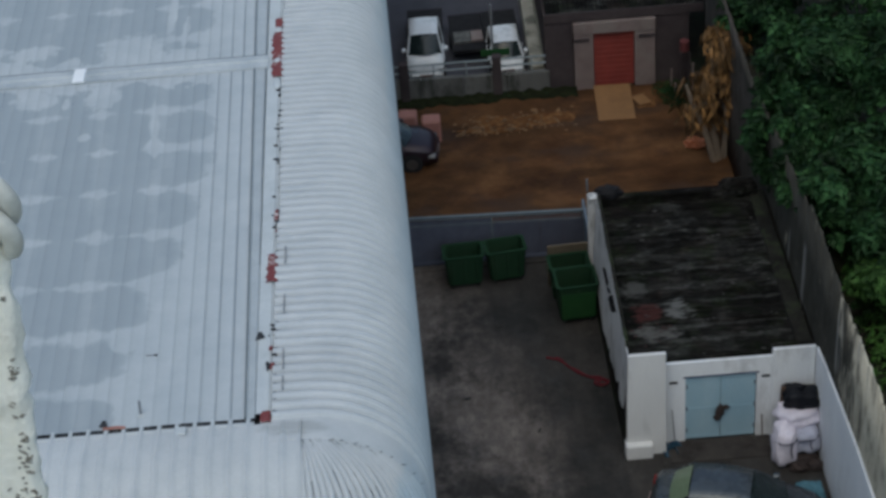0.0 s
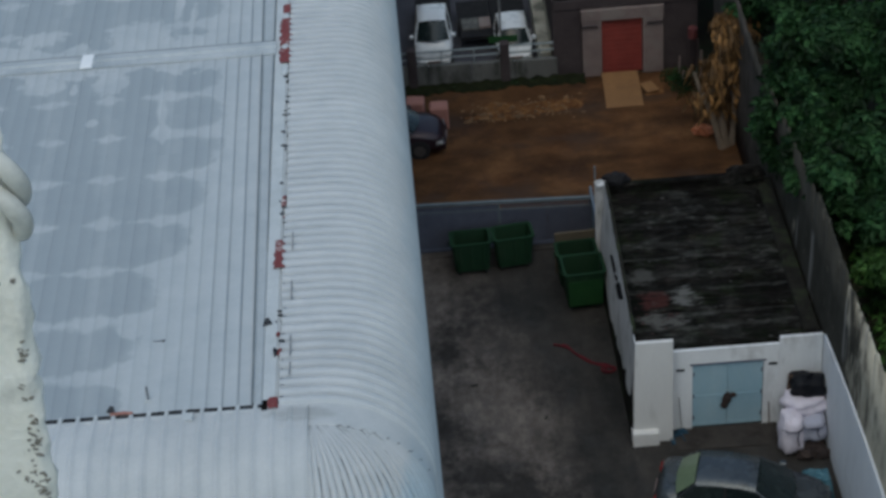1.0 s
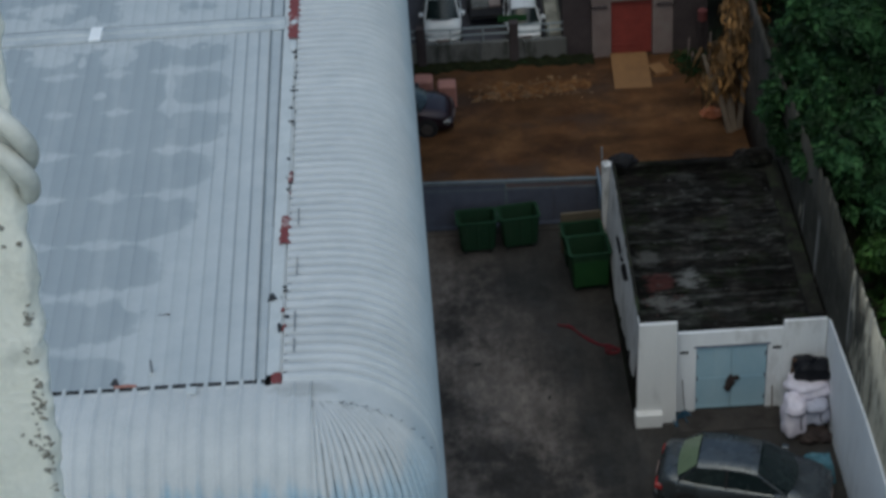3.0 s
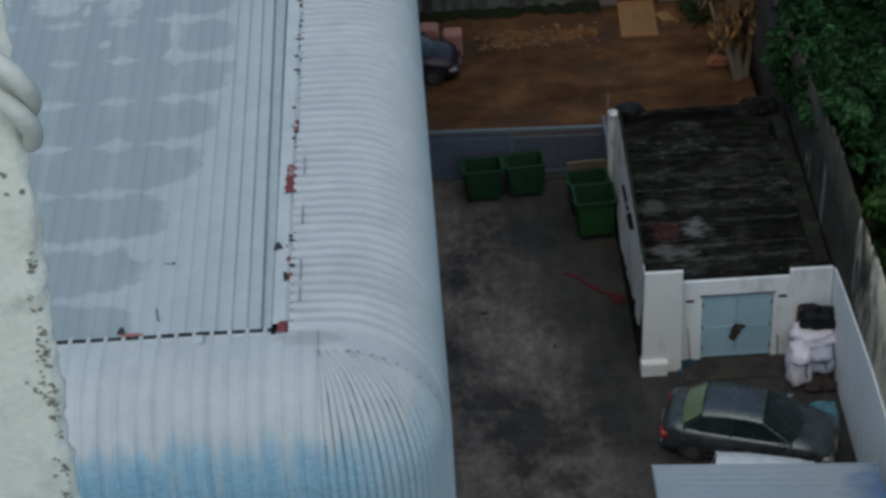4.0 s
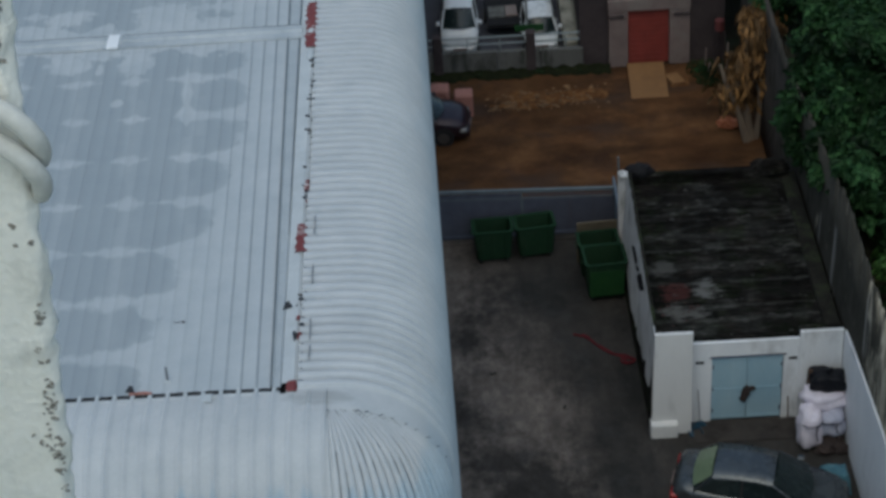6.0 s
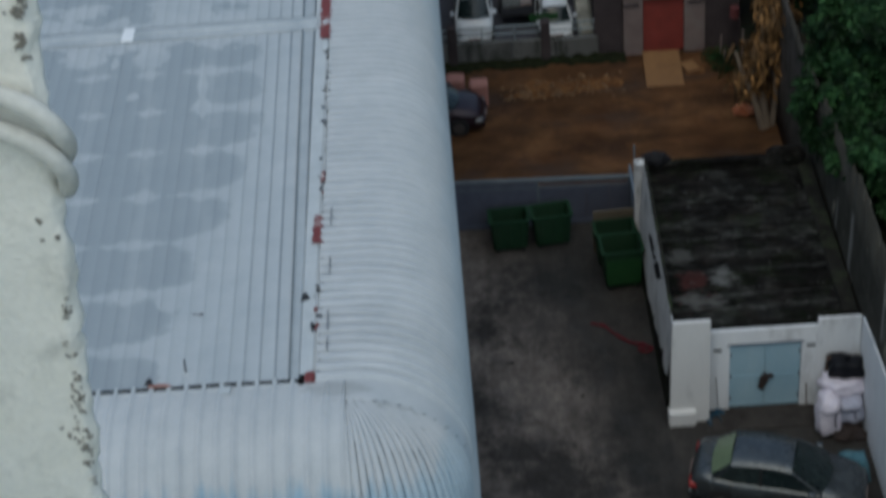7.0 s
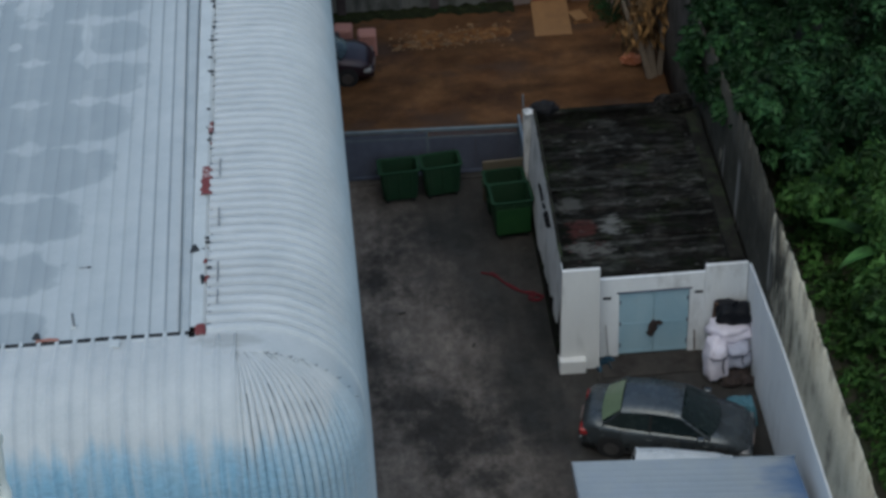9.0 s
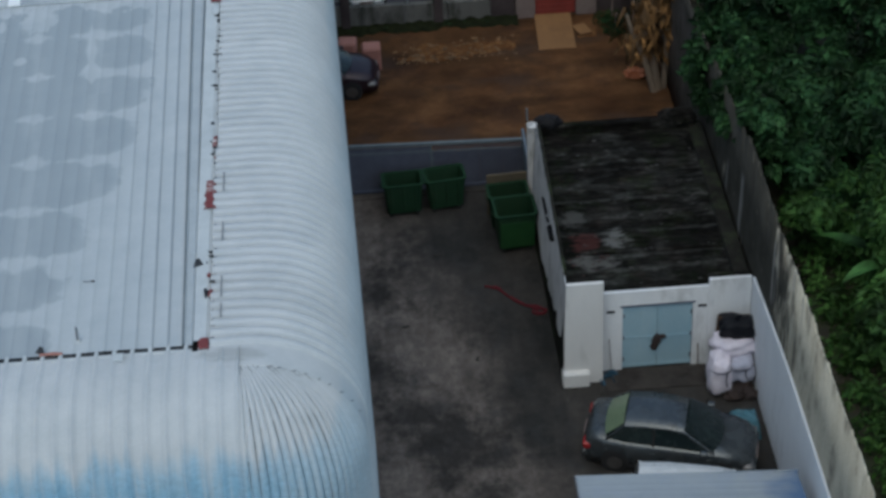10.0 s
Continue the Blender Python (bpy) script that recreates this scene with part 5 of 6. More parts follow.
# ---- vehicles ----
def car(paint, length, width, height, label, profile, glass_z, rear_glass="glass", wheel_r=0.31, green=False, category="car"):
    """A car along +x: lower body and greenhouse lofted from the side profile, with its own glass, lamps and wheels.
    profile: stations (x, z of the deck, half width share, roof height or 0)."""
    root = thing("car", (0, 0, 0), 0, label, category)
    hw = width / 2
    bm = bmesh.new()
    rings = []
    for x, deck, share, _ in profile:
        a = hw * share
        rings.append([(x, -a * 0.93, 0.2), (x, -a, 0.42), (x, -a, deck - 0.16), (x, -a * 0.93, deck - 0.03), (x, -a * 0.55, deck + 0.015), (x, 0, deck + 0.025),
                      (x, a * 0.55, deck + 0.015), (x, a * 0.93, deck - 0.03), (x, a, deck - 0.16), (x, a, 0.42), (x, a * 0.93, 0.2)])
    loft(bm, rings)
    body = part("body", bm, paint, root, smooth=True)
    # greenhouse: glass block, then a roof skin and pillars just proud of it
    cab = [(x, deck, share, r) for x, deck, share, r in profile if r]
    bm = bmesh.new()
    rings = []
    for x, deck, share, r in cab:
        a, t = hw * share * 0.92, hw * share * 0.72
        f = (r - deck) / max(1e-6, height - deck)
        b = a + (t - a) * f
        rings.append([(x, -a, deck - 0.06), (x, -b, r - 0.02), (x, -b * 0.6, r), (x, 0, r + 0.01), (x, b * 0.6, r), (x, b, r - 0.02), (x, a, deck - 0.06)])
    loft(bm, rings)
    part("glasshouse", bm, "glass", root, "dark window glass")
    high = [c for c in cab if c[3] > height - 0.12]
    bm = bmesh.new()
    rows = []
    for x, deck, share, r in high:
        t = hw * share * 0.74
        rows.append([(x, -t - 0.02, r - 0.05), (x, -t, r + 0.012), (x, -t * 0.5, r + 0.035), (x, 0, r + 0.042), (x, t * 0.5, r + 0.035), (x, t, r + 0.012), (x, t + 0.02, r - 0.05)])
    sheet(bm, rows)
    part("roof_panel", bm, paint, root, smooth=True)
    for s in (-1, 1):
        a0, a1 = cab[0], high[0]
        z0, z1 = high[-1], cab[-1]
        mid = 0.5 * (a1[0] + z0[0])
        for (p, q) in (((a0[0], a0[1], a0[2] * 0.93), (a1[0], a1[3], a1[2] * 0.735)), ((z1[0], z1[1], z1[2] * 0.93), (z0[0], z0[3], z0[2] * 0.735)),
                       ((mid, a1[1], 0.93), (mid, a1[3], 0.735))):
            bm = bmesh.new()
            tube(bm, [(p[0], s * hw * p[2], p[1] - 0.04), (q[0], s * (hw * q[2] + 0.005), q[1])], 0.035, 6)
            part("pillar", bm, paint if p[0] != mid else "rubber", root)
    # rear screen and windscreen as their own panes
    for a, b, m, nm in ((cab[0], high[0], rear_glass, "rear_screen"), (cab[-1], high[-1], "glass", "windscreen")):
        bm = bmesh.new()
        o = 0.02 if a[0] > b[0] else -0.02
        ya, yb = hw * a[2] * 0.72, hw * b[2] * 0.6
        bow = 0.16 if o > 0 else -0.07
        rows = []
        for f in (0.0, 0.35, 0.7, 1.0):
            row = []
            for k in range(9):
                q = k / 4 - 1
                half = (ya * 1.12 + (yb * 1.12 - ya * 1.12) * f) * (1 - 0.05 * abs(f - 0.5))
                row.append((a[0] + (b[0] - a[0]) * f + o + bow * (1 - q * q) * (1 - 0.75 * f), half * q, a[1] + 0.03 + (b[3] - a[1] - 0.02) * f + 0.03 * (1 - q * q)))
            rows.append(row)
        sheet(bm, rows)
        part(nm, bm, m, root, smooth=True)
    x0, x1 = profile[0][0], profile[-1][0]
    for s in (-1, 1):
        d = profile[1][1]
        part("tail_lamp", boxed(x0 - 0.02, x0 + 0.22, s * hw * 0.72 - 0.17, s * hw * 0.72 + 0.17, d - 0.33, d - 0.12, 0.04), "taillight", root)
        d = profile[-2][1]
        part("head_lamp", boxed(x1 - 0.3, x1 - 0.02, s * hw * 0.7 - 0.18, s * hw * 0.7 + 0.18, d - 0.24, d - 0.08, 0.04), "headlight", root)
        part("door_mirror", boxed(cab[-1][0] - 0.32, cab[-1][0] - 0.14, s * (hw + 0.07) - 0.08, s * (hw + 0.07) + 0.08, cab[-1][1] + 0.0, cab[-1][1] + 0.13, 0.03), paint, root)
        part("sill_trim", boxed(x0 + 0.9, x1 - 0.9, s * hw - 0.012, s * hw + 0.012, 0.2, 0.3, 0.008), "rubber", root)
        for d in (0.45, 0.78):
            xh = x0 + (x1 - x0) * d - 0.25
            part("door_handle", boxed(xh, xh + 0.16, s * hw - 0.012, s * hw + 0.02, 0.72, 0.75, 0.006), paint, body)
        for x in (x0 + 0.19 * (x1 - x0), x0 + 0.81 * (x1 - x0)):
            bm = bmesh.new()
            tube(bm, [(x, s * (hw - 0.2), wheel_r), (x, s * (hw + 0.012), wheel_r)], wheel_r, 22)
            wheel = part("wheel", bm, "rubber", root, "black tyre")
            bm = bmesh.new()
            tube(bm, [(x, s * (hw - 0.02), wheel_r), (x, s * (hw + 0.02), wheel_r)], wheel_r * 0.64, 18)
            part("rim", bm, "chrome", wheel, "dull alloy rim")
            bm = bmesh.new()
            tube(bm, [(x, s * (hw - 0.25), wheel_r + 0.02), (x, s * (hw + 0.004), wheel_r + 0.02)], wheel_r * 1.16, 22)
            part("wheel_arch", bm, "rubber", root)
    part("bumper", boxed(x0 - 0.05, x0 + 0.1, -hw * 0.86, hw * 0.86, 0.28, 0.52, 0.04), paint, root)
    part("bumper", boxed(x1 - 0.1, x1 + 0.05, -hw * 0.8, hw * 0.8, 0.24, 0.5, 0.04), paint, root)
    part("number_plate", boxed(x0 - 0.075, x0 - 0.04, -0.24, 0.24, 0.56, 0.68, 0.005), "portico", root)
    part("number_plate", boxed(x1 + 0.04, x1 + 0.07, -0.24, 0.24, 0.36, 0.47, 0.005), "portico", root)
    return root


SEDAN_LONG = [(-2.24, 0.7, 0.78, 0), (-2.19, 0.93, 0.86, 0), (-2.05, 1.02, 0.92, 0), (-1.82, 1.05, 0.95, 0), (-1.66, 1.04, 0.97, 1.06), (-1.44, 1.03, 0.99, 1.25), (-1.2, 1.0, 1.0, 1.42), (-0.65, 0.98, 1.0, 1.47), (-0.05, 0.97, 1.0, 1.46),
         (0.34, 0.96, 1.0, 1.4), (0.75, 0.95, 1.0, 1.19), (1.17, 0.94, 0.99, 0.95), (1.6, 0.89, 0.97, 0), (1.95, 0.8, 0.91, 0), (2.16, 0.68, 0.8, 0), (2.24, 0.5, 0.68, 0)]
SEDAN = [(x * 0.93 if x > 0 else x * 0.98, z, a, h) for x, z, a, h in SEDAN_LONG]
VAN = [(-1.7, 0.9, 0.95, 0), (-1.66, 1.0, 0.97, 1.0), (-1.5, 1.02, 1.0, 1.72), (-0.8, 1.02, 1.0, 1.8), (0.4, 1.02, 1.0, 1.8), (0.75, 1.0, 1.0, 1.74), (1.3, 0.98, 0.99, 1.0), (1.52, 0.9, 0.97, 0), (1.66, 0.74, 0.92, 0), (1.7, 0.5, 0.88, 0)]
CAB = [(-1.0, 0.9, 0.95, 0), (-0.97, 1.0, 0.97, 1.0), (-0.93, 1.02, 1.0, 1.7), (-0.6, 1.02, 1.0, 1.78), (0.0, 1.02, 1.0, 1.77), (0.35, 1.0, 1.0, 1.7), (0.62, 1.08, 0.99, 1.1), (0.8, 1.0, 0.97, 0), (0.95, 0.74, 0.92, 0), (1.0, 0.5, 0.88, 0)]


def vehicles():
    s = car("carpaint", 4.46, 1.72, 1.46, "dark grey metallic sedan parked beside the white wall", SEDAN, 1.0, "sunshade")
    s.matrix_basis = pose(2.5, -2.86, 0, 0, 0, -15.6)
    v = car("whitepaint", 3.4, 1.5, 1.8, "white compact van parked under the metal awning", VAN, 1.0, category="van")
    v.matrix_basis = pose(2.66, -5.7, 0, 0, 0, -14)
    w = car("whitepaint", 2.0, 1.36, 1.78, "white cab truck with dark flat bed parked at the railing", CAB, 1.0, category="truck")
    part("flat_bed", boxed(-3.6, -1.08, -0.66, 0.66, 0.5, 0.66, 0.02), "dark", w, "dark flat load bed")
    part("headboard", boxed(-1.12, -1.06, -0.64, 0.64, 0.66, 1.25, 0.01), "dark", w)
    w.matrix_basis = pose(-4.66, 21.72, 0, 0, 0, -91)
    k = car("whitepaint", 2.0, 1.3, 1.24, "small white truck with a dark windscreen parked at the railing", [(x, z * 0.7, a, r * 0.7) for x, z, a, r in CAB], 1.0, category="truck")
    part("flat_bed", boxed(-3.2, -1.08, -0.64, 0.64, 0.5, 0.64, 0.02), "dark", k, "dark flat load bed")
    k.matrix_basis = pose(-1.78, 21.6, 0, 0, 0, -88)
    p = car("purple", 4.2, 1.65, 1.42, "dark purple car standing on the brown earth yard", SEDAN, 1.0)
    p.matrix_basis = pose(-6.55, 15.9, 0, 0, 0, -4)


vehicles()


# ---- awning ----
def awning():
    root = thing("awning", (0, 0, 0), -3.8, "flat ribbed metal awning, bleached blue-grey, over parked cars", "awning")
    root.matrix_basis = pose(-0.37, -6.13, 0, 0, 0, -3.9)
    for k in range(8):
        bm = bmesh.new()
        y1 = -k * 0.76
        rows = []
        for i in range(25):
            y = y1 - 0.79 * i / 24
            h = 0.006 * (1 if (y / 0.19) % 1.0 < 0.3 else 0)
            rows.append([(x - y * (0.08 + 0.007 * x), y, 2.74 + h + 0.003 * (k % 2) - 0.012 * x) for x in np.linspace(0, 5.12, 8)])
        sheet(bm, rows)
        part("awning_sheet", bm, "awning", root)
    bm = bmesh.new()
    loft(bm, [[(a, 0.0, z), (b, 0.0, z), (b + 0.71, -6.2, z), (a + 0.5, -6.2, z)] for a, b, z in ((-0.02, 5.12, 2.62), (-0.02, 5.12, 2.66))])
    part("underlay", bm, "steel", root)
    part("fascia", boxed(-0.03, 5.15, -0.02, 0.02, 2.56, 2.73, 0.005), "awning", root)
    bm = bmesh.new()
    loft(bm, [[(-0.04 + d, y, z) for d, y in ((0, 0), (0.03, 0), (0.53, -6.2), (0.5, -6.2))] for z in (2.58, 2.75)])
    part("fascia", bm, "pole_grey", root)
    for y, xs in ((-0.25, (0.15, 5.0)), (-5.9, (0.65, 5.45))):
        for x in xs:
            bm = bmesh.new()
            tube(bm, [(x, y, 0), (x, y, 2.62)], 0.045, 10)
            part("post", bm, "pole_grey", root)


awning()


# ---- clutter in front of the shed ----
def clutter():
    def sack(c, sx, sy, sz, seed, name, mat, label, category, group="", rz=0.0, strap=0):
        """A slumped squarish sack with creases, and loops where it has them."""
        root = thing(name, c, rz, label, category, group)
        bm = bmesh.new()
        vs = bmesh.ops.create_icosphere(bm, subdivisions=4, radius=1.0)["verts"]
        for v in vs:
            d = v.co.normalized()
            q = (abs(d.x) ** 4 + abs(d.y) ** 4 + abs(d.z) ** 4) ** (-1 / 4)
            p = d * q
            k = 1 + 0.24 * noise.noise(d * 1.7 + Vector((seed, 0, 0))) - 0.13 * abs(noise.noise(d * 4.5 + Vector((0, seed, 0)))) + 0.03 * noise.noise(d * 9 + Vector((0, 0, seed)))
            v.co = Vector((p.x * sx * k, p.y * sy * k, sz + p.z * sz * k))
            if v.co.z < 0:
                v.co.z = 0
        part("body", bm, mat, root, smooth=True)
        if strap:
            bm = bmesh.new()
            tube(bm, [(-sx * 0.98, -sy * 0.5, sz * 1.5), (-sx * 0.6, -sy * 1.0, sz * 1.53), (0, -sy * 1.07, sz * 1.5), (sx * 0.6, -sy * 1.02, sz * 1.54), (sx * 0.99, -sy * 0.45, sz * 1.5)], 0.02, 6)
            part("strap", bm, "strap", root, "blue-grey lifting strap")
        for i in range(strap - 1):
            x = (0.35 - 0.8 * i) * sx
            bm = bmesh.new()
            tube(bm, [(x, -sy * 1.05, sz * 1.5), (x - 0.02, -sy * 1.06, sz * 1.1), (x + 0.03, -sy * 1.02, sz * 0.7)], 0.02, 6)
            part("strap", bm, "strap", root, "blue-grey lifting strap")
        return root

    sack((4.08, -0.62, 0), 0.29, 0.36, 0.62, 4, "bulk_bag", "bag_white", "tall white woven sack leaning on the pile", "sack", "stacked sacks", 6, 2)
    sack((4.66, -0.42, 0.26), 0.36, 0.36, 0.38, 7, "bulk_bag", "bag_grey", "greyish woven sack with blue straps on the pile", "sack", "stacked sacks", -3, 2)
    sack((4.6, -0.5, 0), 0.4, 0.34, 0.15, 17, "rubbish_sack", "rag", "flat dark rubbish sack under the white sacks", "sack", "", 12, 0)
    sack((4.52, -0.06, 0.9), 0.56, 0.44, 0.27, 13, "bulk_bag", "bag_white", "bulging white woven sack on top of the stack", "sack", "stacked sacks", 9, 0)
    bag = sack((4.6, 0.06, 1.38), 0.46, 0.34, 0.27, 21, "bin_bag", "bag_black", "shiny black rubbish bag on top of white sacks", "bag", "", -6, 0)
    bm = bmesh.new()
    tube(bm, [(0.02, 0.0, 0.48), (0.05, -0.02, 0.6), (0.12, -0.05, 0.7)], 0.08, 8, 0.03)
    part("knot", bm, "bag_black", bag)
    bm = bmesh.new()
    rows = []
    for i in range(15):
        v = i / 14
        h = 0.5 * min(1.0, 5 * v, 5 * (1 - v)) ** 0.6
        rows.append([(4.02 + 0.84 * k / 20, -2.6 + 0.7 * v, 0.02 + 1.15 * h * min(1.0, k / 2.5, (20 - k) / 2.5) ** 0.6 + 0.05 * noise.noise(Vector((k * 0.35, i * 0.5, 2))) * (0 < i < 14)) for k in range(21)])
    sheet(bm, rows)
    tagged(part("folded_tarpaulin", bm, "tarp"), "turquoise tarpaulin bundle on the ground by the wall", "tarpaulin")
    bm = bmesh.new()
    box(bm, -0.06, 0.06, -0.02, 0.02, 0, 1.95, 0.008, pose(4.08, 0.28, 0, 4, 3, 0))
    tagged(part("plank", bm, "timber"), "dark timber plank leaning on the shed wall", "plank")
    bm = bmesh.new()
    blob(bm, (4.45, -0.95, 0.14), 0.22, 1.2, 0.9, 0.7, 0.4, 2, 15, flat=0.0)
    blob(bm, (4.86, -0.95, 0.15), 0.2, 1, 0.9, 0.8, 0.4, 2, 19, flat=0.0)
    tagged(part("rubbish_sack", bm, "rag"), "small brown rubbish sack by the white sacks", "rubbish")
    # broom with a blue dustpan
    root = thing("broom", (1.36, 0.36, 0), 0, "thin broom with blue bristles leaning by the door", "broom")
    bm = bmesh.new()
    tube(bm, [(0, 0, 0.1), (-0.06, 0.13, 1.15)], 0.014, 6)
    part("stick", bm, "pole_grey", root)
    bm = bmesh.new()
    loft(bm, [[(-0.2, -0.07, 0), (0.2, -0.07, 0), (0.2, 0.07, 0), (-0.2, 0.07, 0)], [(-0.08, -0.03, 0.16), (0.08, -0.03, 0.16), (0.08, 0.03, 0.16), (-0.08, 0.03, 0.16)]])
    part("bristles", bm, "blue_plastic", root)
    root = thing("dustpan", (1.2, 0.08, 0), 12, "blue plastic dustpan lying on the concrete", "dustpan")
    bm = bmesh.new()
    box(bm, -0.18, 0.18, -0.13, 0.13, 0, 0.02)
    box(bm, -0.18, -0.16, -0.13, 0.13, 0.02, 0.1)
    box(bm, 0.16, 0.18, -0.13, 0.13, 0.02, 0.1)
    box(bm, -0.16, 0.16, 0.11, 0.13, 0.02, 0.14)
    part("pan", bm, "blue_plastic", root)
    bm = bmesh.new()
    tube(bm, [(0, 0.12, 0.08), (0, 0.3, 0.16)], 0.015, 6)
    part("handle", bm, "blue_plastic", root)
    bm = bmesh.new()
    tube(bm, [(3.72, 0.42, 0.0), (3.7, 0.5, 0.75)], 0.015, 6)
    tagged(part("stick", bm, "timber"), "short dark stick leaning beside the door", "stick")
    # red hose on the ground by the shed wall
    bm = bmesh.new()
    pts = []
    for k in range(40):
        s = k / 39
        pts.append((-1.75 + 1.6 * s + 0.05 * math.sin(s * 9), 4.55 - 1.35 * s + 0.08 * math.sin(s * 7), 0.03))
    tube(bm, pts, 0.034, 6)
    tube(bm, [(x - 0.05, y + 0.09 + 0.04 * math.sin(k * 0.5), z) for k, (x, y, z) in enumerate(pts[6:])], 0.034, 6)
    for r, dx in ((0.15, 0.0), (0.11, 0.05)):
        tube(bm, [(-0.3 + dx + 1.3 * r * math.cos(a), 3.22 + r * math.sin(a), 0.035 + 0.006 * a) for a in np.linspace(0.6, 6.6, 30)], 0.032, 6)
    tagged(part("garden_hose", bm, "hose"), "red rubber hose trailing over the yard to a loose loop", "hose")
    # door step slab, an added dark plate for a yard stain, small scraps
    tagged(part("door_step", boxed(1.15, 3.9, -0.35, 0.5, 0.0, 0.035, 0.01), "mud"), "low muddy concrete step before the blue door", "step", kind="structure")
    root = thing("drain_cover", (-2.5, -4.55, 0.01), 0, "dark barred plate added where the yard is stained", "drain cover")
    bm = bmesh.new()
    box(bm, -0.2, 0.2, -0.12, 0.12, 0, 0.02, 0.005)
    part("plate", bm, "rubber", root)
    for k in range(6):
        part("bar", boxed(-0.17 + k * 0.06, -0.14 + k * 0.06, -0.1, 0.1, 0.02, 0.028), "rubber", root)
    for x, y, s in ((-0.98, -4.86, 0.16), (2.6, -0.5, 0.05), (-0.4, 5.5, 0.08), (-3.0, 6.2, 0.07), (-4.1, 3.0, 0.06), (1.75, -0.12, 0.05), (3.3, -0.05, 0.04), (3.75, -0.9, 0.06), (1.0, -0.35, 0.05), (-2.2, 1.4, 0.05)):
        bm = bmesh.new()
        box(bm, -s * 1.6, s * 1.6, -s * 0.7, s * 0.7, 0.005, 0.03, 0.004, pose(x, y, 0.01, 0, 3, rnd.uniform(0, 90)))
        tagged(part("paper_scrap", bm, "lichen"), "pale scrap of litter on the yard", "litter", "yard scraps")


clutter()


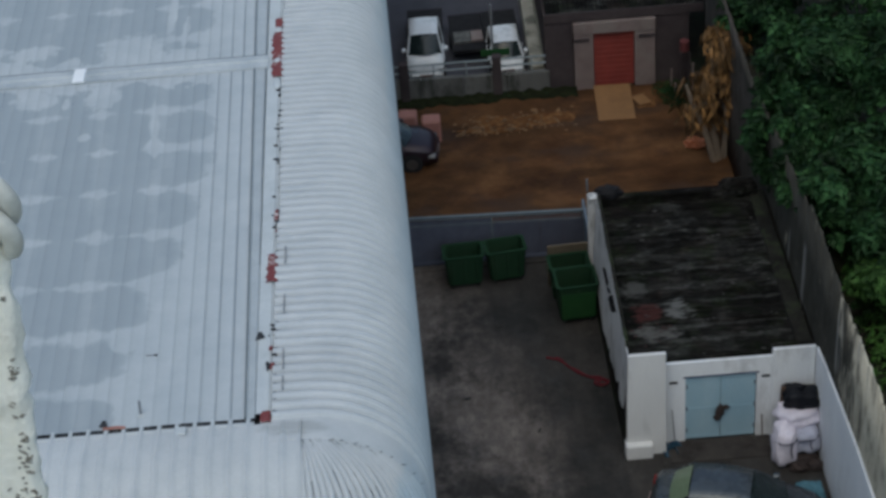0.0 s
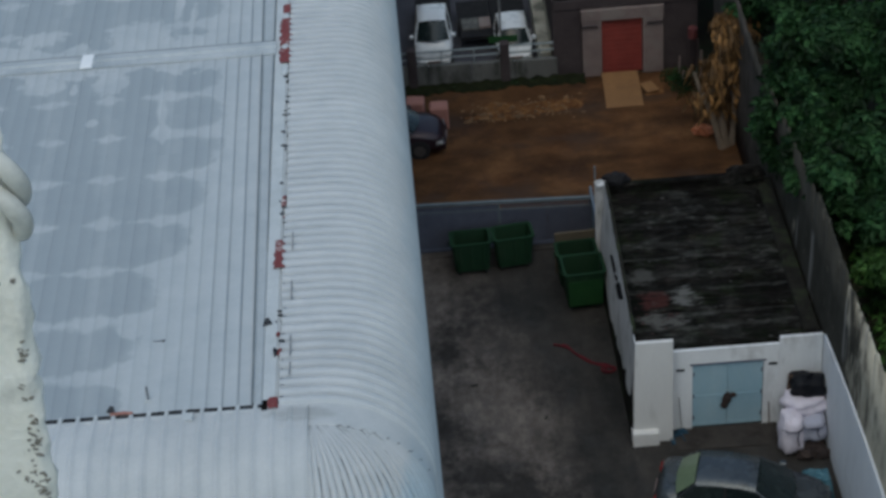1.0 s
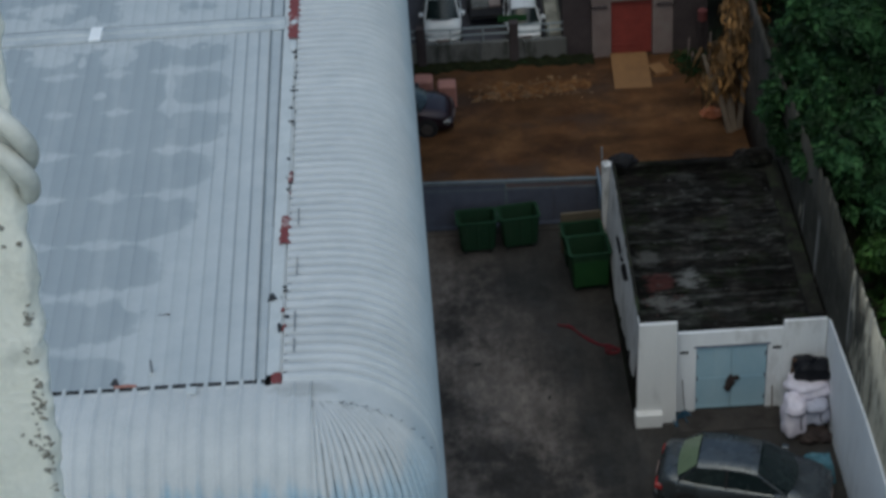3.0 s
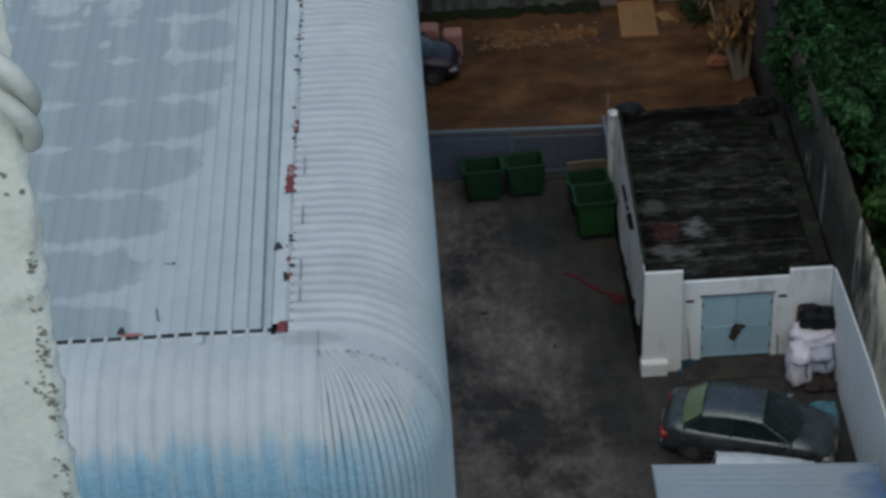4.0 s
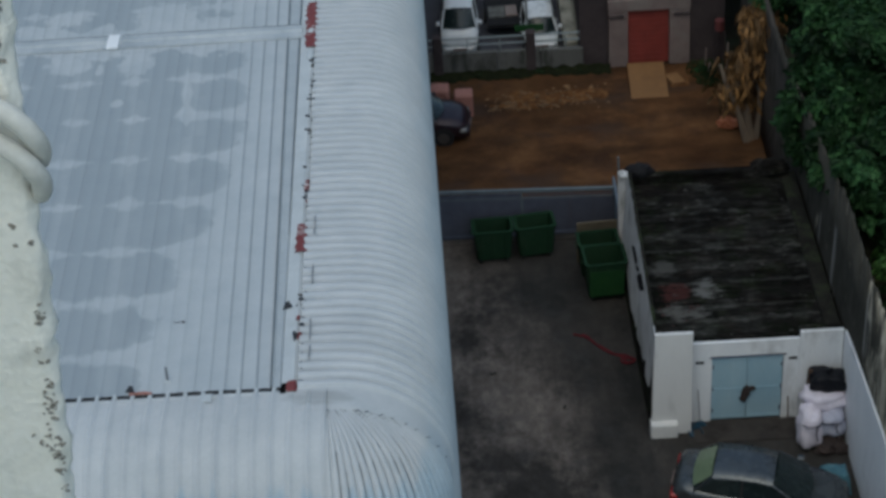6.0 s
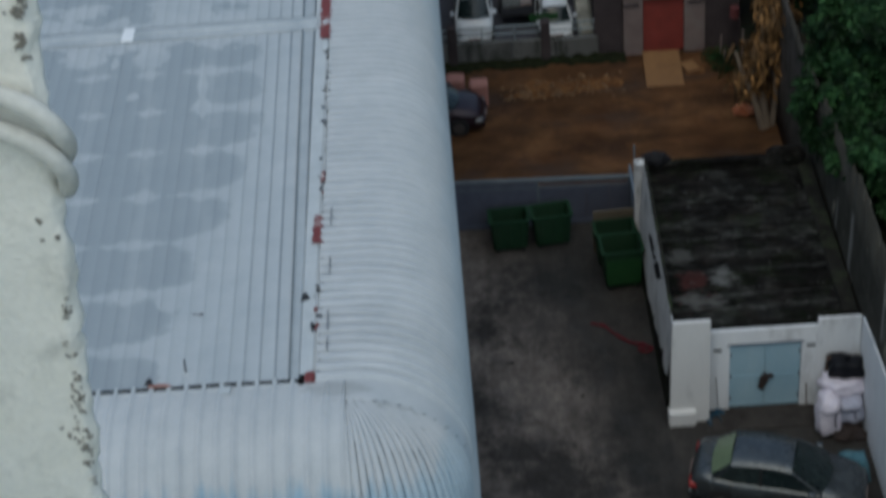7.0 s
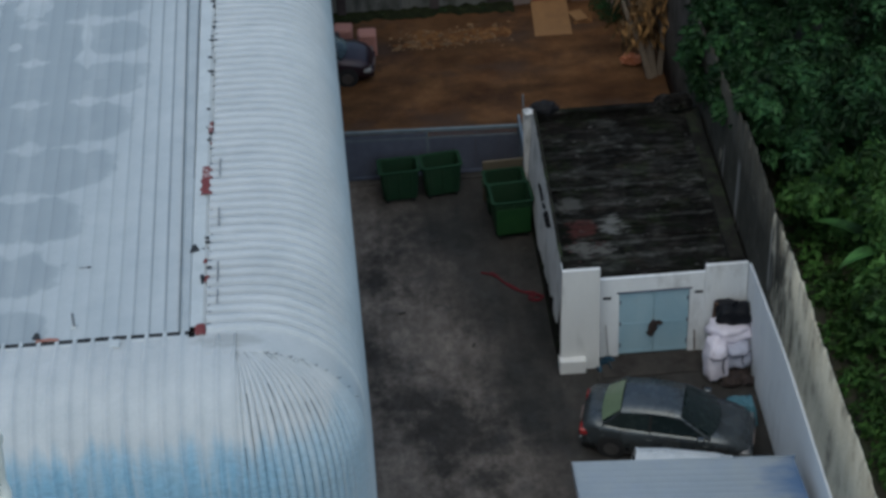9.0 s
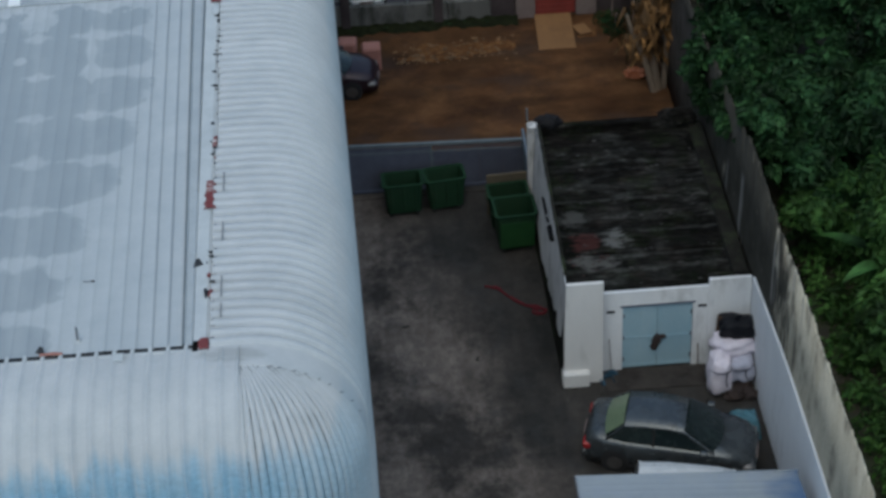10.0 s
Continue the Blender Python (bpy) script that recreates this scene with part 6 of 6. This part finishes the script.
# ---- far yard ----
def far_yard():
    # low wall with railing
    root = thing("railing_wall", (0, 19.6, 0), 0, "grey block wall with steel railing edging the car park", "fence")
    for k in range(9):
        a = -14.0 + k * 1.52
        part("wall_panel", boxed(a, a + 1.5, -0.1, 0.1, -0.05, 0.98 - 0.03 * max(0, k - 4), 0.012), "blockwall", root)
    for x in (-13.2, -9.3, -5.45, -2.18):
        part("post", boxed(x - 0.16, x + 0.16, -0.17, 0.15, -0.05, 1.62, 0.02), "darkwall", root)
    for z in (1.18, 1.45):
        bm = bmesh.new()
        tube(bm, [(-14, 0, z + 0.02), (-0.45, 0, z)], 0.035, 8)
        part("rail", bm, "rail", root)
    for k in range(12):
        x = -13.6 + k * 1.15
        part("stanchion", boxed(x - 0.02, x + 0.02, -0.02, 0.02, 0.9, 1.46), "rail", root)
    # guard house with red door
    root = thing("guard_house", (0, 0, 0), 0, "dark single-storey building with grey door surround and red door", "house")
    part("wall", boxed(-0.45, 0.54, 19.62, 19.85, 0, 3.0), "darkwall", root)
    part("wall", boxed(3.42, 4.6, 19.62, 19.85, 0, 3.0), "darkwall", root)
    part("wall", boxed(-0.45, -0.2, 19.85, 28, 0, 2.95), "darkwall", root)
    part("wall", boxed(4.35, 4.6, 19.85, 28, 0, 2.95), "darkwall", root)
    part("wall", boxed(-0.2, 4.35, 27.75, 28, 0, 3.6), "darkwall", root)
    part("wall", boxed(0.54, 3.42, 19.75, 19.95, 2.2, 3.0), "darkwall", root)
    part("door_pier", boxed(0.56, 1.24, 19.5, 19.8, 0, 2.2, 0.015), "portico", root)
    part("door_pier", boxed(2.68, 3.4, 19.5, 19.8, 0, 2.2, 0.015), "portico", root)
    part("door_lintel", boxed(0.54, 3.42, 19.48, 19.82, 2.2, 2.64, 0.015), "portico", root)
    for a, b in ((0.55, 1.1), (2.82, 3.38)):
        part("ledge", boxed(a, b, 19.42, 19.52, 1.98, 2.05, 0.01), "darkwall", root)
    for k in range(11):
        part("door_slat", boxed(1.25, 2.67, 19.66, 19.69, 0.02 + k * 0.197, 0.02 + (k + 1) * 0.197 - 0.008, 0.006), "red_door", root)
    for k in range(12):
        bm = bmesh.new()
        a = -0.4 + k * 0.5
        rows = []
        for v in (0, 1):
            rows.append([(a + 0.505 * i / 10, 19.62 + 8.8 * v, 3.02 + 0.9 * v + 0.022 * math.sin(i * math.tau / 3.3)) for i in range(11)])
        sheet(bm, rows)
        part("roof_sheet", bm, "mossroof", root)
    part("fascia", boxed(-0.4, 5.1, 19.57, 19.61, 2.7, 3.04), "darkwall", root)
    # ramp board and broken board beside it
    bm = bmesh.new()
    box(bm, -0.64, 0.64, -1.05, 1.05, 0, 0.03, 0.006, pose(1.8, 18.3, 0.1, 5, 0, -1))
    tagged(part("plywood_ramp", bm, "ply"), "plywood board laid as a ramp to the red door", "board")
    bm = bmesh.new()
    box(bm, -0.25, 0.25, -0.3, 0.3, 0, 0.05, 0.01, pose(2.75, 18.35, 0.06, 6, 4, 25))
    tagged(part("board_offcut", bm, "ply"), "pale board offcut beside the ramp", "board")
    # rubble in a loose line over a spill of sandy crumbs
    bm = bmesh.new()
    for x0, x1, y0, y1, high in ((-3.9, -0.9, 17.1, 17.5, 0.03), (-3.2, -1.9, 17.45, 18.35, 0.022), (-1.9, 0.5, 17.3, 18.2, 0.02), (2.55, 3.3, 17.9, 18.6, 0.03)):
        ny, nx = 16, max(8, int((x1 - x0) / 0.09))
        grid = []
        for i in range(ny + 1):
            row = []
            for k in range(nx + 1):
                x, y = x0 + (x1 - x0) * k / nx, y0 + (y1 - y0) * i / ny
                e = min(k, nx - k) / nx * min(i, ny - i) / ny * 4
                z = 0.03 * min(1.0, 6 * e) + high * noise.noise(Vector((x * 3.1, y * 4.3, 5))) + 0.02 * noise.noise(Vector((x * 9, y * 9, 2))) - 0.02 + 0.05 * noise.noise(Vector((x * 0.6, y * 0.6, 3)))
                row.append((x, y, z))
            grid.append(row)
        sheet(bm, grid)
    tagged(part("sand_spill", bm, "sand"), "ochre sandy crumbs spread over the brown earth", "sand", kind="stuff")
    for k in range(130):
        x = rnd.uniform(-3.9, 0.4)
        y = 17.28 + 0.04 * x + rnd.gauss(0, 0.14) if k < 70 else rnd.uniform(17.3, 18.4)
        s = rnd.uniform(0.025, 0.06) * (1.0 if rnd.random() < 0.85 else 1.8)
        bm = bmesh.new()
        blob(bm, (x, y, s * 0.35), s, rnd.uniform(0.8, 1.7), 1, rnd.uniform(0.4, 0.8), 0.7, 2.2, k + 20, 1)
        tagged(part("rubble_stone", bm, "rubble"), "pale broken stone on the brown earth", "stone", "rubble line")
    # dark green strip at the foot of the low wall and of the dark building
    bm = bmesh.new()
    grid = []
    for k in range(120):
        x = -8.5 + 9.1 * k / 119
        front = 19.12 + 0.22 * noise.noise(Vector((x * 1.3, 0, 4))) + 0.12 * noise.noise(Vector((x * 4.1, 0, 9)))
        grid.append([(x, front, 0.01), (x, front + 0.08, 0.07 + 0.03 * noise.noise(Vector((x * 6, 1, 0)))), (x, 19.4, 0.12 + 0.07 * noise.noise(Vector((x * 5, 2, 0)))), (x, 19.495, 0.2 + 0.12 * noise.noise(Vector((x * 3.3, 3, 0))))])
    sheet(bm, grid)
    tagged(part("moss_strip", bm, "footgreen"), "dark green strip along the foot of the low wall", "moss", kind="stuff")
    for x, y, h in ((-5.42, 17.3, 0.95), (-4.62, 16.95, 0.9)):
        bm = bmesh.new()
        box(bm, -0.32, 0.32, -0.28, 0.28, 0, h, 0.06, pose(x, y, 0, 0, 0, rnd.uniform(-8, 8)))
        tagged(part("foam_block", bm, "pink"), "faded pink foam block standing behind the car", "foam block", "pink foam blocks")
    bm = bmesh.new()
    blob(bm, (4.15, 15.1, 0.2), 0.25, 1.25, 0.9, 0.8, 0.7, 2.4, 3, flat=0.0)
    tagged(part("orange_sack", bm, "orange"), "crumpled orange plastic sack at the foot of a tree", "sack")
    # red drum on a stand, and white stakes
    root = thing("red_drum", (4.35, 19.0, 0), 0, "red plastic drum raised on dark posts", "drum")
    bm = bmesh.new()
    tube(bm, [(0, 0, 1.55), (0, 0, 1.62), (0, 0, 1.85), (0, 0, 1.92)], 0.17, 14)
    part("drum", bm, "drumred", root)
    for a in (-0.15, 0.15):
        for b in (-0.15, 0.15):
            part("leg", boxed(a - 0.03, a + 0.03, b - 0.03, b + 0.03, -0.02, 1.56), "darkwall", root)
    for x, y, h in ((3.86, 18.9, 0.9), (4.55, 18.5, 1.3), (3.95, 18.6, 0.5)):
        bm = bmesh.new()
        tube(bm, [(x, y, 0), (x + 0.03, y, h)], 0.035, 7)
        tagged(part("stake", bm, "portico"), "pale stake standing in weeds", "stake", "pale stakes")
    # pale low wall edging the car park, and stacked boards between the cars
    bm = bmesh.new()
    box(bm, -0.96, -0.5, 20.2, 32, 0, 0.75, 0.03)
    box(bm, -0.49, -0.46, 20.2, 32, 0, 1.0, 0.01)
    tagged(part("wall_lot", bm, "lotwall"), "pale weathered low wall edging the car park", "wall", kind="structure")
    root = thing("trailer", (-3.1, 23.4, 0), 2, "dark flat trailer carrying grey boards", "trailer")
    part("bed", boxed(-0.6, 0.6, -1.4, 1.4, 0.45, 0.6, 0.02), "dark", root)
    part("boards", boxed(-0.5, 0.1, -0.9, -0.1, 0.6, 0.68, 0.01), "blockwall", root)
    part("boards", boxed(0.13, 0.55, -0.85, -0.15, 0.6, 0.7, 0.01), "portico", root)
    for s in (-1, 1):
        bm = bmesh.new()
        tube(bm, [(s * 0.5, 0, 0.28), (s * 0.64, 0, 0.28)], 0.28, 16)
        part("wheel", bm, "rubber", root)
    root = thing("green_sign_post", (-2.25, 20.4, 0), 0, "thin grey post with a plain green plate by the railing", "post")
    part("plate", boxed(-0.45, 0.58, -0.08, -0.045, 1.2, 1.46, 0.01), "greenbright", root, "plain green plate")
    bm = bmesh.new()
    tube(bm, [(0, 0, 0), (0, 0, 3.2)], 0.04, 8)
    part("pole", bm, "pole_grey", root)


far_yard()


# ---- plants ----
def leaf_arrays(clumps, count, size, r):
    """Many leaves as plain arrays: clumps are (centre, radii)."""
    verts, faces = [], []
    total = sum(c[1][0] * c[1][1] for c in clumps)
    for c, rad in clumps:
        k_n = max(8, int(count * rad[0] * rad[1] / total))
        for _ in range(k_n):
            u = Vector((r.gauss(0, 1), r.gauss(0, 1), r.gauss(0, 1))).normalized()
            if u.z < -0.35:
                u.z = -u.z
            q = 0.62 + 0.42 * r.random() + 0.25 * noise.noise(u * 2.5 + c)
            p = c + Vector((u.x * rad[0], u.y * rad[1], u.z * rad[2])) * q
            n = (u + Vector((r.gauss(0, 0.5), r.gauss(0, 0.5), 0.5 + r.gauss(0, 0.4)))).normalized()
            d = n.orthogonal().normalized()
            d = (Matrix.Rotation(r.uniform(0, math.tau), 3, n) @ d + Vector((0, 0, -0.25))).normalized()
            ln = size * r.uniform(0.6, 1.35)
            w = ln * r.uniform(0.2, 0.32)
            s = d.cross(n).normalized() * w
            i = len(verts)
            verts += [p, p + d * ln * 0.5 + s + n * w * 0.3, p + d * ln - n * ln * 0.2, p + d * ln * 0.5 - s + n * w * 0.3]
            faces += [(i, i + 1, i + 2), (i, i + 2, i + 3)]
    return verts, faces


def tree(name, base, height, crown, count, size, mat, label, seed, bark="darkbark"):
    r = random.Random(seed)
    root = thing("tree", base, 0, label, "tree", "trees on the bank")
    bm = bmesh.new()
    top = Vector((r.uniform(-0.3, 0.3), r.uniform(-0.3, 0.3), height))
    tube(bm, [(0, 0, -0.3), top * 0.35 + Vector((0.1, 0, 0)), top * 0.7, top], 0.17, 9, 0.06)
    for c, rad in crown:
        s = top * r.uniform(0.45, 0.85)
        tube(bm, [s, (s + c) / 2 + Vector((0, 0, 0.15)), c], 0.06, 6, 0.02)
    part("trunk", bm, bark, root)
    sub = []
    for c, rad in crown:
        for _ in range(17):
            u = Vector((r.gauss(0, 1), r.gauss(0, 1), r.gauss(0, 0.8))).normalized()
            k = r.uniform(0.2, 0.4)
            sub.append((c + Vector((u.x * rad[0], u.y * rad[1], u.z * rad[2])) * r.uniform(0.55, 0.95), (rad[0] * k, rad[1] * k, rad[2] * k * 0.8)))
    v, f = leaf_arrays(sub, count, size, r)
    me = bpy.data.meshes.new("crown")
    me.from_pydata(v, [], f)
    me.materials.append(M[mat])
    ob = new("crown", me)
    ob.parent = root
    return root


def plants():
    V = Vector
    spots = [
        ((7.3, 9.0, 3.4), 2.2, [(V((0.2, 0, 2.6)), (2.1, 2.5, 1.7)), (V((-1.0, -1.6, 1.9)), (1.3, 1.5, 1.2)), (V((-0.7, 1.9, 2.2)), (1.3, 1.4, 1.2)), (V((-1.2, 0.0, 0.9)), (0.9, 2.1, 0.9)), (V((-2.0, -0.4, 0.7)), (0.75, 1.5, 1.5)), (V((-1.5, 1.0, 1.6)), (0.7, 0.9, 1.0))], 18000, 0.27, "leaf"),
        ((7.8, 3.6, 3.6), 2.0, [(V((0, 0, 2.2)), (2.0, 2.2, 1.5)), (V((-1.4, 0.9, 1.6)), (1.1, 1.5, 1.1)), (V((-0.9, -1.6, 1.5)), (1.2, 1.3, 1.0)), (V((-1.2, 0.6, 0.9)), (0.8, 1.8, 0.8)), (V((-2.3, 2.0, 1.2)), (0.7, 1.5, 1.1)), (V((-2.0, 0.0, 2.0)), (0.7, 1.1, 0.7))], 15000, 0.27, "leaf"),
        ((10.5, 7.0, 4.2), 3.2, [(V((0, 0, 3.4)), (2.8, 2.8, 1.9)), (V((0.6, -3, 3.0)), (2.2, 2.2, 1.5))], 7000, 0.26, "leaf"),
        ((8.6, 15.5, 3.8), 3.5, [(V((0, 0, 3.5)), (2.8, 3.0, 2.0)), (V((-1.6, -2.2, 2.6)), (1.6, 1.8, 1.3)), (V((-1.6, 2, 3.4)), (2.2, 2.0, 1.6))], 8000, 0.26, "leaf"),
        ((6.5, 16.6, 3.3), 1.8, [(V((0, 0, 1.8)), (1.3, 1.7, 1.2)), (V((-0.9, 1.2, 2.0)), (1.0, 1.2, 1.0)), (V((-0.8, -1.3, 1.1)), (0.8, 1.1, 0.8))], 7000, 0.26, "leaf"),
        ((8.3, -0.6, 3.8), 1.6, [(V((0, 0, 1.7)), (1.9, 2.0, 1.2)), (V((-1.3, 0.9, 1.3)), (1.2, 1.3, 0.9))], 7000, 0.24, "leaf2"),
        ((7.7, -4.4, 3.7), 1.2, [(V((0, 0, 1.0)), (1.3, 2.0, 0.9)), (V((0.6, 1.8, 0.9)), (1.2, 1.2, 0.8))], 6500, 0.24, "leaf2"),
        ((7.9, -8.2, 3.6), 1.1, [(V((0, 0, 0.9)), (1.3, 2.2, 0.9)), (V((0.5, -2.2, 0.8)), (1.2, 1.4, 0.8))], 6000, 0.24, "leaf2"),
        ((10.2, -4.5, 4.3), 1.5, [(V((0, 0, 1.4)), (2.0, 3.0, 1.2))], 5500, 0.26, "leaf2"),
        ((10.6, -10.0, 4.3), 1.5, [(V((0, 0, 1.3)), (2.0, 3.0, 1.2))], 4500, 0.26, "leaf2"),
        ((9.3, 8.4, 4.0), 2.2, [(V((0, 0, 2.2)), (1.6, 1.9, 1.3)), (V((-0.6, -1.6, 1.9)), (1.2, 1.2, 1.0))], 6000, 0.26, "leaf"),
        ((12.6, 0.8, 4.8), 3.0, [(V((0, 0, 2.8)), (2.6, 2.8, 1.7))], 4500, 0.26, "leaf"),
        ((12.8, 13.0, 4.8), 4.0, [(V((0, 0, 3.6)), (3.0, 3.4, 2.2))], 5000, 0.28, "leaf"),
        ((7.2, 22.5, 3.4), 4.5, [(V((0, 0, 4.0)), (2.8, 3.2, 2.2)), (V((-1.6, 1, 3.2)), (1.8, 2, 1.6))], 6000, 0.28, "leaf"),
    ]
    for k, (b, h, c, n, s, m) in enumerate(spots):
        lab = "dense dark green leafy tree on the bank behind the wall" if m == "leaf" else "lighter green leafy shrub on the bank behind the wall"
        tree("tree", b, h, c, n, s, m, lab, 50 + k)
    # old pale trunk hung with dry leaves in the earth yard
    r = random.Random(9)
    root = thing("tree", (4.66, 14.2, 0), 0, "old pale leaning trunks hung with dry orange-brown leaves", "tree")
    bm = bmesh.new()
    tube(bm, [(0.0, 0, -0.1), (-0.22, 0.08, 0.8), (-0.5, 0.15, 1.6), (-0.78, 0.22, 2.3), (-0.92, 0.3, 2.8)], 0.13, 10, 0.05)
    tube(bm, [(0.12, 0.1, -0.1), (-0.02, 0.2, 1.1), (-0.2, 0.3, 2.0), (-0.12, 0.45, 3.0), (0.1, 0.55, 4.3)], 0.15, 10, 0.07)
    tube(bm, [(0.3, 0.15, -0.1), (0.42, 0.3, 1.3), (0.4, 0.5, 2.6), (0.34, 0.65, 4.2)], 0.11, 8, 0.05)
    part("trunk", bm, "bark", root)
    v, f = [], []
    for k in range(760):
        if k < 430:
            p = Vector((r.gauss(0.22, 0.24), r.gauss(0.4, 0.25), 2.9 + 1.9 * r.random() ** 0.8))
            p.x *= 1.25 - 0.2 * max(0.0, p.z - 3.6)
        else:
            p = Vector((r.gauss(-0.2, 0.38), r.gauss(0.3, 0.25), r.uniform(1.5, 3.4)))
        d = Vector((r.gauss(0, 0.35), r.gauss(-0.1, 0.3), -1)).normalized()
        n = Vector((r.gauss(0, 0.6), -1, 0.5 + r.gauss(0, 0.4))).normalized()
        ln, w = r.uniform(0.25, 0.75), r.uniform(0.025, 0.08)
        q = d.cross(n).normalized() * w
        i = len(v)
        b = n * r.uniform(-0.1, 0.15)
        v += [p, p + d * ln * 0.35 + q + b, p + d * ln * 0.7 + q * 0.8 + b, p + d * ln, p + d * ln * 0.7 - q * 0.8 + b, p + d * ln * 0.35 - q + b]
        f += [(i, i + 1, i + 5), (i + 1, i + 2, i + 4, i + 5), (i + 2, i + 3, i + 4)]
    me = bpy.data.meshes.new("dry_leaves")
    me.from_pydata(v, [], f)
    me.materials.append(M["dry"])
    ob = new("dry_leaves", me)
    ob.parent = root
    # weeds along the foot of the back wall
    v, f = leaf_arrays([(V((3.5 + 0.9 * k / 6, 18.9 - 0.5 * (k % 3), 0.12)), (0.35, 0.35, 0.35)) for k in range(7)]
                       + [(V((-5.5 + k * 0.62 + r.uniform(-0.3, 0.3), 19.38, 0.02)), (r.uniform(0.1, 0.3), 0.08, r.uniform(0.06, 0.2))) for k in range(9)], 1100, 0.11, r)
    me = bpy.data.meshes.new("weeds")
    me.from_pydata(v, [], f)
    me.materials.append(M["leaf"])
    tagged(new("weeds", me), "green weeds along the foot of the wall", "weeds", kind="stuff")
    # low growth over the bank
    v, f = leaf_arrays([(V((7.25 + 5.6 * (k % 9) / 8 + r.gauss(0, 0.15), -15 + 24 * k / 150, 3.55 + 0.22 * 6.0 * (k % 9) / 8)), (r.uniform(0.5, 0.9), r.uniform(0.5, 1.0), r.uniform(0.3, 0.75))) for k in range(150)]
                       + [(V((6.6 + 0.25 * math.sin(k * 1.7), -9 + 16 * k / 40, 3.5)), (r.uniform(0.25, 0.5), r.uniform(0.3, 0.6), r.uniform(0.25, 0.6))) for k in range(40)], 31000, 0.2, r)
    me = bpy.data.meshes.new("undergrowth")
    me.from_pydata(v, [], f)
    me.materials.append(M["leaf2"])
    tagged(new("undergrowth", me), "dense low green undergrowth covering the bank", "undergrowth", kind="stuff")
    # broad arching fronds
    root = thing("banana_plant", (7.9, -2.2, 3.9), 0, "pale green plant with broad arching fronds on the bank", "plant")
    for k in range(6):
        a = k * 1.05 + 0.3
        bm = bmesh.new()
        rows = []
        L = 1.5 + 0.4 * (k % 3)
        for i in range(9):
            s = i / 8
            c = V((math.cos(a) * L * s, math.sin(a) * L * s, 1.1 + 1.3 * s - 1.3 * s * s))
            q = V((-math.sin(a), math.cos(a), 0)) * 0.2 * math.sin(math.pi * min(1, s * 0.9 + 0.08))
            rows.append([c - q + V((0, 0, 0.06)), c, c + q + V((0, 0, 0.06))])
        sheet(bm, rows)
        part("frond", bm, "frond", root)
    bm = bmesh.new()
    tube(bm, [(0, 0, -0.2), (0, 0, 1.15)], 0.1, 8, 0.05)
    part("stem", bm, "leaf2", root)


plants()


# ---- small things on the roof ----
def roof_bits():
    root = thing("vent_pipe", (-9.9, -11.2, 12.12), 0, "thin grey vent pipe standing on the roof", "pipe")
    bm = bmesh.new()
    tube(bm, [(0, 0, 0), (0.01, 0, 0.32)], 0.025, 8)
    part("pipe", bm, "pole_grey", root)
    part("collar", boxed(-0.06, 0.06, -0.06, 0.06, 0, 0.03, 0.01), "flash", root)
    bm = bmesh.new()
    tube(bm, [(-10.55, -11.53, 12.13), (-10.3, -11.52, 12.14), (-10.15, -11.54, 12.13)], 0.03, 6)
    tagged(part("rope_scrap", bm, "pink"), "faded orange rope scrap in the roof slot", "rope")
    for k in range(58):
        y = -11.2 + 14.5 * rnd.random()
        if noise.noise(Vector((0, y * 0.9, 2))) < -0.12:
            continue
        bm = bmesh.new()
        s = rnd.uniform(0.018, 0.055)
        blob(bm, (rib_end(y) - 0.03 + rnd.gauss(0, 0.035), y, 12.135), s, rnd.uniform(0.6, 1.8), rnd.uniform(0.6, 1.6), 0.5, 0.8, 2.0, k, 1)
        part("debris", bm, "rust" if k % 9 == 0 else "gapgrey", FACTORY)
    for y0, y1 in ((-6.95, -6.35), (-8.6, -8.0), (-10.3, -9.7), (-10.9, -10.5)):
        bm = bmesh.new()
        tube(bm, [(rib_end(y0) + 0.17, y0, 12.19), (rib_end(y1) + 0.17, y1, 12.19)], 0.014, 6)
        part("tie_bar", bm, "pole_grey", FACTORY)
    for x, y, a in ((-7.83, -9.28, 20), (-7.62, -10.18, 70), (-10.55, -11.5, -25)):
        bm = bmesh.new()
        loft(bm, [[(-0.1, 0.0, 0.0), (0.1, 0.0, 0.0), (0.1, 0.012, 0.0), (-0.1, 0.012, 0.0)], [(-0.02, 0.05, 0.13), (0.05, 0.05, 0.13), (0.05, 0.062, 0.13), (-0.02, 0.062, 0.13)]])
        tab = part("metal_tab", bm, "gapgrey", FACTORY, "bent dark metal tab")
        tab.matrix_basis = pose(x, y, 12.13, 0, 0, a)
    bm = bmesh.new()
    tube(bm, [(-9.97, -9.5, 12.135), (-9.86, -9.53, 12.15), (-9.79, -9.52, 12.16)], 0.006, 6)
    blob(bm, (-9.78, -9.52, 12.15), 0.028, 1.3, 0.8, 0.6, 0.5, 2.0, 4, 1)
    tagged(part("twig", bm, "rag"), "small dark twig lying on the pale roof sheets", "twig")
    part("loose_plate", boxed(-9.25, -9.05, -11.85, -11.65, 12.1, 12.15, 0.01), "flash", FACTORY)


roof_bits()
